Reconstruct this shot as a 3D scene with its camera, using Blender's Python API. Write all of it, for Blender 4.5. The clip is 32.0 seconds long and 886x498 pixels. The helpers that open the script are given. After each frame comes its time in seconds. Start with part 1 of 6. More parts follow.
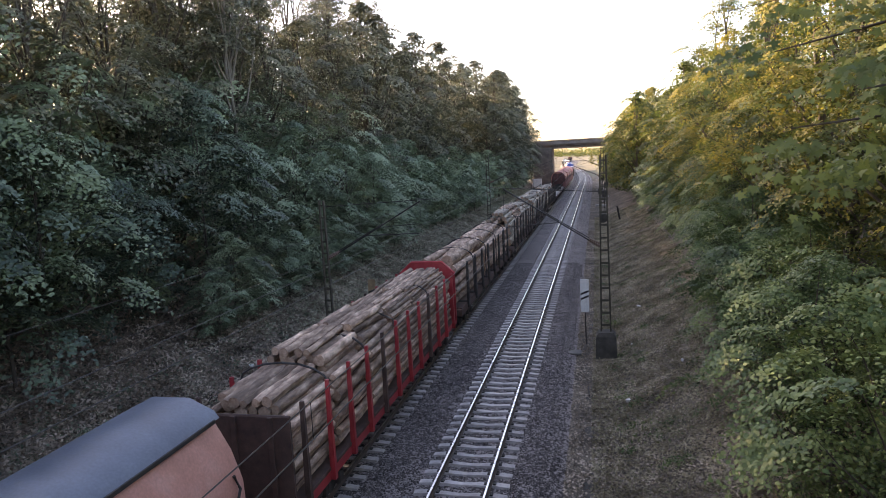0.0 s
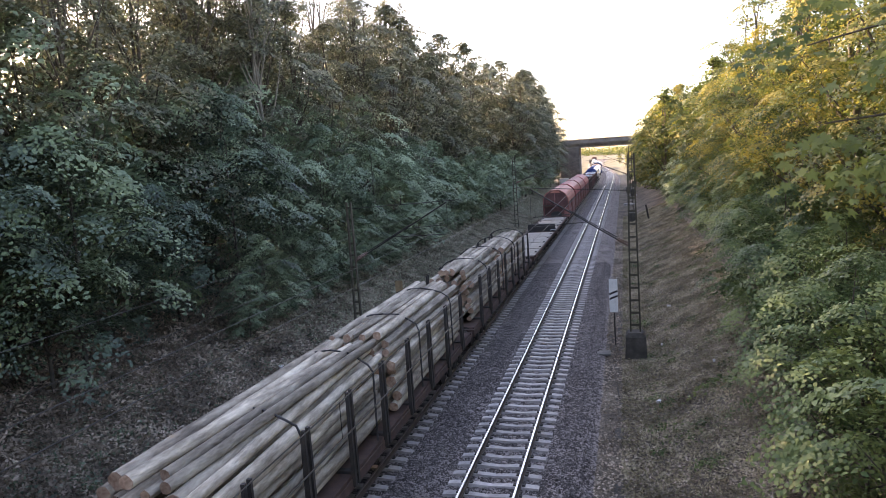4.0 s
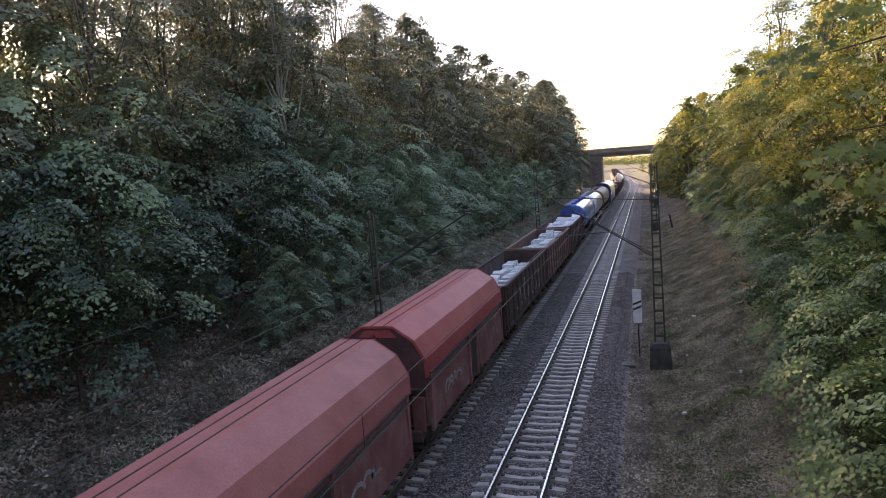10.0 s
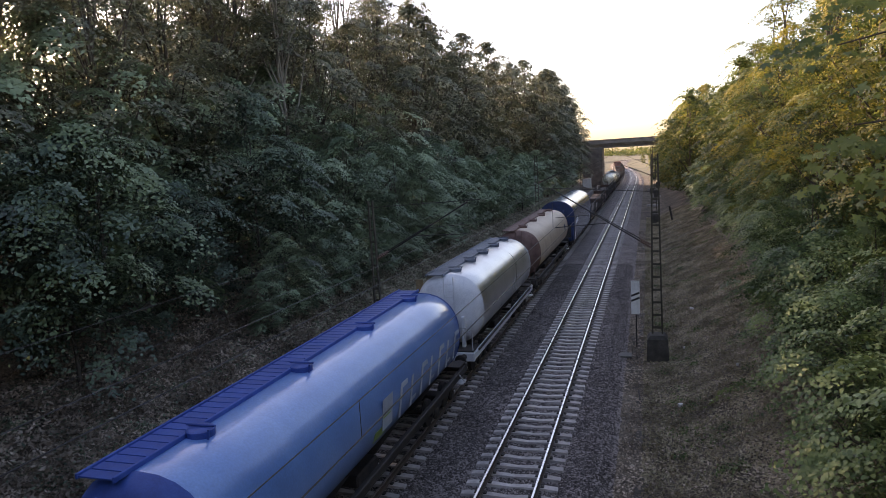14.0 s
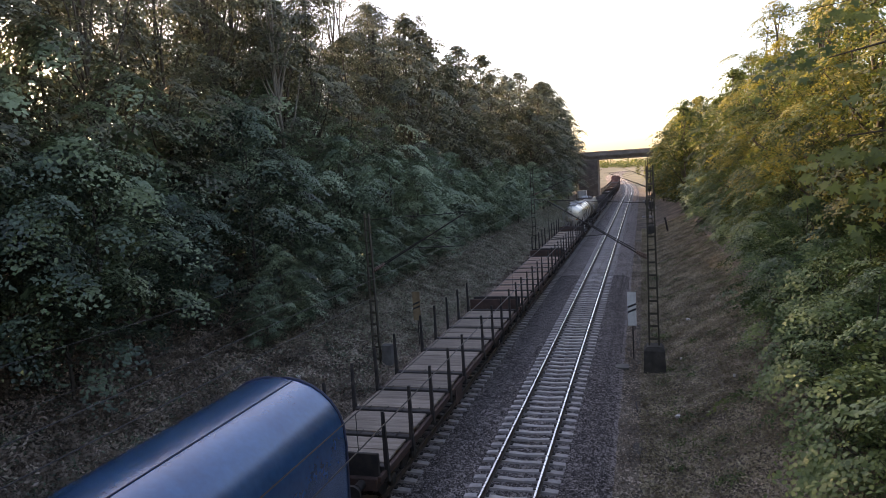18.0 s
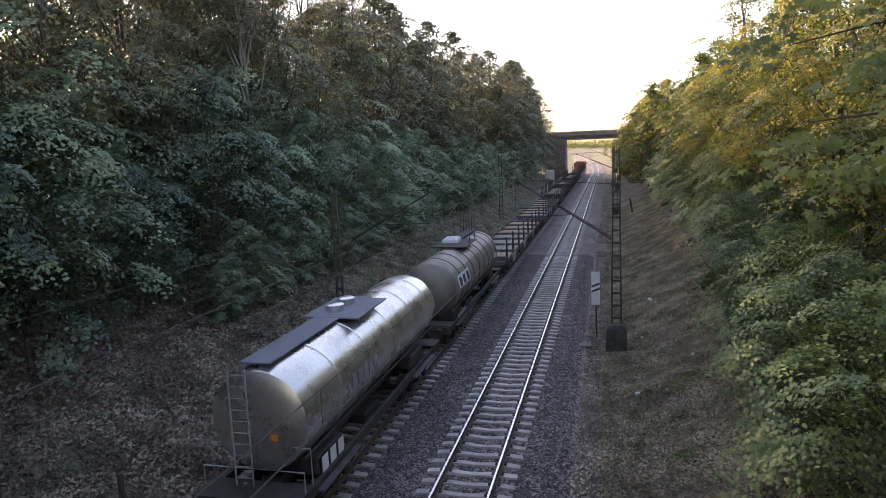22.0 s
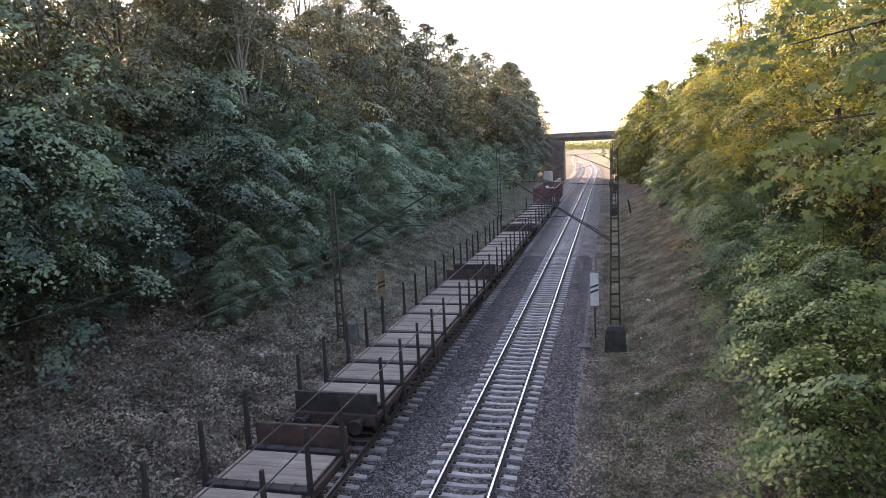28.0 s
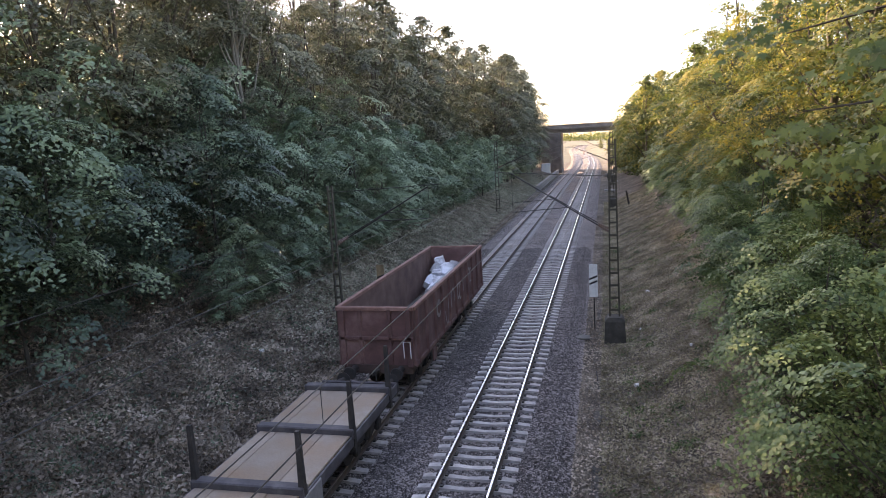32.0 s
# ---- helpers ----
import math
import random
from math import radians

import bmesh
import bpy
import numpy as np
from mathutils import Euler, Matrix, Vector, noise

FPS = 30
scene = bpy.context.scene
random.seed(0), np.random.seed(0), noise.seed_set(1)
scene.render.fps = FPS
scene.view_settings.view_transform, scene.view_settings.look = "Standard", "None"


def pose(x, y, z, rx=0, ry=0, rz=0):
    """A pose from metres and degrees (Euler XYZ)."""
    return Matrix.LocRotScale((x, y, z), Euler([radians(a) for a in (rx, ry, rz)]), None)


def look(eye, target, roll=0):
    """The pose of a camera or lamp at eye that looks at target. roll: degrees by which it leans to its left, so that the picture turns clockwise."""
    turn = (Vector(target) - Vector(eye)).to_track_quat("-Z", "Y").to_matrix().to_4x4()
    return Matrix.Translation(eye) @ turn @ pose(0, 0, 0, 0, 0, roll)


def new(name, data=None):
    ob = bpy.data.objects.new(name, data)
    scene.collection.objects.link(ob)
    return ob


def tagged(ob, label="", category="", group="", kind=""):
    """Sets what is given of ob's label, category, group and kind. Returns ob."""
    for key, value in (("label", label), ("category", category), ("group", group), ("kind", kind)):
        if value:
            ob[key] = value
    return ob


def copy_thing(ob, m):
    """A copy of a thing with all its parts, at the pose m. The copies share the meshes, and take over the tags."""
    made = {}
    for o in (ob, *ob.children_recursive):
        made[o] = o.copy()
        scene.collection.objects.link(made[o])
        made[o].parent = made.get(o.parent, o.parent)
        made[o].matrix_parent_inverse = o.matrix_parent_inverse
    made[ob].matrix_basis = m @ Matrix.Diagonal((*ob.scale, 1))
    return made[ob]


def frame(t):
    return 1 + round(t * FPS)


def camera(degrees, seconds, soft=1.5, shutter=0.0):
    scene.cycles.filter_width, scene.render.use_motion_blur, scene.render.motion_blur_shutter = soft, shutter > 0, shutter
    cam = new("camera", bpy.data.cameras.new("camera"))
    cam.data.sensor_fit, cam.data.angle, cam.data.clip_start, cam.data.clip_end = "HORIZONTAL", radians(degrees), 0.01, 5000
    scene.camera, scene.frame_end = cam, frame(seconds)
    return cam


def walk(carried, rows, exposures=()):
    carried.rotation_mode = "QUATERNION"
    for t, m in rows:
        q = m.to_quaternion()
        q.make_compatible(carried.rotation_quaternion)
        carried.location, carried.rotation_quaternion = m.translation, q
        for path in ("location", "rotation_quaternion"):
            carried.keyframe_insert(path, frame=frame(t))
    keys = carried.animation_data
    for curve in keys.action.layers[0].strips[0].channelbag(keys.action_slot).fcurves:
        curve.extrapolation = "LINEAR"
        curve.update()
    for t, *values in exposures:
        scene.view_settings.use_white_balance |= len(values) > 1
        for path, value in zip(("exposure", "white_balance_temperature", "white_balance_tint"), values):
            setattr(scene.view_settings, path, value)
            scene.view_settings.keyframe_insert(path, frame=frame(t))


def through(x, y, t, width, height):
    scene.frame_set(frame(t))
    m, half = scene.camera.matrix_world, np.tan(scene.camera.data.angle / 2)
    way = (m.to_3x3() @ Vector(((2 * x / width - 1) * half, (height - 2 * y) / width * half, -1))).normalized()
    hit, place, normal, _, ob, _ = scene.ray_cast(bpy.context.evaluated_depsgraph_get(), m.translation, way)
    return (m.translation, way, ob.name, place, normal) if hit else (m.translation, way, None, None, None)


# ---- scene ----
EXPO = 2.64
EYE = (3.833, 0.0, 8.978)


def eye(rx, ry, rz):
    return pose(*EYE, rx, ry, rz)


cam = camera(67.24, 32.0, soft=0.6)
walk(cam, [
    (0, eye(82.136, 3.016, 12.797)), (0.5, eye(81.811, 2.853, 12.897)), (1, eye(81.543, 3.096, 13.285)),
    (1.5, eye(81.126, 3.383, 13.865)), (2, eye(80.955, 3.45, 14.016)), (2.5, eye(81.317, 3.545, 14.661)),
    (3, eye(81.632, 3.514, 14.677)), (3.5, eye(82.08, 3.655, 14.757)), (5.5, eye(82.572, 3.77, 16.354)),
    (6, eye(82.561, 3.645, 16.716)), (6.5, eye(82.939, 3.514, 16.613)), (7, eye(82.984, 3.665, 16.469)),
    (7.5, eye(82.982, 3.796, 16.692)), (8, eye(83.315, 3.884, 16.843)), (8.5, eye(83.253, 3.964, 16.864)),
    (9, eye(83.251, 3.732, 16.926)), (9.5, eye(83.034, 3.923, 16.762)), (10, eye(83.38, 4.29, 16.847)),
    (10.5, eye(83.074, 3.683, 16.824)), (11, eye(82.946, 3.325, 16.543)), (11.5, eye(82.621, 3.293, 16.509)),
    (12, eye(82.816, 3.002, 16.655)), (12.5, eye(82.799, 3.135, 16.617)), (13, eye(82.652, 3.17, 16.642)),
    (13.5, eye(82.667, 3.208, 16.849)), (14, eye(82.403, 3.417, 16.896)), (14.5, eye(82.386, 3.414, 17.036)),
    (16.5, eye(82.513, 3.79, 17.058)), (17, eye(82.785, 3.855, 16.951)), (17.5, eye(83.078, 3.751, 16.786)),
    (18, eye(83.419, 3.609, 16.548)), (18.5, eye(83.196, 3.117, 16.196)), (19, eye(82.868, 2.408, 15.473)),
    (19.5, eye(82.436, 1.742, 14.621)), (20, eye(82.063, 1.591, 13.87)), (20.5, eye(82.063, 1.786, 13.556)),
    (21, eye(82.303, 2.203, 13.666)), (21.5, eye(81.873, 2.134, 13.623)), (22, eye(81.353, 2.336, 13.862)),
    (22.5, eye(81.19, 2.107, 13.947)), (23, eye(81.23, 1.964, 13.825)), (23.5, eye(81.249, 1.959, 13.926)),
    (24, eye(81.14, 2.388, 14.04)), (24.5, eye(81.418, 2.657, 14.122)), (25, eye(81.594, 2.94, 14.195)),
    (25.5, eye(81.676, 2.519, 14.24)), (27.5, eye(81.765, 2.576, 13.916)), (28, eye(81.493, 2.562, 13.702)),
    (28.5, eye(81.279, 2.809, 13.516)), (29, eye(81.476, 2.388, 13.214)), (29.5, eye(81.37, 2.353, 13.074)),
    (30, eye(81.464, 2.273, 12.884)), (30.5, eye(81.529, 2.322, 12.822)), (31, eye(81.377, 2.633, 13.079)),
    (31.5, eye(80.83, 2.407, 13.546)), (32, eye(80.909, 3.258, 13.488)),
], exposures=[(0, EXPO - 0.34, 7600, 27), (1, EXPO - 0.33, 7600, 27), (2, EXPO - 0.06, 7600, 27), (3, EXPO + 0.12, 7600, 27), (6, EXPO - 0.3, 7600, 27), (10, EXPO - 0.55, 7600, 27), (13, EXPO - 0.88, 7600, 27), (17, EXPO - 0.88, 7600, 27), (19, EXPO - 0.68, 7600, 27), (22, EXPO - 0.46, 7600, 27), (24, EXPO - 0.18, 7600, 27), (25, EXPO, 7600, 27), (32, EXPO, 7600, 27)])

# ---- world and sun: a low evening sun ahead to the left, behind the trees ----
SUN_EL, SUN_AZ = 20.5, -66.0          # azimuth from +y towards +x
world = bpy.data.worlds.new("sky")
scene.world = world
world.use_nodes = True
wn = world.node_tree
wn.nodes.clear()
sky = wn.nodes.new("ShaderNodeTexSky")
sky.sky_type = 'NISHITA'
sky.sun_disc = False
sky.sun_elevation = radians(SUN_EL)
sky.sun_rotation = radians(SUN_AZ)
sky.air_density, sky.dust_density, sky.ozone_density = 1.0, 1.6, 1.0
wbg = wn.nodes.new("ShaderNodeBackground")
wbg.inputs["Strength"].default_value = 0.13
wout = wn.nodes.new("ShaderNodeOutputWorld")
wn.links.new(sky.outputs[0], wbg.inputs["Color"])
wn.links.new(wbg.outputs[0], wout.inputs["Surface"])

sun_data = bpy.data.lights.new("sun", 'SUN')
sun_data.energy = 4.5
sun_data.angle = radians(0.6)
sun_data.color = (1.0, 0.8, 0.52)
sun = new("sun", sun_data)
ce = math.cos(radians(SUN_EL))
sun_dir = Vector((math.sin(radians(SUN_AZ)) * ce, math.cos(radians(SUN_AZ)) * ce, math.sin(radians(SUN_EL))))
sun.matrix_world = look(sun_dir * 200, (0, 0, 0))

S = 4.264                              # spacing of the two tracks
V = 16.7                               # speed of the train, m/s

# ---- materials ----
def ramp_mix(nt, fac, cols):
    r = nt.nodes.new("ShaderNodeValToRGB")
    els = r.color_ramp.elements
    while len(els) < len(cols):
        els.new(0.5)
    for e, (p, c) in zip(els, cols):
        e.position, e.color = p, (*c, 1)
    nt.links.new(fac, r.inputs[0])
    return r.outputs[0]


def surface(name, cols, rough=0.7, metal=0.0, scale=3.0, fine=40.0, bump=0.2, coords="Object", vary=0.12,
            stretch=(1, 1, 1), rough_var=0.15, island=False, spec=0.5):
    """A worn surface: three tones by a coarse noise, a fine grain, relief, and a shift of its own for each piece."""
    m = bpy.data.materials.new(name)
    m.use_nodes = True
    nt = m.node_tree
    b = nt.nodes["Principled BSDF"]
    tc = nt.nodes.new("ShaderNodeTexCoord")
    mp = nt.nodes.new("ShaderNodeMapping")
    mp.inputs["Scale"].default_value = stretch
    nt.links.new(tc.outputs[coords], mp.inputs["Vector"])
    big = nt.nodes.new("ShaderNodeTexNoise")
    big.inputs["Scale"].default_value, big.inputs["Detail"].default_value = scale, 5
    big.inputs["Roughness"].default_value = 0.62
    small = nt.nodes.new("ShaderNodeTexNoise")
    small.inputs["Scale"].default_value, small.inputs["Detail"].default_value = fine, 3
    for n in (big, small):
        nt.links.new(mp.outputs[0], n.inputs["Vector"])
    a, c, d = cols
    col = ramp_mix(nt, big.outputs["Fac"], [(0.3, a), (0.5, c), (0.72, d)])
    if island:
        info = nt.nodes.new("ShaderNodeNewGeometry").outputs["Random Per Island"]
    else:
        info = nt.nodes.new("ShaderNodeObjectInfo").outputs["Random"]
    val = nt.nodes.new("ShaderNodeMath")
    val.operation = 'MULTIPLY_ADD'
    nt.links.new(info, val.inputs[0])
    val.inputs[1].default_value, val.inputs[2].default_value = 2 * vary, 1 - vary
    g = nt.nodes.new("ShaderNodeMath")
    g.operation = 'MULTIPLY_ADD'
    nt.links.new(small.outputs["Fac"], g.inputs[0])
    g.inputs[1].default_value, g.inputs[2].default_value = 0.5, 0.75
    vm = nt.nodes.new("ShaderNodeMath")
    vm.operation = 'MULTIPLY'
    nt.links.new(val.outputs[0], vm.inputs[0])
    nt.links.new(g.outputs[0], vm.inputs[1])
    hsv = nt.nodes.new("ShaderNodeHueSaturation")
    nt.links.new(col, hsv.inputs["Color"])
    nt.links.new(vm.outputs[0], hsv.inputs["Value"])
    nt.links.new(hsv.outputs[0], b.inputs["Base Color"])
    rr = nt.nodes.new("ShaderNodeMath")
    rr.operation = 'MULTIPLY_ADD'
    nt.links.new(big.outputs["Fac"], rr.inputs[0])
    rr.inputs[1].default_value, rr.inputs[2].default_value = 2 * rough_var, rough - rough_var
    nt.links.new(rr.outputs[0], b.inputs["Roughness"])
    b.inputs["Metallic"].default_value = metal
    b.inputs["Specular IOR Level"].default_value = spec
    if bump:
        bp = nt.nodes.new("ShaderNodeBump")
        bp.inputs["Strength"].default_value, bp.inputs["Distance"].default_value = bump, 0.03
        nt.links.new(small.outputs["Fac"], bp.inputs["Height"])
        nt.links.new(bp.outputs[0], b.inputs["Normal"])
    return m


def leafy(name, dark, mid, light, gloss=0.5, through=0.4, spec=0.5):
    """Leaves: each leaf has a tone of its own, light shines through."""
    m = bpy.data.materials.new(name)
    m.use_nodes = True
    nt = m.node_tree
    b = nt.nodes["Principled BSDF"]
    geo = nt.nodes.new("ShaderNodeNewGeometry")
    tc = nt.nodes.new("ShaderNodeTexCoord")
    nz = nt.nodes.new("ShaderNodeTexNoise")
    nz.inputs["Scale"].default_value = 0.8
    nt.links.new(tc.outputs["Object"], nz.inputs["Vector"])
    oi = nt.nodes.new("ShaderNodeObjectInfo")
    s1 = nt.nodes.new("ShaderNodeMath")
    s1.operation = 'MULTIPLY_ADD'
    nt.links.new(geo.outputs["Random Per Island"], s1.inputs[0])
    s1.inputs[1].default_value = 0.2
    nt.links.new(nz.outputs["Fac"], s1.inputs[2])
    s2 = nt.nodes.new("ShaderNodeMath")
    s2.operation = 'MULTIPLY_ADD'
    nt.links.new(oi.outputs["Random"], s2.inputs[0])
    s2.inputs[1].default_value = 0.3
    nt.links.new(s1.outputs[0], s2.inputs[2])
    col = ramp_mix(nt, s2.outputs[0], [(0.45, dark), (0.72, mid), (1.0, light)])
    nt.links.new(col, b.inputs["Base Color"])
    b.inputs["Roughness"].default_value = gloss
    b.inputs["Specular IOR Level"].default_value = spec
    tr = nt.nodes.new("ShaderNodeBsdfTranslucent")
    hs = nt.nodes.new("ShaderNodeHueSaturation")
    hs.inputs["Hue"].default_value, hs.inputs["Value"].default_value = 0.505, 1.3
    nt.links.new(col, hs.inputs["Color"])
    nt.links.new(hs.outputs[0], tr.inputs["Color"])
    mx = nt.nodes.new("ShaderNodeMixShader")
    mx.inputs[0].default_value = through
    out = nt.nodes["Material Output"]
    nt.links.new(b.outputs[0], mx.inputs[1])
    nt.links.new(tr.outputs[0], mx.inputs[2])
    nt.links.new(mx.outputs[0], out.inputs["Surface"])
    return m



def speckled(name, tones, cell, coarse, rough=0.9, bump=0.8, tint=(1, 1, 1)):
    """Crushed stone or litter: every small cell has a tone of its own, over slow stains."""
    m = bpy.data.materials.new(name)
    m.use_nodes = True
    nt = m.node_tree
    b = nt.nodes["Principled BSDF"]
    tc = nt.nodes.new("ShaderNodeTexCoord")
    vo = nt.nodes.new("ShaderNodeTexVoronoi")
    vo.inputs["Scale"].default_value = cell
    nz = nt.nodes.new("ShaderNodeTexNoise")
    nz.inputs["Scale"].default_value, nz.inputs["Detail"].default_value = coarse, 4
    for n in (vo, nz):
        nt.links.new(tc.outputs["Object"], n.inputs["Vector"])
    sep = nt.nodes.new("ShaderNodeSeparateColor")
    nt.links.new(vo.outputs["Color"], sep.inputs[0])
    mul = nt.nodes.new("ShaderNodeMath")
    mul.operation = 'MULTIPLY_ADD'
    nt.links.new(nz.outputs["Fac"], mul.inputs[0])
    mul.inputs[1].default_value = 0.9
    nt.links.new(sep.outputs[0], mul.inputs[2])
    col = ramp_mix(nt, mul.outputs[0], [(0.35, tones[0]), (0.85, tones[1]), (1.0, tones[2])])
    nt.links.new(col, b.inputs["Base Color"])
    b.inputs["Roughness"].default_value = rough
    bp = nt.nodes.new("ShaderNodeBump")
    bp.inputs["Strength"].default_value, bp.inputs["Distance"].default_value = bump, 0.05
    bp.invert = True
    nt.links.new(vo.outputs["Distance"], bp.inputs["Height"])
    nt.links.new(bp.outputs[0], b.inputs["Normal"])
    return m


def tangled(name, tones, fine, coarse, rough=0.92, bump=0.7, stretch=(1, 1, 1)):
    """Dead leaves, twigs and earth: warped fine noise in three tones over slow stains."""
    m = bpy.data.materials.new(name)
    m.use_nodes = True
    nt = m.node_tree
    b = nt.nodes["Principled BSDF"]
    tc = nt.nodes.new("ShaderNodeTexCoord")
    mp = nt.nodes.new("ShaderNodeMapping")
    mp.inputs["Scale"].default_value = stretch
    nt.links.new(tc.outputs["Object"], mp.inputs["Vector"])
    n1 = nt.nodes.new("ShaderNodeTexNoise")
    n1.inputs["Scale"].default_value, n1.inputs["Detail"].default_value = fine, 5
    n1.inputs["Distortion"].default_value, n1.inputs["Roughness"].default_value = 2.2, 0.6
    n2 = nt.nodes.new("ShaderNodeTexNoise")
    n2.inputs["Scale"].default_value, n2.inputs["Detail"].default_value = coarse, 4
    for n in (n1, n2):
        nt.links.new(mp.outputs[0], n.inputs["Vector"])
    mul = nt.nodes.new("ShaderNodeMath")
    mul.operation = 'MULTIPLY_ADD'
    nt.links.new(n2.outputs["Fac"], mul.inputs[0])
    mul.inputs[1].default_value = 0.55
    nt.links.new(n1.outputs["Fac"], mul.inputs[2])
    col = ramp_mix(nt, mul.outputs[0], [(0.62, tones[0]), (0.78, tones[1]), (0.95, tones[2])])
    nt.links.new(col, b.inputs["Base Color"])
    b.inputs["Roughness"].default_value = rough
    bp = nt.nodes.new("ShaderNodeBump")
    bp.inputs["Strength"].default_value, bp.inputs["Distance"].default_value = bump, 0.06
    nt.links.new(n1.outputs["Fac"], bp.inputs["Height"])
    nt.links.new(bp.outputs[0], b.inputs["Normal"])
    return m


M = {}
# one shrub green twice: near shade and distant haze are put into the colour
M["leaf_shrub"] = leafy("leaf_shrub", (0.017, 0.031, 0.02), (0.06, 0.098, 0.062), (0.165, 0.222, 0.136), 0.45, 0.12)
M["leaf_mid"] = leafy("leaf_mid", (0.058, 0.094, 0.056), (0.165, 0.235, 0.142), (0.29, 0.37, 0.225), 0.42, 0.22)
M["leaf_fresh"] = leafy("leaf_fresh", (0.028, 0.05, 0.024), (0.09, 0.135, 0.066), (0.19, 0.25, 0.125), 0.45, 0.2)
M["leaf_right"] = leafy("leaf_right", (0.022, 0.044, 0.017), (0.085, 0.14, 0.05), (0.23, 0.29, 0.105), 0.45, 0.24, 0.32)
M["leaf_tree"] = leafy("leaf_tree", (0.045, 0.052, 0.034), (0.115, 0.125, 0.08), (0.225, 0.23, 0.14), 0.5, 0.2)
M["leaf_gold"] = leafy("leaf_gold", (0.028, 0.048, 0.015), (0.09, 0.118, 0.03), (0.27, 0.232, 0.05), 0.5, 0.38)
M["leaf_maple"] = leafy("leaf_maple", (0.034, 0.053, 0.016), (0.078, 0.11, 0.031), (0.165, 0.195, 0.047), 0.5, 0.36, 0.3)
M["leaf_ground"] = leafy("leaf_ground", (0.055, 0.042, 0.03), (0.28, 0.222, 0.168), (0.62, 0.52, 0.42), 0.6, 0.1)
M["weed"] = leafy("weed", (0.07, 0.062, 0.036), (0.28, 0.245, 0.15), (0.56, 0.49, 0.34), 0.65, 0.15)
M["bank_grass"] = leafy("bank_grass", (0.15, 0.155, 0.1), (0.31, 0.31, 0.21), (0.52, 0.5, 0.38), 0.6, 0.15)
M["bark"] = surface("bark", ((0.045, 0.038, 0.03), (0.08, 0.069, 0.054), (0.14, 0.122, 0.098)), 0.9, scale=2, fine=25, bump=0.6, stretch=(1, 1, 0.25))
M["pale_bark"] = surface("pale_bark", ((0.11, 0.1, 0.085), (0.17, 0.155, 0.13), (0.25, 0.23, 0.2)), 0.9, scale=2, fine=25, bump=0.4, stretch=(1, 1, 0.3))
M["soil"] = tangled("soil", ((0.03, 0.024, 0.017), (0.095, 0.076, 0.055), (0.25, 0.208, 0.16)), 9.0, 0.45)
M["ballast"] = speckled("ballast", ((0.02, 0.0165, 0.015), (0.066, 0.054, 0.05), (0.28, 0.245, 0.23)), 17.0, 0.4)
M["stone"] = surface("stone", ((0.075, 0.065, 0.062), (0.125, 0.11, 0.105), (0.21, 0.188, 0.18)), 0.8, scale=7, fine=40, bump=0.4, vary=0.8, island=True)
M["sleeper"] = surface("sleeper", ((0.3, 0.275, 0.255), (0.42, 0.39, 0.37), (0.55, 0.52, 0.49)), 0.85, scale=3, fine=60, bump=0.25, vary=0.18)
M["rail_side"] = surface("rail_side", ((0.06, 0.045, 0.035), (0.1, 0.075, 0.06), (0.14, 0.1, 0.08)), 0.8, scale=4, fine=50, bump=0.3)
M["rail_top"] = surface("rail_top", ((0.55, 0.54, 0.53), (0.66, 0.65, 0.64), (0.75, 0.74, 0.73)), 0.28, 1.0, scale=2, fine=90, bump=0.03, rough_var=0.06)
M["rail_rust"] = surface("rail_rust", ((0.28, 0.23, 0.2), (0.38, 0.33, 0.3), (0.5, 0.45, 0.42)), 0.42, 0.8, scale=2, fine=90, bump=0.05)
M["concrete"] = surface("concrete", ((0.2, 0.195, 0.185), (0.3, 0.29, 0.28), (0.38, 0.37, 0.355)), 0.9, scale=1.2, fine=30, bump=0.3)
M["dark_concrete"] = surface("dark_concrete", ((0.08, 0.078, 0.07), (0.13, 0.125, 0.115), (0.19, 0.185, 0.17)), 0.9, scale=2, fine=30, bump=0.4)
M["old_concrete"] = surface("old_concrete", ((0.035, 0.032, 0.027), (0.06, 0.055, 0.047), (0.1, 0.092, 0.08)), 0.92, scale=2.5, fine=30, bump=0.5)
M["mast_steel"] = surface("mast_steel", ((0.045, 0.04, 0.028), (0.075, 0.068, 0.048), (0.12, 0.11, 0.08)), 0.65, 0.3, scale=5, fine=60, bump=0.15)
M["wire"] = surface("wire", ((0.05, 0.05, 0.05), (0.07, 0.065, 0.06), (0.1, 0.09, 0.08)), 0.5, 0.7, bump=0)
M["porcelain"] = surface("porcelain", ((0.1, 0.06, 0.04), (0.16, 0.09, 0.06), (0.2, 0.12, 0.08)), 0.3, bump=0)
M["sign_white"] = surface("sign_white", ((0.6, 0.6, 0.58), (0.72, 0.72, 0.7), (0.8, 0.8, 0.78)), 0.5, scale=4, bump=0.03)
M["sign_black"] = surface("sign_black", ((0.015, 0.015, 0.015), (0.02, 0.02, 0.02), (0.03, 0.03, 0.03)), 0.5, bump=0.02)
M["sign_wood"] = surface("sign_wood", ((0.2, 0.14, 0.08), (0.3, 0.21, 0.12), (0.38, 0.28, 0.17)), 0.8, scale=3, bump=0.2)
M["bridge"] = surface("bridge", ((0.17, 0.145, 0.13), (0.25, 0.215, 0.195), (0.33, 0.29, 0.265)), 0.85, scale=0.6, fine=12, bump=0.2)
M["abutment"] = surface("abutment", ((0.08, 0.068, 0.06), (0.13, 0.112, 0.1), (0.19, 0.165, 0.15)), 0.9, scale=0.8, fine=12, bump=0.3)
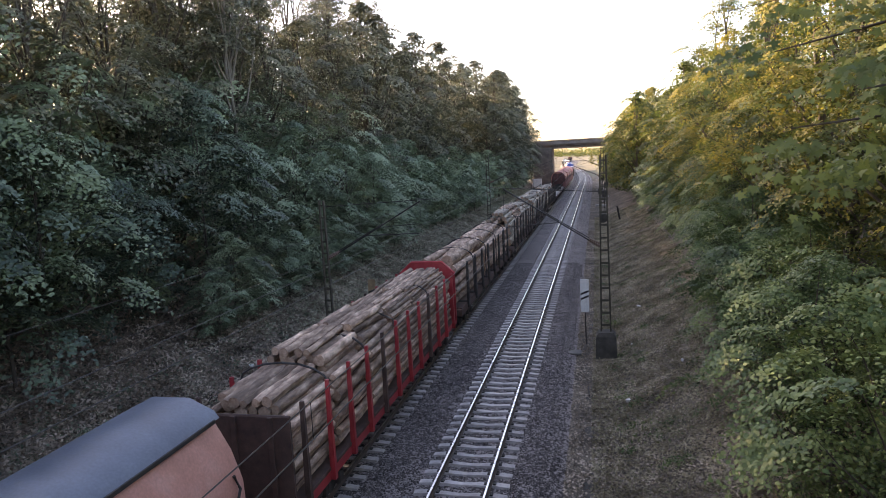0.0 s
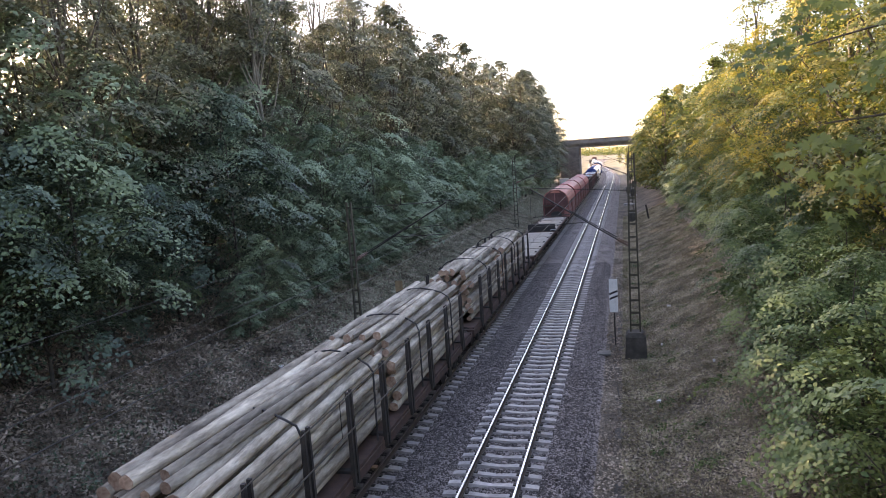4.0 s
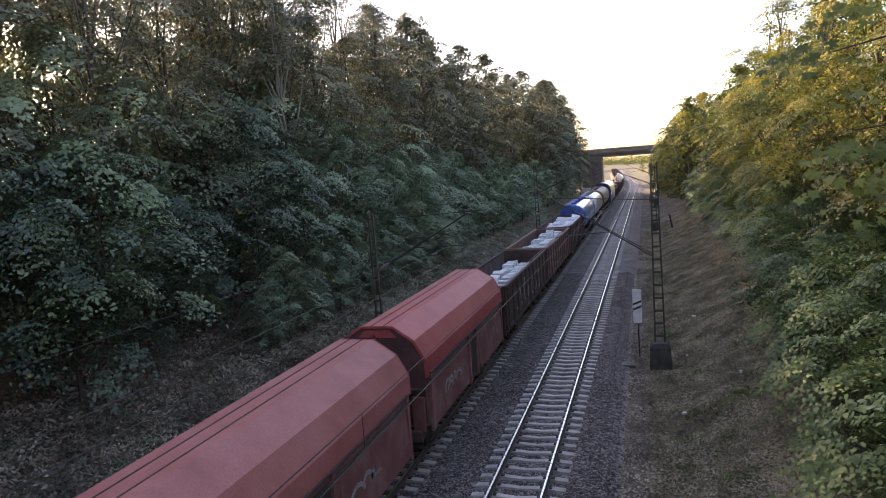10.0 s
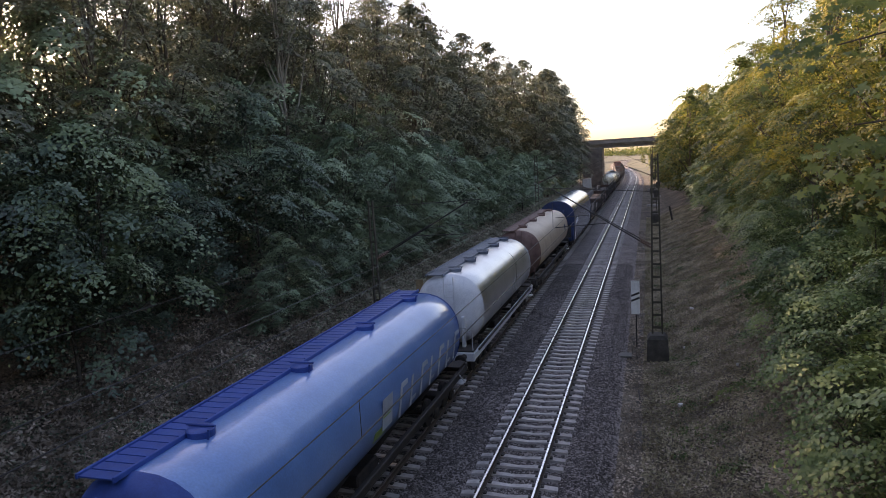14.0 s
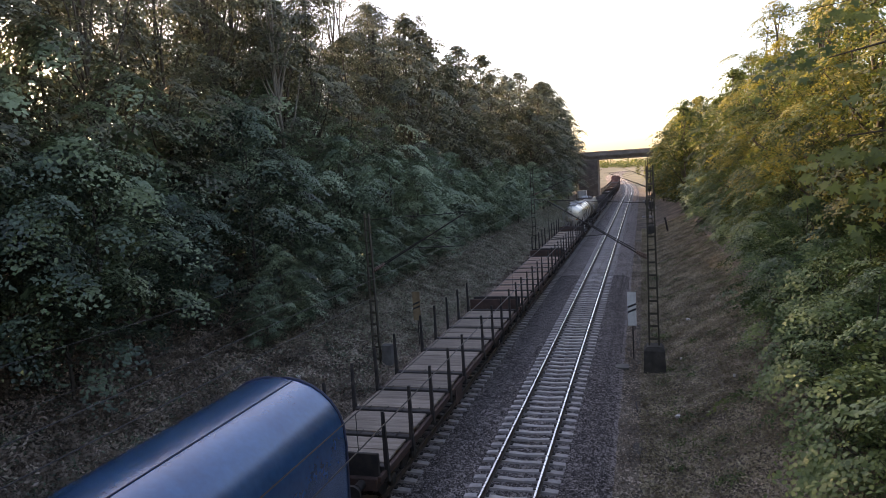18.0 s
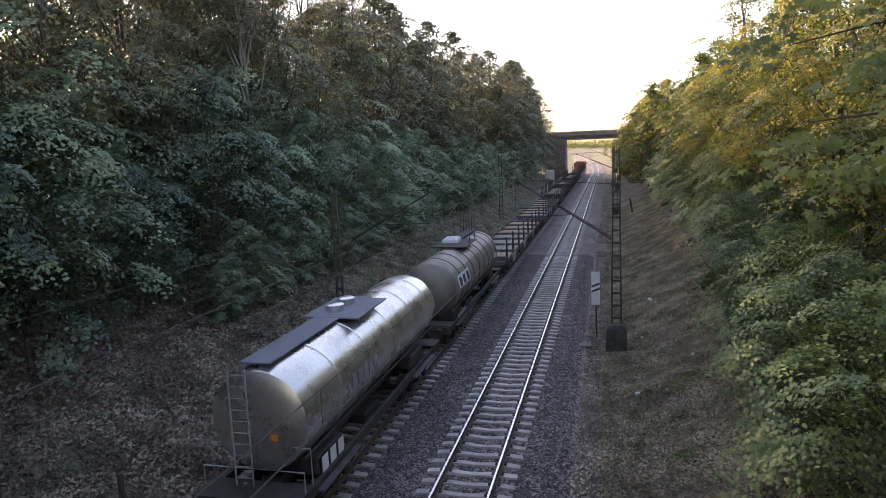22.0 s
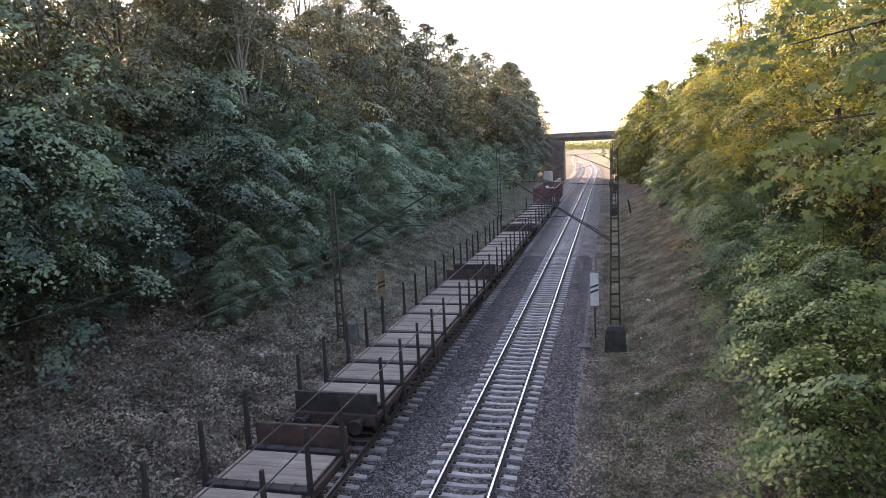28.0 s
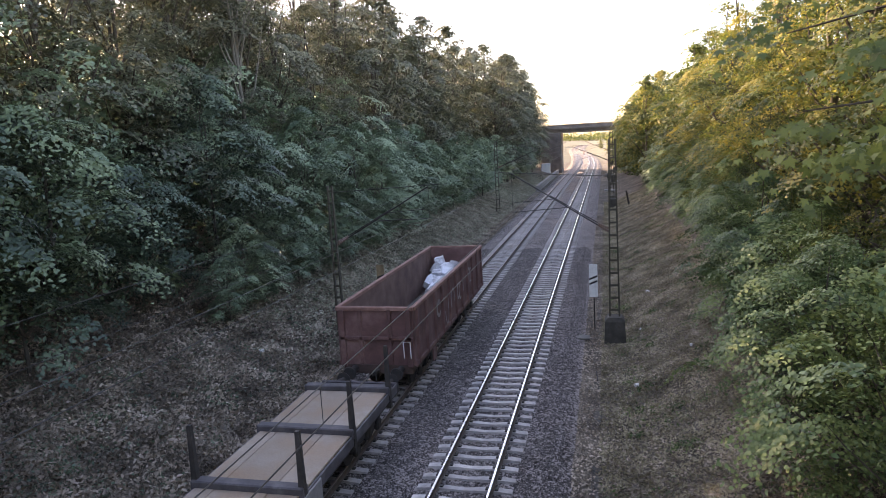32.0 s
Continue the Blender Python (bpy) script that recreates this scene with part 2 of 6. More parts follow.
M["plaster"] = surface("plaster", ((0.24, 0.21, 0.18), (0.31, 0.28, 0.24), (0.38, 0.34, 0.3)), 0.9, scale=0.5, fine=10, bump=0.1)
M["far_field"] = surface("far_field", ((0.055, 0.06, 0.038), (0.085, 0.085, 0.058), (0.13, 0.12, 0.088)), 0.95, scale=0.05, fine=1.5, bump=0)
M["steel_dark"] = surface("steel_dark", ((0.03, 0.028, 0.027), (0.05, 0.045, 0.042), (0.085, 0.07, 0.06)), 0.75, 0.2, scale=3, fine=50, bump=0.15)
M["steel_brown"] = surface("steel_brown", ((0.055, 0.035, 0.03), (0.09, 0.055, 0.045), (0.14, 0.085, 0.065)), 0.8, 0.1, scale=2.5, fine=40, bump=0.2)
M["red_paint"] = surface("red_paint", ((0.3, 0.025, 0.032), (0.42, 0.035, 0.042), (0.48, 0.07, 0.07)), 0.5, scale=2, fine=40, bump=0.08)
M["hopper_red"] = surface("hopper_red", ((0.29, 0.045, 0.045), (0.39, 0.07, 0.066), (0.45, 0.11, 0.1)), 0.5, scale=0.7, fine=25, bump=0.06, vary=0.16, spec=0.5)
M["hopper_salmon"] = surface("hopper_salmon", ((0.36, 0.11, 0.08), (0.46, 0.16, 0.12), (0.52, 0.22, 0.17)), 0.55, scale=0.7, fine=25, bump=0.06)
M["hopper_pale"] = surface("hopper_pale", ((0.36, 0.1, 0.09), (0.46, 0.145, 0.13), (0.52, 0.2, 0.18)), 0.55, scale=0.7, fine=25, bump=0.06)
# hopper_side darkened for the wagon ends: their shade is in the colour
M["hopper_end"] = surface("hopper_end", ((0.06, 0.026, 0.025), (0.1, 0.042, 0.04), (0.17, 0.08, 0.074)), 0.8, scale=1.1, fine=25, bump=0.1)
M["plank_red"] = surface("plank_red", ((0.18, 0.115, 0.085), (0.3, 0.2, 0.148), (0.41, 0.29, 0.222)), 0.85, scale=2, fine=35, bump=0.3, stretch=(0.3, 2.5, 1), vary=0.2)
M["hopper_side"] = surface("hopper_side", ((0.17, 0.06, 0.055), (0.26, 0.1, 0.09), (0.36, 0.19, 0.17)), 0.75, scale=1.1, fine=25, bump=0.1, vary=0.15)
M["gondola"] = surface("gondola", ((0.05, 0.03, 0.027), (0.085, 0.05, 0.044), (0.14, 0.088, 0.076)), 0.8, scale=1.3, fine=30, bump=0.2, vary=0.2)
M["gondola_red"] = surface("gondola_red", ((0.09, 0.043, 0.04), (0.14, 0.069, 0.062), (0.22, 0.13, 0.118)), 0.75, scale=1.3, fine=30, bump=0.15)
M["rust_in"] = surface("rust_in", ((0.1, 0.056, 0.046), (0.16, 0.095, 0.078), (0.23, 0.15, 0.128)), 0.85, scale=1.2, fine=25, bump=0.2)
M["rim_rust"] = surface("rim_rust", ((0.16, 0.08, 0.065), (0.24, 0.125, 0.1), (0.34, 0.2, 0.165)), 0.75, scale=2.0, fine=30, bump=0.15)
M["gondola_in"] = surface("gondola_in", ((0.08, 0.068, 0.058), (0.13, 0.11, 0.096), (0.2, 0.175, 0.155)), 0.85, scale=1.2, fine=25, bump=0.2)
M["bale"] = surface("bale", ((0.42, 0.43, 0.45), (0.68, 0.69, 0.72), (0.86, 0.87, 0.9)), 0.45, 0.1, scale=6, fine=24, bump=1.0, vary=0.3)
M["pale_blue"] = surface("pale_blue", ((0.08, 0.21, 0.5), (0.105, 0.255, 0.57), (0.15, 0.31, 0.62)), 0.34, scale=0.7, fine=20, bump=0.015, rough_var=0.05, spec=0.8)
M["deep_blue"] = surface("deep_blue", ((0.015, 0.05, 0.22), (0.02, 0.07, 0.3), (0.035, 0.1, 0.36)), 0.5, scale=2, fine=30, bump=0.05)
M["tarp_blue"] = surface("tarp_blue", ((0.014, 0.085, 0.22), (0.02, 0.115, 0.28), (0.034, 0.15, 0.33)), 0.22, 0.2, scale=0.8, fine=8, bump=0.04, rough_var=0.05, spec=0.9)
M["tarp_blue"].node_tree.nodes["Principled BSDF"].inputs["Coat Weight"].default_value = 1.0
M["tarp_blue"].node_tree.nodes["Principled BSDF"].inputs["Coat Roughness"].default_value = 0.2
M["pale_blue"].node_tree.nodes["Principled BSDF"].inputs["Coat Weight"].default_value = 0.8
M["navy"] = surface("navy", ((0.01, 0.026, 0.085), (0.015, 0.038, 0.125), (0.028, 0.06, 0.17)), 0.55, scale=2, fine=30, bump=0.08)
M["silver"] = surface("silver", ((0.5, 0.5, 0.5), (0.62, 0.62, 0.61), (0.7, 0.7, 0.69)), 0.3, 0.9, scale=0.8, fine=15, bump=0.04, rough_var=0.08)
M["tank_steel"] = surface("tank_steel", ((0.54, 0.52, 0.48), (0.7, 0.68, 0.64), (0.8, 0.78, 0.74)), 0.28, 0.92, scale=0.9, fine=15, bump=0.03, rough_var=0.08)
M["white_paint"] = surface("white_paint", ((0.5, 0.52, 0.55), (0.62, 0.64, 0.67), (0.72, 0.74, 0.76)), 0.5, scale=1.5, fine=25, bump=0.04)
M["beige"] = surface("beige", ((0.42, 0.31, 0.22), (0.54, 0.42, 0.31), (0.62, 0.51, 0.4)), 0.5, scale=0.7, fine=20, bump=0.03)
M["brown_top"] = surface("brown_top", ((0.1, 0.055, 0.045), (0.16, 0.09, 0.075), (0.22, 0.14, 0.12)), 0.75, scale=2, fine=30, bump=0.15)
M["grey_tank"] = surface("grey_tank", ((0.09, 0.078, 0.062), (0.18, 0.158, 0.128), (0.29, 0.26, 0.215)), 0.45, 0.2, scale=0.7, fine=20, bump=0.06, stretch=(1, 1.6, 0.35))
M["dull_tank"] = surface("dull_tank", ((0.06, 0.052, 0.042), (0.09, 0.08, 0.068), (0.13, 0.115, 0.1)), 0.6, 0.1, scale=1.5, fine=30, bump=0.1)
M["pink_paint"] = surface("pink_paint", ((0.42, 0.19, 0.145), (0.53, 0.25, 0.195), (0.58, 0.32, 0.265)), 0.55, scale=1.0, fine=20, bump=0.03)
M["grey_roof"] = surface("grey_roof", ((0.085, 0.105, 0.14), (0.115, 0.14, 0.18), (0.16, 0.19, 0.235)), 0.45, scale=0.8, fine=20, bump=0.04)
M["plank_grey"] = surface("plank_grey", ((0.25, 0.215, 0.175), (0.36, 0.32, 0.27), (0.46, 0.42, 0.36)), 0.85, scale=1.3, fine=35, bump=0.2, stretch=(0.3, 2.5, 1), vary=0.05)
M["plank_brown"] = surface("plank_brown", ((0.17, 0.132, 0.104), (0.27, 0.22, 0.178), (0.39, 0.33, 0.275)), 0.85, scale=2, fine=35, bump=0.3, stretch=(0.3, 2.5, 1), vary=0.2)
M["deck_tan"] = surface("deck_tan", ((0.31, 0.2, 0.125), (0.31, 0.24, 0.18), (0.37, 0.315, 0.265)), 0.7, scale=0.6, fine=25, bump=0.1, vary=0.08)
M["deck_rust"] = surface("deck_rust", ((0.4, 0.2, 0.085), (0.36, 0.235, 0.145), (0.33, 0.26, 0.2)), 0.7, scale=0.8, fine=25, bump=0.12, vary=0.08)
M["panel_pale"] = surface("panel_pale", ((0.2, 0.19, 0.185), (0.29, 0.275, 0.265), (0.38, 0.365, 0.35)), 0.7, scale=1.5, fine=25, bump=0.1)
M["sill_blue"] = surface("sill_blue", ((0.05, 0.045, 0.05), (0.085, 0.078, 0.084), (0.15, 0.135, 0.138)), 0.65, scale=2, fine=30, bump=0.1)
M["log_bark"] = surface("log_bark", ((0.1, 0.066, 0.048), (0.37, 0.255, 0.188), (0.8, 0.62, 0.48)), 0.85, scale=4.5, fine=26, bump=0.9, stretch=(1, 0.3, 1), vary=0.45)
M["log_pale"] = surface("log_pale", ((0.13, 0.105, 0.08), (0.39, 0.335, 0.265), (0.68, 0.61, 0.5)), 0.85, scale=4.0, fine=26, bump=0.7, stretch=(1, 0.22, 1), vary=0.36)
M["log_end"] = surface("log_end", ((0.26, 0.15, 0.1), (0.42, 0.28, 0.2), (0.58, 0.43, 0.32)), 0.88, scale=8, fine=60, bump=0.2, vary=0.3)
M["mark_white"] = surface("mark_white", ((0.6, 0.6, 0.6), (0.68, 0.68, 0.68), (0.75, 0.75, 0.75)), 0.6, bump=0.02)
M["mark_faded"] = surface("mark_faded", ((0.34, 0.4, 0.48), (0.42, 0.48, 0.55), (0.5, 0.55, 0.6)), 0.5, bump=0.02)
M["mark_green"] = surface("mark_green", ((0.2, 0.32, 0.06), (0.27, 0.4, 0.08), (0.33, 0.45, 0.12)), 0.6, bump=0.02)
M["graffiti"] = surface("graffiti", ((0.2, 0.165, 0.165), (0.3, 0.26, 0.26), (0.4, 0.36, 0.36)), 0.7, scale=3, bump=0.03)
M["mark_dark"] = surface("mark_dark", ((0.02, 0.03, 0.06), (0.03, 0.04, 0.08), (0.05, 0.06, 0.1)), 0.6, bump=0.02)
M["yellow_box"] = surface("yellow_box", ((0.4, 0.34, 0.12), (0.5, 0.43, 0.17), (0.58, 0.5, 0.24)), 0.7, scale=1, bump=0.05)
M["orange_plate"] = surface("orange_plate", ((0.55, 0.2, 0.04), (0.65, 0.26, 0.05), (0.7, 0.32, 0.08)), 0.5, bump=0.02)
M["strap"] = surface("strap", ((0.03, 0.028, 0.028), (0.045, 0.042, 0.042), (0.07, 0.065, 0.063)), 0.7, bump=0)

# ---- mesh building ----
class MB:
    """Collects faces for one mesh."""

    def __init__(self):
        self.v, self.f, self.k = [], [], []

    def add(self, verts, faces, k=0):
        n = len(self.v)
        self.v += [tuple(p) for p in verts]
        self.f += [tuple(n + i for i in q) for q in faces]
        self.k += [k] * len(faces)
        return self

    def box(self, cx, cy, cz, sx, sy, sz, c=None, k=0, m=None):
        """A block with chamfered edges: centre and full sizes."""
        X, Y, Z = sx / 2, sy / 2, sz / 2
        if c is None:
            c = min(0.012, 0.2 * min(X, Y, Z))
        vs, idx = [], {}
        for a in (-1, 1):
            for b in (-1, 1):
                for d in (-1, 1):
                    for w, p in enumerate(((a * X, b * (Y - c), d * (Z - c)), (a * (X - c), b * Y, d * (Z - c)),
                                           (a * (X - c), b * (Y - c), d * Z))):
                        idx[a, b, d, w] = len(vs)
                        vs.append(p)
        fs = []
        for s in (-1, 1):
            fs.append([idx[s, -1, -1, 0], idx[s, 1, -1, 0], idx[s, 1, 1, 0], idx[s, -1, 1, 0]])
            fs.append([idx[-1, s, -1, 1], idx[1, s, -1, 1], idx[1, s, 1, 1], idx[-1, s, 1, 1]])
            fs.append([idx[-1, -1, s, 2], idx[1, -1, s, 2], idx[1, 1, s, 2], idx[-1, 1, s, 2]])
        for p in (-1, 1):
            for q in (-1, 1):
                fs.append([idx[p, q, -1, 0], idx[p, q, 1, 0], idx[p, q, 1, 1], idx[p, q, -1, 1]])
                fs.append([idx[p, -1, q, 0], idx[p, 1, q, 0], idx[p, 1, q, 2], idx[p, -1, q, 2]])
                fs.append([idx[-1, p, q, 1], idx[1, p, q, 1], idx[1, p, q, 2], idx[-1, p, q, 2]])
                for r in (-1, 1):
                    fs.append([idx[p, q, r, 0], idx[p, q, r, 1], idx[p, q, r, 2]])
        t = Matrix.Translation((cx, cy, cz)) @ (m if m is not None else Matrix())
        return self.add([t @ Vector(p) for p in vs], fs, k)

    def tube(self, pts, r, n=8, k=0, cap=True, kcap=None):
        """A round bar through points; r may be a list."""
        pts = [Vector(p) for p in pts]
        rs = r if isinstance(r, (list, tuple)) else [r] * len(pts)
        vs, fs = [], []
        ref = None
        for i, p in enumerate(pts):
            d = (pts[min(i + 1, len(pts) - 1)] - pts[max(i - 1, 0)]).normalized()
            if ref is None:
                ref = Vector((0, 0, 1)) if abs(d.z) < 0.9 else Vector((1, 0, 0))
            s = d.cross(ref).normalized()
            u = s.cross(d)
            for j in range(n):
                a = 2 * math.pi * j / n
                vs.append(p + (s * math.cos(a) + u * math.sin(a)) * rs[i])
        for i in range(len(pts) - 1):
            for j in range(n):
                fs.append((i * n + j, i * n + (j + 1) % n, (i + 1) * n + (j + 1) % n, (i + 1) * n + j))
        self.add(vs, fs, k)
        if cap:
            b = len(self.v) - len(vs)
            self.f += [tuple(b + j for j in range(n)), tuple(b + (len(pts) - 1) * n + j for j in range(n))]
            self.k += [k if kcap is None else kcap] * 2
        return self

    def prism(self, prof, y0, y1, k=0, caps=True, closed=True, seg=1):
        """A profile of (x, z) drawn along y."""
        n = len(prof)
        vs = []
        for i in range(seg + 1):
            y = y0 + (y1 - y0) * i / seg
            vs += [(x, y, z) for x, z in prof]
        fs = []
        for i in range(seg):
            for j in range(n if closed else n - 1):
                q = (j + 1) % n
                fs.append((i * n + j, i * n + q, (i + 1) * n + q, (i + 1) * n + j))
        if caps:
            fs += [tuple(range(n)), tuple(seg * n + j for j in range(n))]
        return self.add(vs, fs, k)

    def rings(self, rows, k=0, caps=True):
        """Closed loops of equal count, joined one after another."""
        n = len(rows[0])
        vs = [p for r in rows for p in r]
        fs = []
        for i in range(len(rows) - 1):
            for j in range(n):
                q = (j + 1) % n
                fs.append((i * n + j, i * n + q, (i + 1) * n + q, (i + 1) * n + j))
        if caps:
            fs += [tuple(range(n)), tuple((len(rows) - 1) * n + j for j in range(n))]
        return self.add(vs, fs, k)

    def mesh(self, name, mats, smooth=0.0):
        me = bpy.data.meshes.new(name)
        me.from_pydata(self.v, [], self.f)
        for mt in mats:
            me.materials.append(M[mt])
        bm = bmesh.new()
        bm.from_mesh(me)
        bmesh.ops.recalc_face_normals(bm, faces=bm.faces)
        bm.to_mesh(me)
        bm.free()
        if any(self.k):
            me.polygons.foreach_set("material_index", self.k)
        if smooth:
            me.polygons.foreach_set("use_smooth", [True] * len(me.polygons))
            me.set_sharp_from_angle(angle=radians(smooth))
        return me


def thing(name, label, category, group="", kind=""):
    return tagged(new(name), label, category, group, kind)


def part(name, mb, mats, parent, label="", smooth=0.0, at=None):
    """Links one mesh as a part of a thing or of a part."""
    me = mb if isinstance(mb, bpy.types.Mesh) else mb.mesh(name, mats if isinstance(mats, (list, tuple)) else [mats], smooth)
    ob = new(name, me)
    ob.parent = parent
    if at is not None:
        ob.matrix_basis = at
    return tagged(ob, label)


def solo(name, mb, mats, label, category="", group="", kind="", smooth=0.0):
    me = mb.mesh(name, mats if isinstance(mats, (list, tuple)) else [mats], smooth)
    return tagged(new(name, me), label, category, group, kind)


def smoothstep(s):
    s = min(1.0, max(0.0, s))
    return s * s * (3 - 2 * s)


def bend(y):
    """Sideways swing of the line beyond the far bridge."""
    return -12.5 * smoothstep((y - 190) / 300)


def heading(y):
    return math.degrees(math.atan2(-(bend(y + 0.5) - bend(y - 0.5)), 1.0))

# ---- ground, track bed, tracks ----
def cut_depth(y):
    return 1 - 0.85 * smoothstep((y - 176) / 30)


def gz(x, y):
    """Height of the ground: a cutting with banks on both sides that opens beyond the far bridge."""
    xr = x - bend(y)
    if xr < -8.6:
        # extra slope behind the shrubs is unseen; it stops the low sun
        z = min(0.36 * (-8.6 - xr) + 0.15 * max(0.0, -16.6 - xr), 12.5)
    elif xr > 4.6:
        z = min(0.4 * (xr - 4.6), 6.4)
    else:
        z = 0.0
    bump = 0.0
    if -40 < xr < 40 and -20 < y < 200:
        bump = 0.16 * noise.noise((x * 0.35, y * 0.35, 1.7)) + 0.07 * noise.noise((x * 1.1, y * 1.1, 4.2))
        bump *= smoothstep((abs(xr + 2) - 5.6) / 2)
    return -0.52 + z * cut_depth(y) + bump


def axis(stops):
    out = []
    for a, b, step in stops:
        n = max(1, round((b - a) / step))
        out += [a + (b - a) * i / n for i in range(n)]
    return out + [stops[-1][1]]


gx = axis([(-1800, -200, 400), (-200, -40, 20), (-40, -20, 2.5), (-20, 13, 0.6), (13, 40, 3), (40, 200, 20), (200, 1800, 400)])
gy = axis([(-400, -20, 40), (-20, 5, 5), (5, 60, 0.8), (60, 200, 3), (200, 600, 20), (600, 3000, 400)])
gb = MB()
gv = [(x, y, gz(x, y)) for y in gy for x in gx]
nx = len(gx)
gf, gk = [], []
for j in range(len(gy) - 1):
    for i in range(nx - 1):
        gf.append((j * nx + i, j * nx + i + 1, (j + 1) * nx + i + 1, (j + 1) * nx + i))
        gk.append(1 if gy[j] > 230 else 0)
gb.v, gb.f, gb.k = gv, gf, gk
ground = solo("ground", gb, ["soil", "far_field"], "shaded railway cutting floor and banks of brown soil and litter", "ground", kind="structure", smooth=60)

YS = axis([(-60, 190, 5), (190, 620, 6)])


def swept(mb, prof, xc, k=0, ktop=None, top=None):
    """A profile swept along the line, with its bend."""
    n = len(prof)
    vs = [(xc + bend(y) + px, y, pz) for y in YS for px, pz in prof]
    fs, ks = [], []
    for i in range(len(YS) - 1):
        for j in range(n):
            q = (j + 1) % n
            fs.append((i * n + j, i * n + q, (i + 1) * n + q, (i + 1) * n + j))
            ks.append(ktop if ktop is not None and j in top else k)
    base = len(mb.v)
    mb.v += vs
    mb.f += [tuple(base + a for a in f) for f in fs]
    mb.k += ks
    return mb


bed = MB()
bx = axis([(-S - 3.0, -S - 2.0, 0.5), (-S - 2.0, 2.2, 0.22), (2.2, 3.0, 0.4)])
by = axis([(-60, 8, 6), (8, 50, 0.3), (50, 190, 3), (190, 620, 10)])


def bed_z(x, y):
    e = max(0.0, x - 2.15, -S - 2.1 - x)
    z = -0.262 - 0.42 * e
    if 8 <= y <= 50:
        z += 0.03 * noise.noise((x * 5, y * 5, 0)) + 0.02 * noise.noise((x * 1.3, y * 1.3, 8))
    gap = abs(x + S / 2)
    if gap < 0.75:
        z += 0.03 * (1 - gap / 0.75)
    return z


bed.v = [(x + bend(y), y, bed_z(x, y)) for y in by for x in bx]
nb = len(bx)
bed.f = [(j * nb + i, j * nb + i + 1, (j + 1) * nb + i + 1, (j + 1) * nb + i) for j in range(len(by) - 1) for i in range(nb - 1)]
bed.k = [0] * len(bed.f)
solo("track_bed", bed, "ballast", "bed of grey crushed stone under both tracks", "ballast", kind="structure", smooth=50)

# rails: head, web and foot
RAIL = [(-0.035, -0.012), (-0.026, 0.0), (0.026, 0.0), (0.035, -0.012), (0.034, -0.045), (0.009, -0.06), (0.009, -0.145),
        (0.07, -0.16), (0.07, -0.172), (-0.07, -0.172), (-0.07, -0.16), (-0.009, -0.145), (-0.009, -0.06), (-0.034, -0.045)]


def sleeper_mesh(name, plain=False):
    mb = MB()
    cut = [(-1.3, -0.215, 0.12), (-0.95, -0.185, 0.12), (-0.42, -0.195, 0.105), (0.0, -0.225, 0.09), (0.42, -0.195, 0.105), (0.95, -0.185, 0.12), (1.3, -0.215, 0.12)]
    if plain:
        cut = [cut[0], cut[3], cut[6]]
    mb.rings([[(x, -h - 0.02, -0.36), (x, -h + 0.012, zt), (x, h - 0.012, zt), (x, h + 0.02, -0.36)] for x, zt, h in cut])
    if not plain:
        for r in (-0.75, 0.75):                  # rail fastenings
            for s in (-1, 1):
                x = r + s * 0.125
                mb.rings([[(x - 0.05, y, -0.19), (x - 0.04, y, -0.15), (x + 0.04, y, -0.15), (x + 0.05, y, -0.19)] for y in (-0.06, 0.06)], k=1)
    return mb.mesh(name, ["sleeper", "steel_dark"])


track_r = thing("railway_track", "railway track with polished rails on pale concrete sleepers", "track", "railway tracks", "structure")
track_l = thing("railway_track", "railway track with dull brown rails on concrete sleepers", "track", "railway tracks", "structure")
SLEEPER = sleeper_mesh("sleeper")
PLAIN = sleeper_mesh("plain_sleeper", True)
for tr, xc, phase, topm, near in ((track_r, 0.0, 16.19, "rail_top", 290), (track_l, -S, 15.61, "rail_rust", 170)):
    for s in (-0.75, 0.75):
        part("rail", swept(MB(), RAIL, xc + s, 0, 1, (0, 1, 2)), ["rail_side", topm], tr, smooth=40)
    y = phase - 0.6 * 12
    far = MB()
    proto = [tuple(v.co) for v in PLAIN.vertices]
    pf = [tuple(p.vertices) for p in PLAIN.polygons]
    pk = [p.material_index for p in PLAIN.polygons]
    k = 0
    while y < 330:
        if k < near:
            part("sleeper", SLEEPER, None, tr, at=pose(xc + bend(y), y + random.uniform(-0.015, 0.015), random.uniform(-0.004, 0.004), 0, 0, random.uniform(-0.5, 0.5)))
        else:
            n0 = len(far.v)
            far.v += [(a + xc + bend(y), b + y, c) for a, b, c in proto]
            far.f += [tuple(n0 + i for i in f) for f in pf]
            far.k += pk
        y += 0.6
        k += 1
    tagged(part("far_sleepers", far, ["sleeper", "steel_dark"], tr), kind="stuff")

# loose crushed stones, thickest near the bridge
rs = np.random.default_rng(5)
OCT = np.array([(1, 0, -0.4), (-1, 0, -0.4), (0, 1, -0.4), (0, -1, -0.4), (0, 0, 0.8)], float)
OCF = np.array([(0, 2, 4), (2, 1, 4), (1, 3, 4), (3, 0, 4)])


def scatter_mesh(name, verts, faces, mat):
    me = bpy.data.meshes.new(name)
    me.from_pydata(verts, [], faces)
    me.materials.append(M[mat])
    return me


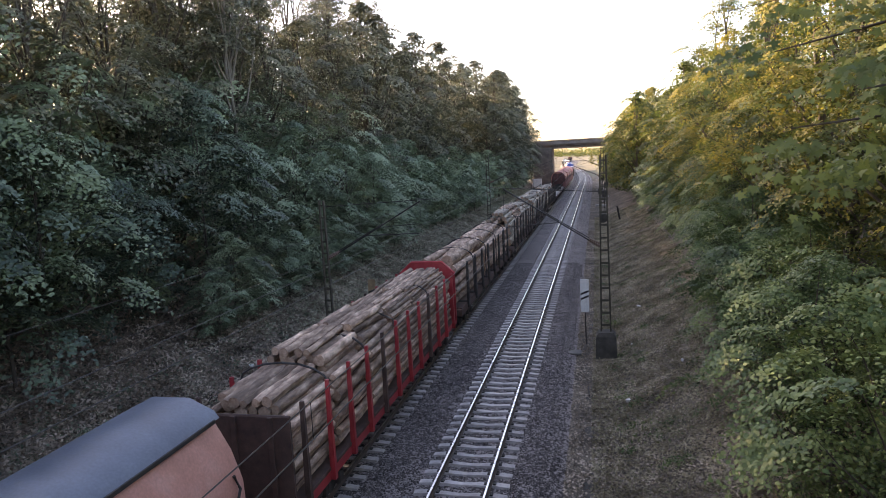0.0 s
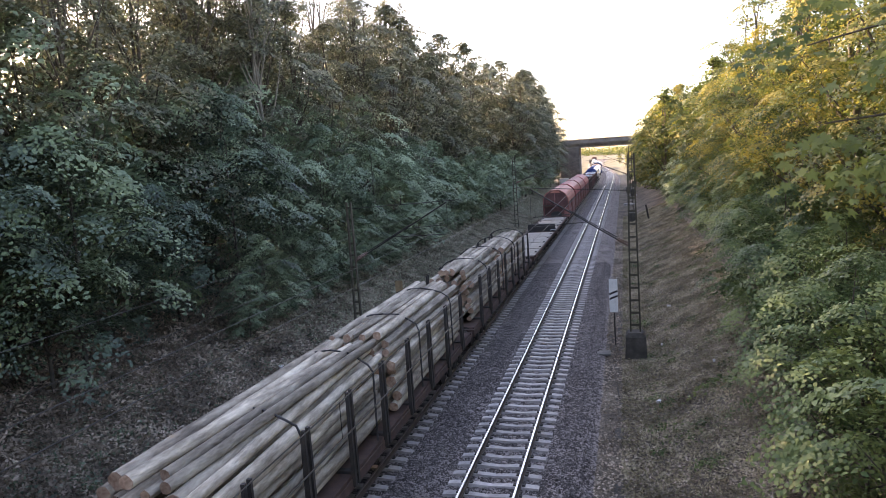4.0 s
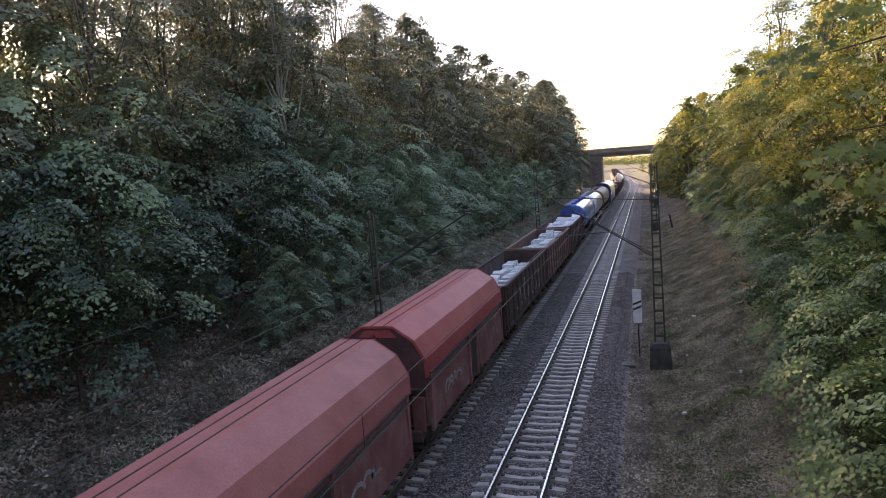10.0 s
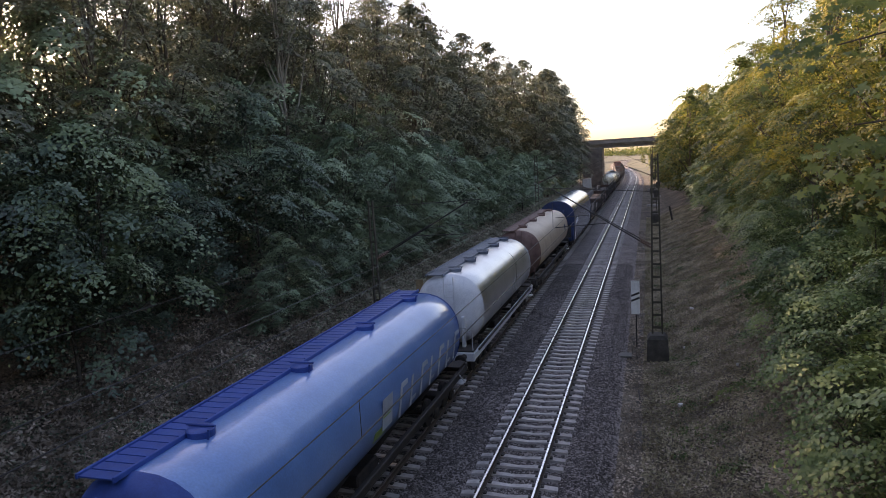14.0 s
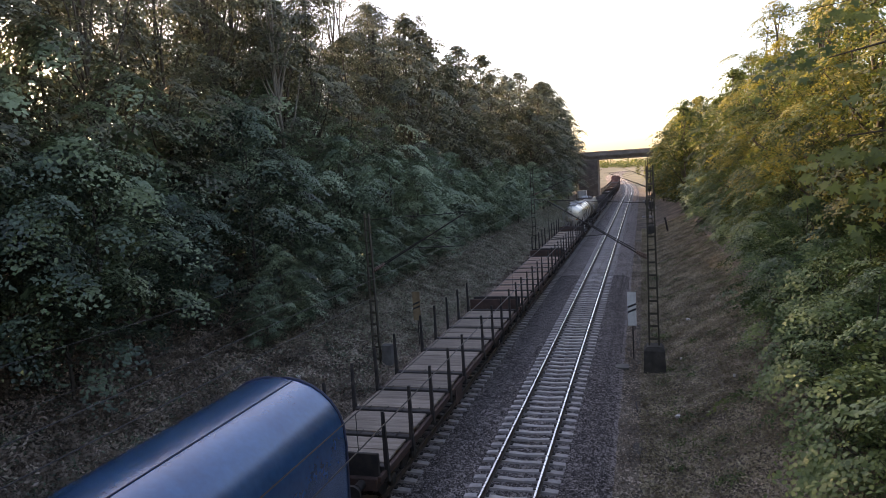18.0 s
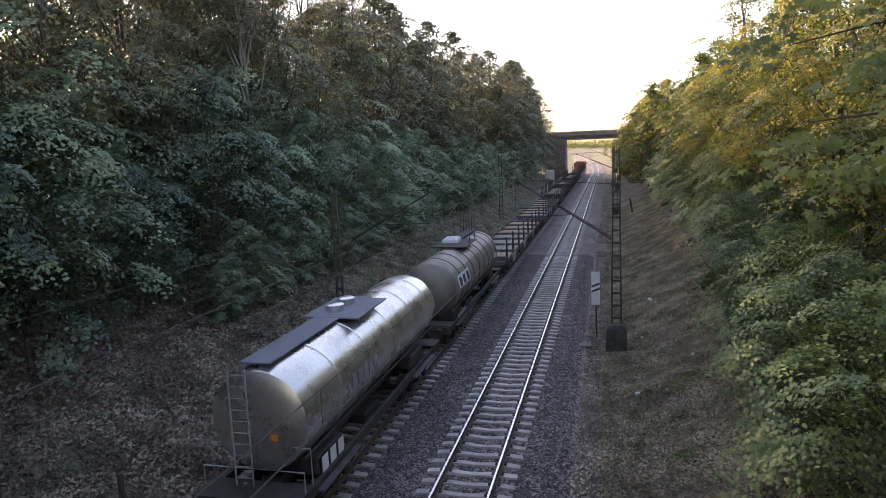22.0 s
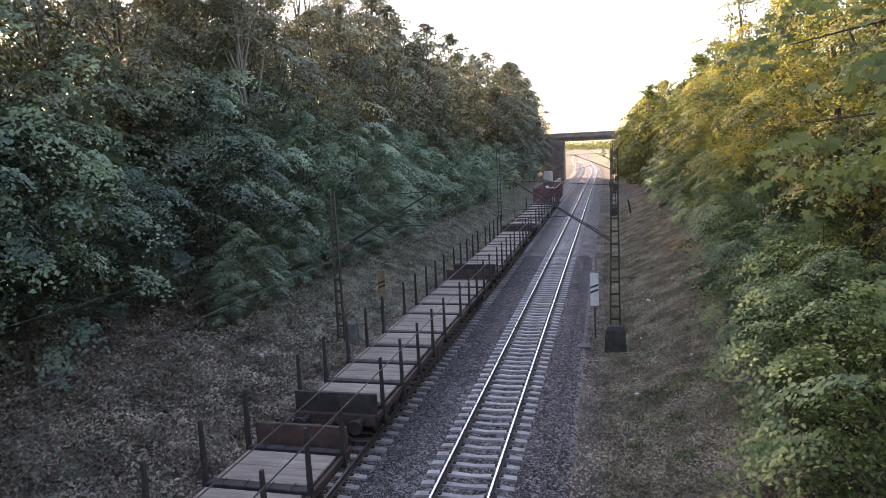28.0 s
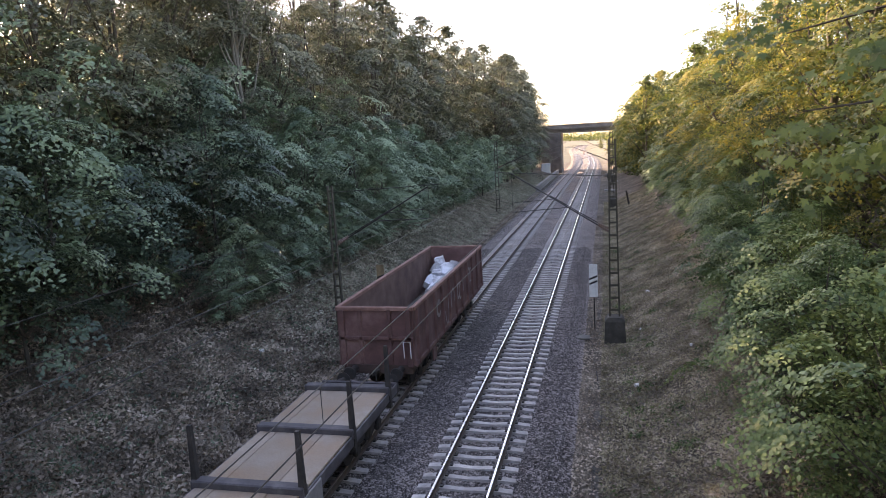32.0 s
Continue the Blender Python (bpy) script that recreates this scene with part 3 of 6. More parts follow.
NST = 135000
sx = rs.uniform(-S - 2.3, 2.6, NST)
sy = 9.5 + 46 * rs.random(NST) ** 1.35
dist = np.minimum(np.abs(sx), np.abs(sx + S))
off = np.minimum(np.abs(np.abs(sx) - 0.75), np.abs(np.abs(sx + S) - 0.75))
ok = off > 0.085
onsl = dist < 1.32
ph = np.where(np.abs(sx) < np.abs(sx + S), 16.19, 15.61)
dd = np.abs((sy - ph + 0.3) % 0.6 - 0.3)
ok &= ~(onsl & (dd < 0.155))
sx, sy = sx[ok], sy[ok]
sz = np.array([bed_z(a, b) for a, b in zip(sx, sy)]) + 0.004
size = rs.uniform(0.022, 0.042, len(sx))
jit = rs.uniform(0.55, 1.3, (len(sx), 5, 1))
rot = rs.uniform(0, 6.28, len(sx))
tilt = rs.uniform(-0.8, 0.8, len(sx))
base = OCT[None] * jit * size[:, None, None]
base[:, 4, :2] += rs.uniform(-0.5, 0.5, (len(sx), 2)) * size[:, None]
c, s = np.cos(rot)[:, None], np.sin(rot)[:, None]
x2 = base[:, :, 0] * c - base[:, :, 1] * s
y2 = base[:, :, 0] * s + base[:, :, 1] * c
z2 = base[:, :, 2] + x2 * np.tan(tilt)[:, None] * 0.5
sv = np.stack([x2 + sx[:, None], y2 + sy[:, None], z2 + sz[:, None]], 2).reshape(-1, 3)
sf = (OCF[None] + 5 * np.arange(len(sx))[:, None, None]).reshape(-1, 3)
tagged(new("ballast_stones", scatter_mesh("ballast_stones", sv.tolist(), sf.tolist(), "stone")), "loose grey crushed stones on the track bed", "gravel", kind="stuff")


# ---- overhead line ----
def lattice_mast(x, y, z0, top, w0, w1, label, block=True, side=1, group="overhead line masts"):
    """A mast of two channel legs and many flat rungs on a concrete foot."""
    th = thing("catenary_mast", label, "mast", group)
    th.matrix_basis = pose(x, y, 0)
    zb = 0.62 if block else z0
    if block:
        fb = MB().rings([[(sx_ * (0.5 - 0.06 * (i > 0) - 0.12 * (i > 1)), sy_ * (0.5 - 0.06 * (i > 0) - 0.1 * (i > 1)), zz) for sx_, sy_ in ((-1, -1), (1, -1), (1, 1), (-1, 1))]
                         for i, zz in enumerate((z0 - 0.5, 0.5, 0.68))])
        part("foundation", fb, "old_concrete", th, "weathered concrete foundation block")
    h = top - zb
    for s_ in (-1, 1):
        lg = MB().rings([[(s_ * w / 2 + a * 0.035, b * 0.075, z) for a, b in ((-1, -1), (1, -1), (1, 1), (-1, 1))] for w, z in ((w0, zb), (w1, top))])
        part("leg", lg, "mast_steel", th)
    n = int(h / 0.55)
    for i in range(n):
        z = zb + h * (i + 0.6) / n
        w = w0 + (w1 - w0) * (z - zb) / h
        for b in (-0.07, 0.07):
            part("rung", MB().box(0, b, z, w, 0.012, 0.07, 0.003), "mast_steel", th)
    return th


def bar(th, name, pts, r, mat, label=""):
    return part(name, MB().tube(pts, r, 8), mat, th, label, smooth=50)


def insulator(th, a, b):
    a, b = Vector(a), Vector(b)
    pts, rr = [], []
    for i in range(13):
        pts.append(a.lerp(b, i / 12))
        rr.append(0.028 if i % 2 else 0.075)
    return part("insulator", MB().tube(pts, rr, 8), "porcelain", th, "ribbed brown insulator", smooth=50)


def cantilever(th, x, z0, dirx, ztie, tipx, tipz, regz):
    """Strut, tie and registration arm of one track's wires, in the mast's space."""
    foot = Vector((dirx * 0.15, 0, z0))
    tip = Vector((tipx - x, 0, tipz))
    d = tip - foot
    insulator(th, foot, foot + d * 0.12)
    insulator(th, foot + Vector((0, 0.12, 0.12)), foot + d * 0.12 + Vector((0, 0.06, 0.06)))
    bar(th, "strut", [foot + d * 0.11, tip], 0.032, "wire")
    bar(th, "strut", [foot + d * 0.11 + Vector((0, 0.08, 0.1)), foot + d * 0.6 + Vector((0, 0.04, 0.05))], 0.022, "wire")
    bar(th, "tie", [(dirx * 0.1, 0, ztie), tip + Vector((dirx * 0.6, 0, 0.08))], 0.016, "wire")
    p = foot + d * 0.42
    bar(th, "registration_arm", [p, (tip.x - dirx * 0.1, 0, regz)], 0.02, "wire")
    bar(th, "registration_arm", [p + d * 0.14, (tip.x - dirx * 0.1, 0, regz + 0.45)], 0.014, "wire")
    bar(th, "dropper", [(tip.x, 0, tipz), (tip.x, 0, regz)], 0.008, "wire")


mast = lattice_mast(4.12, 30.6, -0.5, 8.7, 0.42, 0.26, "brown lattice catenary mast on a weathered concrete block beside the track")
cantilever(mast, 4.12, 4.57, -1, 7.08, -0.37, 7.38, 5.6)
mastl = lattice_mast(-9.1, 30.0, -0.4, 7.2, 0.34, 0.2, "green-brown lattice catenary mast at the foot of the overgrown bank", block=False)
part("cabinet", MB().box(0.55, 0.1, 0.1, 0.5, 0.4, 1.1), "dark_concrete", mastl, "dark grey switch box at the mast foot")
cantilever(mastl, -9.1, 4.34, 1, 6.9, -4.2, 7.0, 5.5)
for yy in (88.0, 146.0):
    m2 = lattice_mast(4.6, yy, -0.5, 9.2, 0.45, 0.28, "distant lattice catenary mast beside the track")
    cantilever(m2, 4.6, 5.4, -1, 7.6, -0.3, 7.5, 5.6)
for yy in (83.0, 142.0):
    m3 = lattice_mast(-9.4, yy, -0.5, 8.9, 0.45, 0.28, "distant lattice catenary mast below the trees", block=False)
    cantilever(m3, -9.4, 5.4, 1, 7.6, -4.2, 7.5, 5.6)


def wire(name, pts, r, label):
    mb = MB().tube(pts, r, 5)
    return solo(name, mb, "wire", label, "wire", "overhead wires", smooth=60)


for xc in (0.0, -S):
    ys_ = [-40, -10, 10, 30.6, 60, 88, 117, 146, 190, 230, 280, 340, 420]
    wire("contact_wire", [(xc + bend(y), y, 5.26) for y in ys_], 0.011, "thin dark contact wire over the track")
    wire("messenger_wire", [(xc + bend(y), y, 5.79 + (0.5 * (y - 24) / 60 if y > 24 else 0) if y < 84 else 6.3) for y in ys_], 0.009, "thin dark carrying wire over the track")
wire("feeder_wire", [(-9.2, y, 5.5) for y in (-40, -10, 10, 30, 60, 83, 142)], 0.009, "thin feeder wire along the bank")
wire("feeder_wire", [(-9.2, y, 4.4) for y in (-40, -10, 10, 30, 60, 83, 142)], 0.009, "thin feeder wire along the bank")
for y in (19.5, 8.0):
    wire("dropper", [(0.0, y, 5.26), (0.0, y, 5.79)], 0.006, "thin dropper between the overhead wires")

# ---- signs ----
def board_sign(x, y, z, w, h, face, label, zb, turned):
    th = thing("railway_sign", label, "sign", "line-side signs")
    th.matrix_basis = pose(x, y, 0)
    part("post", MB().tube([(0.02, 0.04, zb), (0.02, 0.04, z + h - 0.1)], 0.03, 8), "steel_dark", th, smooth=50)
    part("board", MB().box(0, 0, z + h / 2, w, 0.03, h), face, th)
    for k in (0.43, 0.58):
        zc = z + h * k
        q = -0.022
        s_ = MB().add([(-w / 2 + 0.01, q, zc - 0.1), (w / 2 - 0.01, q, zc + 0.06), (w / 2 - 0.01, q, zc + 0.16), (-w / 2 + 0.01, q, zc),
                       (-w / 2 + 0.01, q + 0.006, zc - 0.1), (w / 2 - 0.01, q + 0.006, zc + 0.06), (w / 2 - 0.01, q + 0.006, zc + 0.16), (-w / 2 + 0.01, q + 0.006, zc)],
                      [(0, 1, 2, 3), (4, 5, 6, 7), (0, 1, 5, 4), (1, 2, 6, 5), (2, 3, 7, 6), (3, 0, 4, 7)])
        part("stripe", s_, "sign_black", th, "black slanting stripe")
    return th


board_sign(3.16, 32.5, 1.11, 0.4, 1.63, "sign_white", "white upright board with two black slanting stripes on a post", -0.6, 0)
board_sign(-8.3, 34.1, 0.95, 0.42, 1.6, "sign_wood", "brown weathered board with dark stripes on a post by the bank", -0.6, 0)

# ---- line-side fittings ----
trough = thing("cable_trough", "row of mossy concrete cable trough lids beside the ballast", "cable trough", kind="structure")
lid = MB().box(0, 0, 0, 0.3, 0.97, 0.1, 0.015).mesh("lid", ["old_concrete"])
for i in range(60):
    y = 8.0 + i
    part("lid", lid, None, trough, at=pose(3.42 + random.uniform(-0.015, 0.015), y, gz(3.4, y) - 0.055 + random.uniform(-0.015, 0.015), 0, 0, random.uniform(-1, 1)))
solo("manhole_cover", MB().box(2.62, 30.8, -0.42, 0.75, 0.6, 0.1, 0.02), "dark_concrete", "dark square manhole cover in the ballast edge", "manhole")
solo("stake", MB().tube([(3.3, 27.2, -0.6), (3.4, 25.0, -0.35)], 0.025, 6), "steel_dark", "thin bent dark stake lying by the trough", "stake")
lit = np.random.default_rng(3)
for x, y, r_ in ((4.82, 24.5, 0.1), (6.0, 38.0, 0.12), (-11.0, 25.5, 0.12), (7.0, 27.0, 0.05), (5.3, 31.5, 0.05)):
    pts = []
    mb = MB()
    vs = [(x + r_ * math.cos(a) * lit.uniform(0.5, 1.2), y + r_ * math.sin(a) * lit.uniform(0.5, 1.2), gz(x, y) + 0.03 + zz) for zz in (0, 0.1) for a in np.linspace(0, 5.2, 6)]
    mb.rings([vs[:6], vs[6:]])
    solo("paper_scrap", mb, "mark_white", "crumpled white scrap of paper on the ground", "litter", "scraps of litter")
post = solo("twig_post", MB().tube([(6.6, 83.0, -0.2), (6.2, 83.0, 2.0)], 0.12, 6), "steel_dark", "dark leaning post on the bank", "post")
box = thing("relay_cabinet", "pale grey relay cabinet on a plinth below the bridge", "cabinet")
part("body", MB().box(-10.6, 168, 1.2, 2.2, 1.2, 2.3, 0.03), "sign_white", box)
part("plinth", MB().box(-10.6, 168, -0.2, 2.4, 1.4, 0.6, 0.03), "concrete", box)
plat = thing("retaining_wall", "low grey concrete wall beside the track near the bridge", "wall", kind="structure")
for i in range(6):
    part("panel", MB().box(-7.9, 122 + i * 9.0, 0.0, 0.5, 8.96, 1.1, 0.03), "concrete", plat)
for x, y, h in ((5.0, 108, 2.3), (5.6, 128, 2.6), (5.1, 150, 3.2)):
    sg = thing("track_signal", "dark line-side signal box on a short post", "signal", "line-side signals")
    part("post", MB().tube([(x, y, -0.6), (x, y, h)], 0.07, 8), "steel_dark", sg, smooth=50)
    part("head", MB().box(x, y - 0.1, h - 0.4, 0.7, 0.4, 1.1, 0.04), "steel_dark", sg)
    part("platform", MB().box(x - 0.5, y, 0.1, 1.8, 1.0, 0.25, 0.03), "concrete", sg)

# ---- the bridge underfoot ----
nbr = thing("near_bridge", "plain concrete road bridge with parapets over the cutting", "bridge", kind="structure")
part("deck", MB().box(-2, -4.6, 7.0, 44, 9.6, 0.7, 0.05), "bridge", nbr)
part("parapet", MB().box(-2, 0.42, 7.75, 44, 0.25, 1.0, 0.03), "bridge", nbr)
part("parapet", MB().box(-2, -9.2, 7.85, 44, 0.25, 1.1, 0.03), "bridge", nbr)
part("abutment", MB().box(-10.6, -4.6, 3.0, 4.0, 9.0, 7.4, 0.05), "abutment", nbr)
part("abutment", MB().box(7.4, -4.6, 3.0, 4.0, 9.0, 7.4, 0.05), "abutment", nbr)

# ---- far bridge ----
br = thing("road_bridge", "concrete road bridge across the railway cutting", "bridge", kind="structure")
BY = 175.0
part("deck", MB().box(-1, BY + 4, 10.6, 46, 8.0, 0.7, 0.05), "bridge", br)
part("fascia", MB().box(-1, BY - 0.2, 11.05, 46, 0.5, 0.9, 0.05), "bridge", br)
for i in range(5):
    part("girder", MB().box(-1, BY + 0.9 + i * 1.6, 9.95, 40, 0.5, 0.8, 0.03), "bridge", br)
part("abutment", MB().box(-9.6, BY + 4, 4.4, 5.0, 8.4, 10.4, 0.05), "abutment", br, "dark concrete abutment")
part("abutment", MB().box(8.6, BY + 4, 4.4, 5.0, 8.4, 10.4, 0.05), "abutment", br, "dark concrete abutment")
part("cornice", MB().box(-1, BY - 0.28, 11.62, 46, 0.7, 0.22, 0.04), "bridge", br)

hut = thing("line_side_hut", "small yellow line-side hut with a flat roof", "hut")
part("wall", MB().box(7.5, 214, 1.6, 5.0, 4.0, 4.0, 0.05), "yellow_box", hut)
part("roof", MB().box(7.5, 214, 3.75, 5.5, 4.5, 0.3, 0.05), "concrete", hut)
part("window", MB().box(6.6, 211.98, 1.9, 1.2, 0.1, 1.3, 0.02), "mark_dark", hut)
for i, (x, y, w, h) in enumerate(((-44, 540, 26, 7), (46, 560, 26, 8))):
    hs_ = thing("far_building", "distant pale low building in evening light", "building", "distant buildings")
    part("wall", MB().box(x, y, h / 2 - 0.5, w, 14, h, 0.1), "plaster", hs_)
    part("roof", MB().prism([(-w / 2 - 0.6, h - 0.6), (w / 2 + 0.6, h - 0.6), (0, h + 3.2)], y - 7.5, y + 7.5).mesh("roof", ["brown_top"]), None, hs_, at=pose(x, 0, 0))
    for q in range(int(w / 5)):
        part("window", MB().box(x - w / 2 + 2.5 + q * 5, y - 7.02, h * 0.5, 1.8, 0.1, 1.6, 0.02), "mark_dark", hs_)

# ---- vegetation ----
OVATE = ((-0.5, 0.0), (-0.12, 0.5), (0.26, 0.34), (0.5, 0.0), (0.26, -0.34), (-0.12, -0.5))
KITE = ((-0.5, 0.0), (-0.05, 0.5), (0.5, 0.0), (-0.05, -0.5))


def leaf_mesh(name, mat, cen, nor, length, width, rng, droop=0.5, outline=KITE):
    """Pointed, folded leaves at cen, facing nor."""
    n, k = len(cen), len(outline)
    up = nor / np.linalg.norm(nor, axis=1, keepdims=True)
    d = np.cross(up, rng.normal(size=(n, 3)))
    d /= np.linalg.norm(d, axis=1, keepdims=True) + 1e-9
    d[:, 2] -= droop * rng.random(n)
    d /= np.linalg.norm(d, axis=1, keepdims=True)
    s = np.cross(d, up)
    s /= np.linalg.norm(s, axis=1, keepdims=True) + 1e-9
    ln = (length * rng.uniform(0.6, 1.3, n))[:, None]
    wd = (width * rng.uniform(0.6, 1.3, n))[:, None]
    v = np.stack([cen + d * ln * a + s * wd * b + up * wd * 0.5 * abs(b) for a, b in outline], 1).reshape(-1, 3)
    me = bpy.data.meshes.new(name)
    me.vertices.add(k * n)
    me.vertices.foreach_set("co", v.astype(np.float32).ravel())
    me.loops.add(k * n)
    me.loops.foreach_set("vertex_index", np.arange(k * n, dtype=np.int32))
    me.polygons.add(n)
    me.polygons.foreach_set("loop_start", np.arange(0, k * n, k, dtype=np.int32))
    me.update(calc_edges=True)
    me.materials.append(M[mat])
    return me


def crown_cloud(rng, lobes, clumps, per, spread, flat=0.045):
    """Leaf places and normals: each bough is a dome of drooping sprays of overlapping leaves, open and shaded underneath."""
    vol = np.array([r[0] * r[2] for _, r in lobes])
    cen, nor = [], []
    for (c, r), q in zip(lobes, vol / vol.sum()):
        m = max(4, int(round(clumps * q)))
        u = rng.normal(size=(m, 3))
        u[:, 2] = np.abs(u[:, 2]) * 0.85 - 0.22
        u /= np.linalg.norm(u, axis=1, keepdims=True)
        cc = np.array(c) + u * rng.uniform(0.78, 1.08, m)[:, None] * np.array(r)
        size = rng.uniform(0.65, 1.3, m)
        for k in range(m):
            h = u[k, :2] + rng.normal(size=2) * 0.25
            h /= np.linalg.norm(h) + 1e-6
            e = spread * size[k]
            p = rng.normal(size=(per, 2)).clip(-1.9, 1.9) * np.array([0.8, 0.6]) * e
            steep = 0.12 + 0.5 * (1 - max(0.0, u[k, 2]))
            z = rng.normal(size=per) * flat - steep * p[:, 0] - 0.25 * (p[:, 0] ** 2 + 1.5 * p[:, 1] ** 2) / e
            g = np.stack([p[:, 0] * h[0] - p[:, 1] * h[1], p[:, 0] * h[1] + p[:, 1] * h[0], z], 1)
            cen.append(cc[k] + g)
            lean = 0.25 + steep + 0.4 * p[:, :1] / e
            nor.append(np.array([0, 0, 1.0]) + lean * np.array([h[0], h[1], 0.0]) + rng.normal(size=3) * 0.1 + rng.normal(size=(per, 3)) * 0.2)
    return np.concatenate(cen), np.concatenate(nor)


def bent(rng, a, b, n, wob):
    a, b = Vector(a), Vector(b)
    return [a.lerp(b, i / (n - 1)) + Vector(rng.normal(size=3)) * (wob if 0 < i < n - 1 else 0) for i in range(n)]


def make_tree(name, seed, h, r, low, clumps, per, leaf, mat, label, group, spread=0.55, trunk=0.16, nl=9, slim=1.0, inner=260, big=0.75, outline=KITE):
    """A tapered trunk with limbs that reach into the lobes of an uneven crown."""
    rng = np.random.default_rng(seed)
    th = thing(name, label, name.replace("_", " "), group)
    lobes = []
    for i in range(nl):
        f = (i + 0.5) / nl
        z = low + (h - low) * (0.06 + 0.9 * f)
        wide = r * (math.sin(math.pi * min(1, 0.24 + 0.68 * f)) ** 0.7)
        a = i * 2.4 + rng.uniform(-0.5, 0.5)
        q = wide * rng.uniform(0.45, 0.72) * (1 if f < 0.9 else 0.3)
        b = wide * rng.uniform(0.34, 0.52) * slim
        lobes.append(((math.cos(a) * q, math.sin(a) * q, z), (b, b * rng.uniform(0.85, 1.15), b * rng.uniform(0.55, 0.8))))
    top = Vector((rng.uniform(-0.3, 0.3), rng.uniform(-0.3, 0.3), h * 0.93))
    wood = MB().tube(bent(rng, (0, 0, -0.8), top, 7, 0.01 * h), [trunk * (1 - 0.8 * i / 6) for i in range(7)], 8)
    for c, rr in lobes:
        z0 = max(0.3, c[2] * rng.uniform(0.5, 0.75))
        st = Vector((0, 0, 0)).lerp(top, z0 / top.z)
        st.z = z0
        wood.tube(bent(rng, st, c, 4, 0.12), [trunk * 0.42, trunk * 0.3, trunk * 0.2, trunk * 0.08], 5)
    part("trunk", wood, "bark", th, smooth=60)
    cen, nor = crown_cloud(rng, lobes, clumps, per, spread)
    part("crown", leaf_mesh("crown", mat, cen, nor, leaf, leaf * 0.68, rng, 0.4, outline), None, th)
    if inner:
        ci, ni = [], []
        for c, rr in lobes:
            k = inner // nl
            ci.append(np.array(c) * np.array([0.55, 0.55, 1]) + rng.normal(size=(k, 3)).clip(-1.5, 1.5) * np.array(rr) * 0.4 - np.array([0, 0, 0.2 * rr[2]]))
            ni.append(rng.normal(size=(k, 3)))
        part("inner_foliage", leaf_mesh("inner_foliage", mat, np.concatenate(ci), np.concatenate(ni), big, big * 0.66, rng), None, th)
    return th


GL, GR = "trees along the cutting", "shrubs along the cutting"
prng = random.Random(11)
SL = "dense green leafy shrub on the shaded bank"
TL = "tall green broadleaf tree rising from the bank"
HL = "tall thin-crowned tree with sky showing through"
YL = "yellow-green broadleaf tree, its top in evening sun"


def kinds(name, seed, sizes, near, mat, label, group, trunk, nl, slim=1.0, inner=1500, big=0.17, outline=KITE):
    """Several plants of one kind; near: sprays, leaves on each, length of a leaf, spread of a spray."""
    n, per, leaf, sp = near
    return [make_tree(name, seed + i, h, r, lo, n, per, leaf, mat, label, group, sp, trunk, nl, slim, inner, big, outline) for i, (h, r, lo) in enumerate(sizes)]


SH = ((8.2, 3.4, 0.8), (9.4, 3.6, 0.5), (7.2, 3.2, 0.6), (10.2, 3.5, 0.7))
TR = ((18.0, 4.2, 2.2), (19.5, 4.4, 2.8), (16.8, 4.2, 2.0), (20.5, 4.2, 3.4))
TH = ((21.0, 3.9, 9.0), (22.5, 4.1, 10.0), (20.0, 3.8, 8.0))
GO = ((12.5, 3.4, 0.8), (11.2, 3.2, 0.6), (14.0, 3.6, 1.2))
# the second set and mids wear the paler leaf, which paints in haze and glare
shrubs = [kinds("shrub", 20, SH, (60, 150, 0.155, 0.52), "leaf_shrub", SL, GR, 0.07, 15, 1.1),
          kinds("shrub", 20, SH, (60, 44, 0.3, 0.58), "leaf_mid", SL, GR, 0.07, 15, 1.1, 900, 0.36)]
mids = kinds("shrub", 30, SH, (58, 110, 0.19, 0.56), "leaf_mid", "dense green leafy shrub further along the bank, leaves paled for haze", GR, 0.07, 15, 1.1)
fresh = kinds("shrub", 36, ((7.4, 2.9, 1.7),), (66, 150, 0.14, 0.46), "leaf_fresh", "rounded bright green shrub at the foot of the trees", GR, 0.07, 14, 1.1)
trees = [kinds("tree", 40, TR, (110, 80, 0.2, 0.68), "leaf_tree", TL, GL, 0.2, 22, 1.0, 2800, 0.2),
         kinds("tree", 40, TR, (96, 44, 0.33, 0.76), "leaf_tree", TL, GL, 0.2, 22, 1.0, 1300, 0.42)]
thin = kinds("tree", 60, TH, (150, 40, 0.2, 0.6), "leaf_tree", HL, GL, 0.2, 16, 0.85, 1600)
golds = [kinds("tree", 80, GO, (104, 110, 0.13, 0.52), "leaf_gold", YL, GL, 0.18, 18, 1.0, 1600),
         kinds("tree", 80, GO, (84, 44, 0.28, 0.62), "leaf_gold", YL, GL, 0.18, 18, 1.0, 900, 0.36)]
rshrubs = kinds("shrub", 100, ((5.6, 2.7, 0.1), (6.8, 2.9, 0.1), (4.8, 2.5, 0.1)), (70, 130, 0.108, 0.4), "leaf_right", "leafy green shrub on the bank beside the track", GR, 0.06, 14, 1.1, 3000, 0.085, OVATE)


class Planter:
    """Stands the first of each kind where it is first wanted, and copies after that."""

    def __init__(self):
        self.used = set()

    def put(self, kind, x, y, s=1.0, rz=None, sink=0.15):
        m = pose(x, y, gz(x, y) - sink, 0, 0, prng.uniform(0, 360) if rz is None else rz) @ Matrix.Scale(s, 4)
        if kind.name not in self.used:
            self.used.add(kind.name)
            kind.matrix_basis = m
            return kind
        o = copy_thing(kind, m)
        return o


P = Planter()


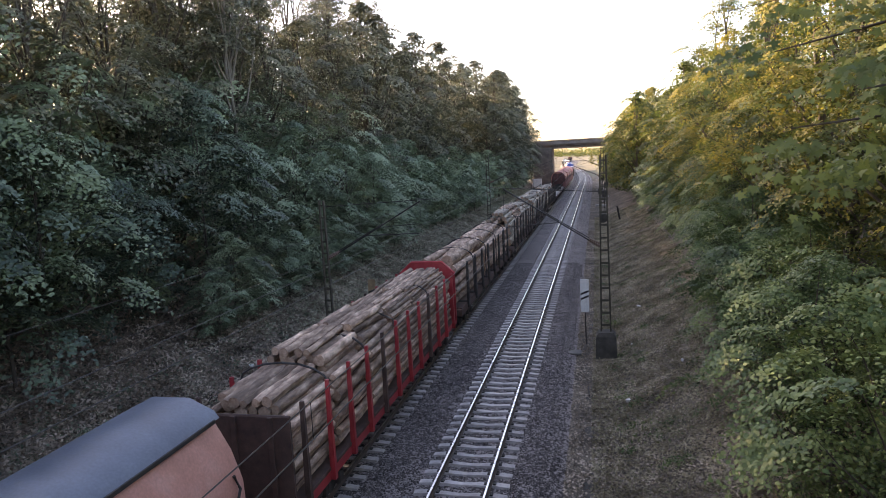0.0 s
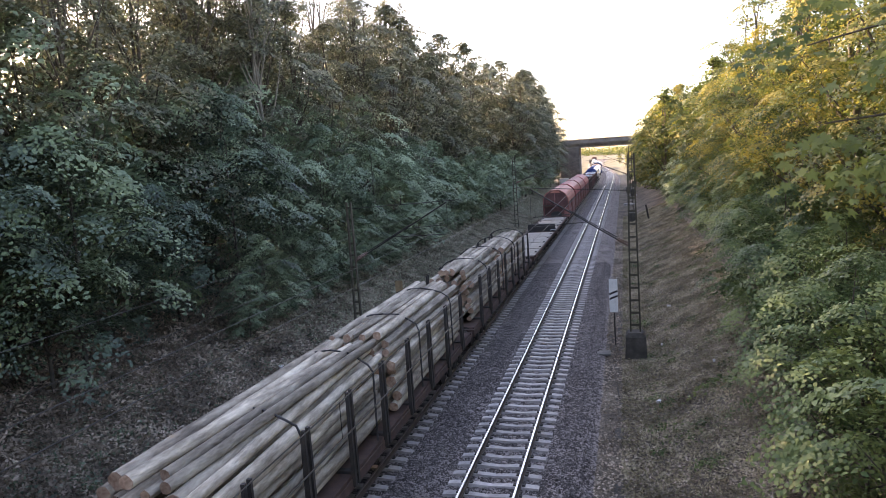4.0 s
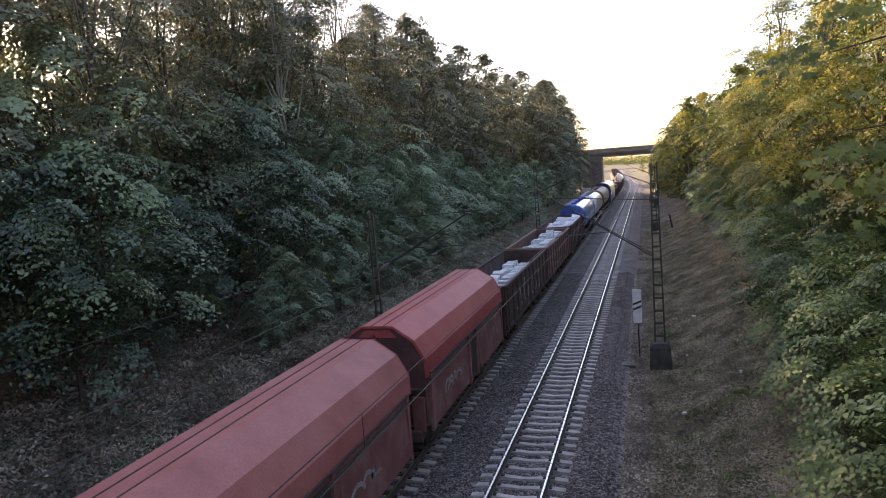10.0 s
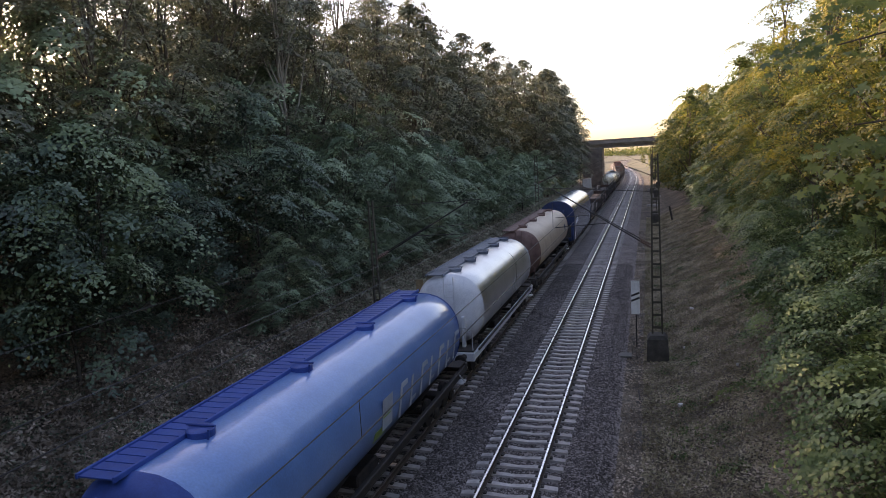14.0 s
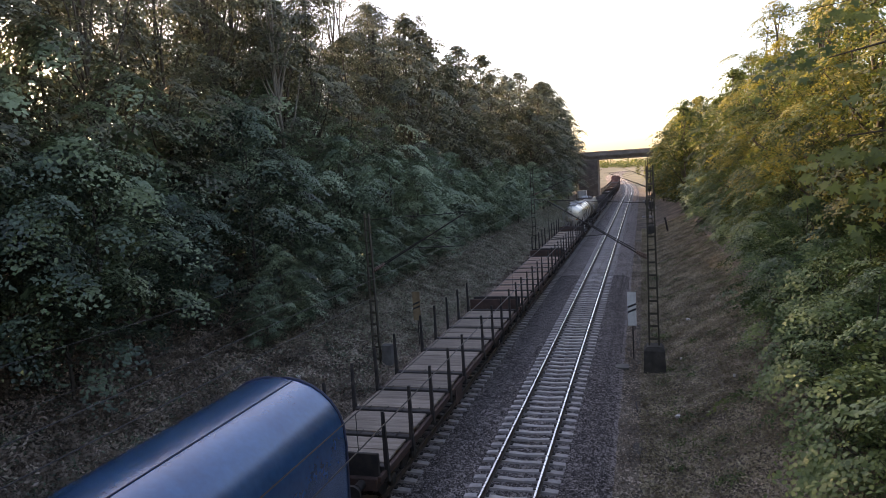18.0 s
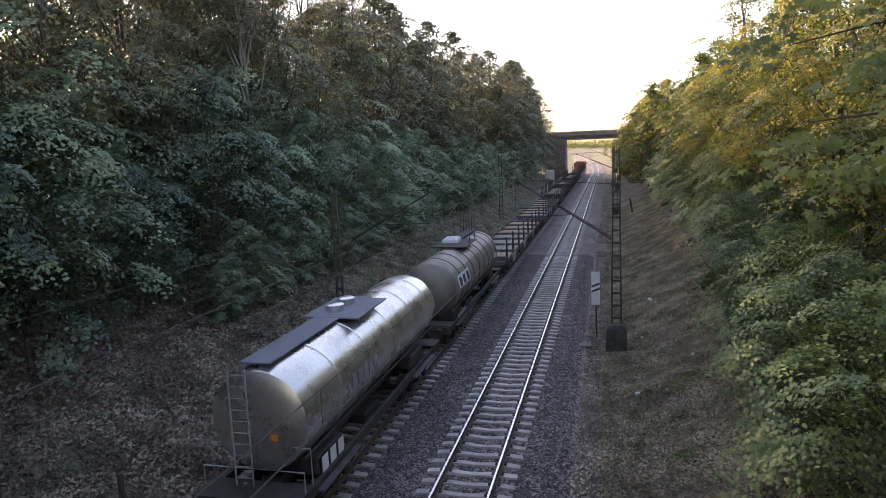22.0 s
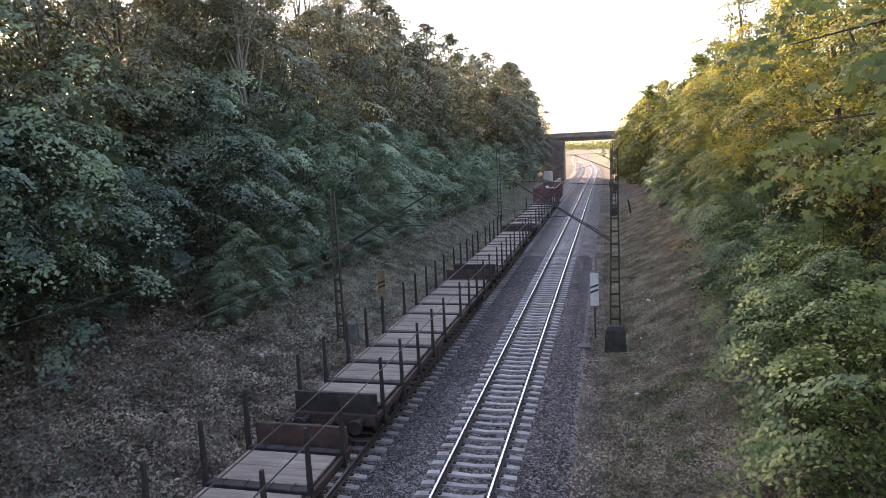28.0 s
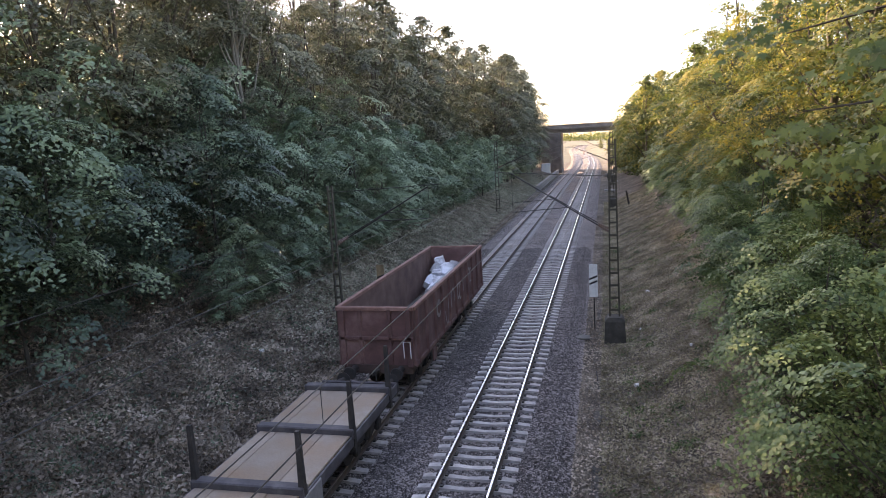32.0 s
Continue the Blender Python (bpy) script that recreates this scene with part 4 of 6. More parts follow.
def row(x0, jit, y0, y1, step, pick, lo, hi, drift=lambda y: 0.0, grow=260):
    y, i = y0, 0
    while y < y1:
        P.put(pick(i, y), x0 + prng.uniform(-jit, jit) + drift(y), y, prng.uniform(lo, hi))
        i += 1
        y += prng.uniform(0.85, 1.15) * step * (1 + max(0, y) / grow)


def far(y):
    return 1 if y > 62 else 0


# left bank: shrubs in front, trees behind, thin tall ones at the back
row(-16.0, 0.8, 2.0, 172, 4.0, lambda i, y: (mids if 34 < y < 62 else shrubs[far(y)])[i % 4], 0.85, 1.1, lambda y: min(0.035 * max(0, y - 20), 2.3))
row(-19.5, 1.0, 1.0, 58, 4.3, lambda i, y: trees[0][i % 4], 0.95, 1.08, lambda y: 0.01 * y)
row(-18.6, 1.0, 58, 80, 4.4, lambda i, y: trees[far(y)][(i * 3) % 4], 1.03, 1.12)
row(-18.6, 1.0, 80, 112, 4.6, lambda i, y: trees[1][(i * 3) % 4], 1.02, 1.12)
row(-18.5, 1.0, 112, 145, 5.0, lambda i, y: trees[1][(i * 3 + 1) % 4], 1.0, 1.12)
row(-18.0, 1.0, 145, 174, 5.0, lambda i, y: trees[1][(i * 3 + 2) % 4], 1.22, 1.36)
row(-13.4, 0.7, 112, 171, 5.0, lambda i, y: trees[1][(i + 2) % 4], 0.95, 1.1)
for x, y, s in ((-13.8, 160, 0.82), (-13.4, 171, 0.86)):
    P.put(trees[1][0], x, y, s)
row(-25.0, 1.5, 6.0, 92, 5.2, lambda i, y: thin[i % 3], 0.95, 1.1)
row(-26.5, 1.2, 40.0, 172, 5.4, lambda i, y: trees[1][(i + 2) % 4], 0.78, 0.9)
# hidden back row, added to keep the sun from leaking under the crowns
row(-31.0, 1.2, 8.0, 110, 5.0, lambda i, y: shrubs[1][(i + 1) % 4], 1.0, 1.25)
row(-19.2, 0.6, 2.0, 60, 3.8, lambda i, y: mids[i % 4], 1.05, 1.3)
row(-22.6, 0.6, 3.0, 46, 5.2, lambda i, y: trees[0][i % 4], 0.9, 1.02)
row(-22.3, 1.0, -2.0, 172, 4.4, lambda i, y: (shrubs[1] if far(y) else mids)[(i + 3) % 4], 0.95, 1.15)
P.put(fresh[0], -14.8, 18.6, 1.28)
# low bushes and creepers that hang down to the foot of the bank
row(-13.7, 0.4, 27, 64, 1.9, lambda i, y: mids[i % 4], 0.4, 0.52, lambda y: -0.01 * (y - 30))
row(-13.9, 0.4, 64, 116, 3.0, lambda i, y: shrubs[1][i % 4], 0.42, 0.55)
pale = make_tree("tree", 66, 21.0, 3.4, 13.5, 90, 30, 0.22, "leaf_tree", "tall tree with a pale bare trunk and forked limbs", GL, 0.5, 0.18, 10, 0.9, 400, 0.25)
pale.matrix_basis = pose(-17.0, 36.8, gz(-17.0, 36.8) - 0.2, 0, 0, 40)
for ob_ in pale.children:
    if ob_.name.startswith("trunk"):
        ob_.data.materials[0] = M["pale_bark"]
# the cutting goes on behind the near bridge: unseen trees, added to block low sky light
row(-17.5, 0.8, -46, 0, 6.5, lambda i, y: trees[1][i % 4], 0.85, 1.0)
row(-13.5, 0.8, -46, 0, 6.5, lambda i, y: shrubs[1][i % 4], 0.9, 1.1)
row(10.5, 0.8, -46, 4, 6.5, lambda i, y: golds[1][i % 3], 0.9, 1.1)
row(15.5, 0.8, -46, 6, 6.5, lambda i, y: golds[1][i % 3], 1.1, 1.3)
# right bank
row(8.7, 0.4, 12.0, 80, 2.4, lambda i, y: rshrubs[i % 3], 0.85, 1.1, lambda y: min(0.09 * max(0.0, y - 14), 2.6))
row(10.4, 0.5, 80, 172, 3.4, lambda i, y: shrubs[1][(i + 2) % 4], 0.6, 0.8)
row(14.8, 0.4, 13.0, 30, 3.4, lambda i, y: golds[0][(i + 2) % 3], 1.08, 1.22)
row(12.3, 0.5, 17.0, 38, 3.7, lambda i, y: golds[0][i % 3], 0.85, 0.96)
row(11.6, 0.6, 38.0, 110, 3.9, lambda i, y: golds[far(y)][i % 3], 0.93, 1.08, lambda y: 0.012 * y)
row(12.0, 0.6, 110, 174, 5.0, lambda i, y: golds[1][i % 3], 1.05, 1.22)
row(9.6, 0.5, 96, 171, 4.6, lambda i, y: golds[1][(i + 2) % 3], 0.95, 1.15)
row(7.6, 0.3, 138, 171, 3.6, lambda i, y: golds[1][(i + 1) % 3], 0.75, 0.92)
row(16.5, 1.0, 9.0, 70, 4.6, lambda i, y: golds[far(y)][(i + 1) % 3], 0.85, 1.0)
row(18.5, 1.2, 60.0, 176, 5.4, lambda i, y: golds[1][(i + 1) % 3], 0.85, 1.05)
for x, y, k in ((7, 236, 0), (13, 226, 1), (18, 250, 2), (10, 262, 0), (-20, 240, 1), (-27, 262, 2), (-24, 300, 0), (24, 290, 1), (16, 320, 2), (-40, 330, 0), (32, 340, 0), (-16, 214, 2)):
    P.put(golds[1][k], x, y, prng.uniform(0.6, 0.85))

# left row made taller than the real growth, to shade the ground beyond the bridge
row(-20.0, 1.5, 190, 330, 8, lambda i, y: golds[1][i % 3], 0.8, 1.0, lambda y: bend(y))
row(12.5, 2.0, 232, 420, 10, lambda i, y: golds[1][(i + 1) % 3], 0.5, 0.7, lambda y: bend(y))
row(-34.0, 3.0, 330, 470, 9, lambda i, y: golds[1][i % 3], 0.45, 0.65)
row(8.0, 2.0, 440, 520, 9, lambda i, y: golds[1][i % 3], 0.45, 0.6)

# distant woods on the skyline
wood = []
wr = np.random.default_rng(9)
cw, nw = [], []
for i in range(520):
    a = wr.uniform(-0.5, 0.5)
    d = wr.uniform(900, 1300)
    c0 = np.array([math.sin(a) * d, math.cos(a) * d, 1 + wr.uniform(0, 5)])
    g = wr.normal(size=(46, 3)) * np.array([12, 6, 2.6])
    cw.append(c0 + g)
    nw.append(np.array([0, -0.6, 1]) + wr.normal(size=(46, 3)) * 0.5)
tagged(new("far_woods", leaf_mesh("far_woods", "leaf_gold", np.concatenate(cw), np.concatenate(nw), 3.4, 2.6, wr)), "distant line of woods on the horizon", "woods", kind="stuff")


# maples on the near bank, with five-lobed leaves
def maple_leaf_mesh(name, cen, nor, size, rng):
    ang = np.radians([0, 17, 30, 52, 70, 84, 112, 140, 180, 220, 248, 276, 290, 308, 330, 343])
    rad = np.array([1.08, 0.66, 0.44, 1.0, 0.58, 0.4, 0.74, 0.44, 0.16, 0.44, 0.74, 0.4, 0.58, 1.0, 0.44, 0.66])
    k = len(ang)
    n = len(cen)
    up = nor / np.linalg.norm(nor, axis=1, keepdims=True)
    d = np.cross(up, rng.normal(size=(n, 3)))
    d[:, 2] -= 0.6
    d -= up * np.sum(d * up, axis=1, keepdims=True)
    d /= np.linalg.norm(d, axis=1, keepdims=True)
    s = np.cross(d, up)
    sz = (size * rng.uniform(0.6, 1.25, n))[:, None, None]
    dx = (np.cos(ang) * rad)[None, :, None]
    dy = (np.sin(ang) * rad)[None, :, None]
    v = cen[:, None, :] + sz * (dx * d[:, None, :] + dy * s[:, None, :]) - sz * 0.34 * (dy ** 2 + dx ** 2 * 0.6) * up[:, None, :]
    me = bpy.data.meshes.new(name)
    me.vertices.add(k * n)
    me.vertices.foreach_set("co", v.astype(np.float32).reshape(-1))
    me.loops.add(k * n)
    me.loops.foreach_set("vertex_index", np.arange(k * n, dtype=np.int32))
    me.polygons.add(n)
    me.polygons.foreach_set("loop_start", np.arange(0, k * n, k, dtype=np.int32))
    me.update(calc_edges=True)
    me.materials.append(M["leaf_maple"])
    return me


def make_maple(x, y, h, seed, lobes, clumps, per, size):
    rng = np.random.default_rng(seed)
    th = thing("maple_tree", "maple tree with broad lobed yellow-green leaves on the bank", "tree", GL)
    th.matrix_basis = pose(x, y, gz(x, y) - 0.1)
    wood = MB().tube(bent(rng, (0, 0, -0.6), (0.2, -0.2, h * 0.92), 7, 0.12), [0.2 * (1 - 0.75 * i / 6) for i in range(7)], 8)
    for c, rr in lobes:
        wood.tube(bent(rng, (0, 0, max(1.0, c[2] * 0.7)), c, 5, 0.12), [0.07, 0.055, 0.04, 0.025, 0.012], 6)
    part("trunk", wood, "bark", th, smooth=60)
    cen, nor = crown_cloud(rng, lobes, clumps, per, 0.42, 0.1)
    nor = nor * np.array([1, 1, 1.0]) + np.array([-0.35, -0.35, 0.1])
    part("crown", maple_leaf_mesh("crown", cen, nor, size, rng), None, th)
    return th


make_maple(12.0, 12.5, 12.0, 7,
           [((-1.0, 1.5, 8.6), (1.7, 1.8, 0.9)), ((-0.6, 0.3, 9.8), (1.9, 2.0, 1.0)), ((0.4, 1.6, 11.0), (2.0, 2.0, 1.1)), ((0.6, 1.0, 12.2), (1.7, 1.8, 1.0))], 190, 26, 0.062)
make_maple(12.4, 16.5, 12.5, 8,
           [((-1.0, -0.8, 8.8), (1.8, 1.9, 0.9)), ((-0.8, 0.6, 10.0), (2.0, 2.0, 1.0)), ((0.2, 0.3, 11.4), (2.2, 2.2, 1.2)), ((0.3, 0.6, 12.8), (1.8, 1.9, 1.0))], 190, 26, 0.062)


def maple_branch(base, twigs, size, seed):
    """A bough of a tree beside the bridge, its large leaves hanging in tiers."""
    rng = np.random.default_rng(seed)
    th = thing("maple_tree", "maple with long boughs of large lobed green leaves beside the bridge", "tree", GL)
    bx_, by_ = base
    th.matrix_basis = pose(bx_, by_, 0)
    g0 = gz(bx_, by_)
    wood = MB().tube(bent(rng, (0, 0, g0 - 0.6), (0.3, 0.1, 12.5), 7, 0.1), [0.17 * (1 - 0.7 * i / 6) for i in range(7)], 8)
    cen, nor = [], []
    for tx, ty, tz, n in twigs:
        tip = Vector((tx - bx_, ty - by_, tz))
        root = Vector((0.15, 0.05, tz + 0.5))
        wood.tube(bent(rng, root, tip, 5, 0.08), [0.05, 0.035, 0.025, 0.016, 0.006] if n > 10 else [0.02, 0.012, 0.008, 0.005, 0.003], 6)
        tiers = max(1, n // 20)
        for q in range(tiers):
            mid = np.array(root.lerp(tip, rng.uniform(0.6, 1.08))) + rng.normal(size=3) * (np.array([0.3, 0.3, 0.22]) if n > 10 else np.array([0.04, 0.04, 0.03]))
            tilt_ = rng.normal(size=3) * 0.15
            for k in range(n if tiers == 1 else 56):
                g = rng.normal(size=3) * (np.array([0.19, 0.19, 0.03]) if n > 10 else np.array([0.05, 0.05, 0.02]))
                g[2] -= 0.75 * (g[0] ** 2 + g[1] ** 2) + 0.3 * max(0.0, -g[0] - g[1])
                cen.append(mid + g)
                nor.append(np.array([-0.2 + g[0] * 0.8, -0.75 + g[1] * 0.8, 0.75]) + tilt_ + rng.normal(size=3) * 0.34)
    part("trunk", wood, "bark", th, smooth=60)
    part("crown", maple_leaf_mesh("crown", np.array(cen), np.array(nor), size, rng), None, th)


maple_branch((9.2, 5.2), [(5.45, 5.3, 9.95, 110), (5.4, 4.6, 9.25, 140), (5.2, 5.3, 9.05, 120), (5.75, 4.8, 10.2, 100), (5.3, 6.2, 9.7, 100), (6.3, 5.6, 10.4, 130), (6.2, 5.4, 9.0, 140)], 0.059, 21)
maple_branch((9.5, 7.6), [(4.95, 6.3, 10.08, 7), (7.3, 8.0, 10.8, 130), (7.0, 8.2, 9.4, 140), (7.4, 8.2, 12.0, 130)], 0.063, 22)

# litter and low weeds on the banks
def carpet(name, mat, xr, yr, n, length, width, seed, label, power=1.4, lift=0.09, wild=0.7, feather=0.0, tufts=0):
    rng = np.random.default_rng(seed)
    x = rng.uniform(xr[0], xr[1], n)
    y = yr[0] + (yr[1] - yr[0]) * rng.random(n) ** power + feather * rng.normal(size=n)
    if tufts:
        k = rng.integers(0, tufts, n)
        r = rng.uniform(0.1, 0.4, tufts)[k]
        x = rng.uniform(xr[0], xr[1], tufts)[k] + rng.normal(size=n) * r
        y = (yr[0] + (yr[1] - yr[0]) * rng.random(tufts) ** power)[k] + rng.normal(size=n) * r
    z = np.array([gz(a, b) for a, b in zip(x, y)]) + lift * rng.random(n)
    nn = np.array([0, 0, 1.0]) + rng.normal(size=(n, 3)) * wild
    me = leaf_mesh(name, mat, np.stack([x, y, z], 1), nn, length, width, rng, 0.0)
    return tagged(new(name, me), label, "undergrowth", kind="stuff")


carpet("leaf_litter", "leaf_ground", (-17, -7.2), (8, 95), 95000, 0.18, 0.08, 31, "pale dry litter and low creepers on the shaded bank", 1.5, 0.2, 0.95)
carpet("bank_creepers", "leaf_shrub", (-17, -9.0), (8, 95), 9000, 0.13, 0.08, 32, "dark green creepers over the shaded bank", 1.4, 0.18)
carpet("bank_grass", "bank_grass", (-15.0, -8.2), (34, 150), 56000, 0.24, 0.08, 35, "pale green grass on the bank", 1.3, 0.2, 0.7, 4.5)
carpet("right_weeds", "weed", (3.5, 9.5), (9, 95), 80000, 0.17, 0.04, 33, "low dry grass and weeds on the bank", 1.3, 0.1, 1.3)
carpet("weed_tufts", "leaf_right", (4.0, 8.4), (12, 64), 4500, 0.12, 0.055, 36, "dark green weed tufts on the bank", 1.3, 0.16, 0.9, 0.0, 110)
carpet("bank_tufts", "leaf_shrub", (-15.5, -8.0), (13, 64), 7000, 0.13, 0.065, 37, "dark green weed tufts on the shaded bank", 1.3, 0.18, 0.9, 0.0, 170)
carpet("right_litter", "leaf_ground", (2.75, 9.0), (9, 80), 44000, 0.13, 0.065, 34, "dry litter on the bank", 1.5, 0.02)

# ---- the goods train; wagons are built round their own middle, y along the track, z from the rail head ----
TRAIN = []                        # (thing, place of its middle in the train)
WG = "wagons of the goods train"


def wheelset_mesh():
    mb = MB().tube([(-1.0, 0, 0.46), (1.0, 0, 0.46)], 0.08, 8)
    for s in (-1, 1):
        mb.tube([(s * 0.68, 0, 0.46), (s * 0.715, 0, 0.46), (s * 0.72, 0, 0.46), (s * 0.81, 0, 0.46)], [0.49, 0.49, 0.46, 0.455], 20)
    return mb.mesh("wheelset", ["steel_dark"], 40)


WHEELS = wheelset_mesh()
BOGIE = MB().box(-0.98, 0, 0.6, 0.14, 2.5, 0.3, 0.05).box(0.98, 0, 0.6, 0.14, 2.5, 0.3, 0.05).box(0, 0, 0.72, 1.9, 0.5, 0.22, 0.03)
for s_ in (-1, 1):
    for q_ in (-0.9, 0.9):
        BOGIE.box(s_ * 1.06, q_, 0.47, 0.16, 0.34, 0.34, 0.05)
    BOGIE.tube([(s_ * 1.05, -0.1, 0.42), (s_ * 1.05, -0.1, 0.8)], 0.1, 8).tube([(s_ * 1.05, 0.1, 0.42), (s_ * 1.05, 0.1, 0.8)], 0.1, 8)
BOGIE = BOGIE.mesh("bogie", ["steel_dark"], 40)
BUFFER = MB().tube([(0, 0, 0), (0, 0.3, 0), (0, 0.32, 0), (0, 0.52, 0), (0, 0.54, 0), (0, 0.6, 0)], [0.12, 0.12, 0.08, 0.08, 0.24, 0.22], 14).mesh("buffer", ["steel_dark"], 40)


def wagon(label, L, mat="steel_dark", bogies=True, zf=1.15, depth=0.28, name="freight_wagon", category="wagon"):
    """The running gear and frame that all wagons share. L: length of the frame."""
    th = thing(name, label, category, WG)
    for s in (-1, 1):
        part("sole_bar", MB().box(s * 1.22, 0, zf - depth / 2, 0.12, L - 0.3, depth, 0.015), mat, th)
        part("headstock", MB().box(0, s * (L / 2 - 0.1), 1.04, 2.6, 0.2, 0.34, 0.02), mat, th)
        for q in (-0.875, 0.875):
            part("buffer", BUFFER, None, th, at=pose(q, s * L / 2, 1.06, 0, 0, 0 if s > 0 else 180))
        part("coupling", MB().box(0, s * (L / 2 + 0.2), 1.0, 0.12, 0.45, 0.16, 0.02).tube([(0, s * (L / 2 + 0.3), 0.98), (0.05, s * (L / 2 + 0.42), 0.55)], 0.03, 6), "steel_dark", th)
        part("brake_hose", MB().tube([(0.35, s * L / 2, 0.98), (0.38, s * (L / 2 + 0.2), 0.8), (0.3, s * (L / 2 + 0.35), 0.62)], 0.025, 6), "steel_dark", th, smooth=60)
        yb = s * (L / 2 - 2.5)
        if bogies:
            part("bogie", BOGIE, None, th, at=pose(0, yb, 0))
            for q in (-0.9, 0.9):
                part("wheelset", WHEELS, None, th, at=pose(0, yb + q, 0))
        else:
            part("wheelset", WHEELS, None, th, at=pose(0, s * (L / 2 - 2.0), 0))
    part("centre_sill", MB().box(0, 0, 0.92, 0.5, L - 0.5, 0.3, 0.02), "steel_dark", th)
    part("brake_gear", MB().box(0.2, 0.4, 0.62, 0.8, 1.4, 0.35, 0.05).tube([(-0.7, -1.6, 0.62), (-0.7, 0.2, 0.62)], 0.2, 10), "steel_dark", th)
    return th


def mark(th, x0, y0, z0, w, h, mat, side=1, name="lettering", label=""):
    """A flat painted bar on the side at x0; w along the wagon."""
    return part(name, MB().box(x0, y0, z0, 0.008, w, h, 0.002), mat, th, label)


def boards(th, L0, L1, w, z, step, mat, gap=0.012, tk=0.06, x0=0.0):
    n = max(1, int(round((L1 - L0) / step)))
    d = (L1 - L0) / n
    me = MB().box(0, 0, 0, w, d - gap, tk, 0.008).mesh("plank", [mat])
    for i in range(n):
        part("plank", me, None, th, at=pose(x0, L0 + d * (i + 0.5), z + random.uniform(-0.004, 0.004)))


def scrawl(th, x, y, z, w, h, mat, seed, side=1):
    """A loose painted sign on a side wall: a few broad looping strokes, without meaning."""
    rng = random.Random(seed)
    mb = MB()
    d = 0.004 if x > 0 else -0.004
    for k in range(3):
        cy, cz = y + w * (k / 2.0 - 0.5) * 0.7, z + rng.uniform(-0.1, 0.1) * h
        ry, rz = w * rng.uniform(0.16, 0.26), h * rng.uniform(0.36, 0.52)
        a0, turn = rng.uniform(0, 6.28), rng.uniform(2.6, 5.4)
        t_ = 0.05 * rng.uniform(0.8, 1.6)
        n = 10
        q = [a0 + turn * i / n for i in range(n + 1)]
        rim = [(cy + math.cos(a) * (ry + e), cz + math.sin(a) * (rz + e)) for e in (-t_, t_) for a in q]
        vs = [(x + o, py, pz) for o in (0, d) for py, pz in rim]
        m = n + 1
        mb.add(vs, [(2 * m + i, 2 * m + i + 1, 3 * m + i + 1, 3 * m + i) for i in range(n)] + [(i, i + 1, 2 * m + i + 1, 2 * m + i) for i in range(n)]
               + [(m + i, m + i + 1, 3 * m + i + 1, 3 * m + i) for i in range(n)])
    return part("paint_scrawl", mb, mat, th, "faded pale paint scrawl")


# covered hopper at the head: pink sides and a grey sliding roof
def covered_wagon(u):
    L = 12.6
    th = wagon("pink-red covered hopper wagon with a blue-grey roof", L)
    side = [(1.35, 1.1), (1.45, 2.2), (1.42, 3.1), (1.2, 3.75), (0.85, 4.36)]
    prof = [(-x, z) for x, z in side] + [(x, z) for x, z in reversed(side)]
    b = MB().rings([[(x * f, y, 1.1 + (z - 1.1) * f2) for x, z in prof] for y, f, f2 in ((-L / 2 + 0.4, 0.9, 0.94), (-L / 2 + 0.9, 1, 1), (L / 2 - 0.9, 1, 1), (L / 2 - 0.4, 0.9, 0.94))])
    part("body", b, "pink_paint", th, smooth=35)
    r = MB().prism([(-1.0, 4.28), (-0.9, 4.42), (-0.4, 4.66), (0.4, 4.66), (0.9, 4.42), (1.0, 4.28)], -L / 2 + 0.7, L / 2 - 0.55, seg=6)
    part("roof", r, "grey_roof", th, "blue-grey sheet roof", smooth=35)
    part("roof_edge", MB().box(0.98, 0, 4.27, 0.06, L - 1.4, 0.08), "steel_dark", th)
    part("handle", MB().tube([(1.43, L / 2 - 1.1, 2.7), (1.5, L / 2 - 1.0, 2.85), (1.45, L / 2 - 0.8, 3.0), (1.4, L / 2 - 0.9, 3.3)], 0.03, 6), "steel_dark", th, smooth=60)
    for q in (-3.5, 0, 3.5):
        part("hopper_chute", MB().rings([[(a * s, q + c * 1.2 * s, z) for a, c in ((-1.2, -1), (1.2, -1), (1.2, 1), (-1.2, 1))] for s, z in ((1, 1.2), (0.5, 0.45))]), "steel_dark", th)
    TRAIN.append((th, u))


# ---- timber ----
def log_mesh(name, L, r0, r1, mat, seed):
    rng = random.Random(seed)
    n = 10
    k = 7
    w = min(0.035, 0.14 * r0)
    pts = [Vector((rng.uniform(-1, 1) * w, -L / 2 + L * i / (k - 1), rng.uniform(-1, 1) * w)) for i in range(k)]
    mb = MB()
    vs = []
    ecc = [rng.uniform(0.88, 1.1) for _ in range(n)]
    for i, p in enumerate(pts):
        r = r0 + (r1 - r0) * i / (k - 1)
        for j in range(n):
            a = 2 * math.pi * j / n
            e = ecc[j] * rng.uniform(0.97, 1.03)
            vs.append((p.x + math.cos(a) * r * e, p.y, p.z + math.sin(a) * r * e))
    fs = [(i * n + j, i * n + (j + 1) % n, (i + 1) * n + (j + 1) % n, (i + 1) * n + j) for i in range(k - 1) for j in range(n)]
    mb.add(vs, fs, 0)
    mb.f += [tuple(range(n)), tuple((k - 1) * n + j for j in range(n))]
    mb.k += [1, 1]
    return mb.mesh(name, [mat, "log_end"], 50)


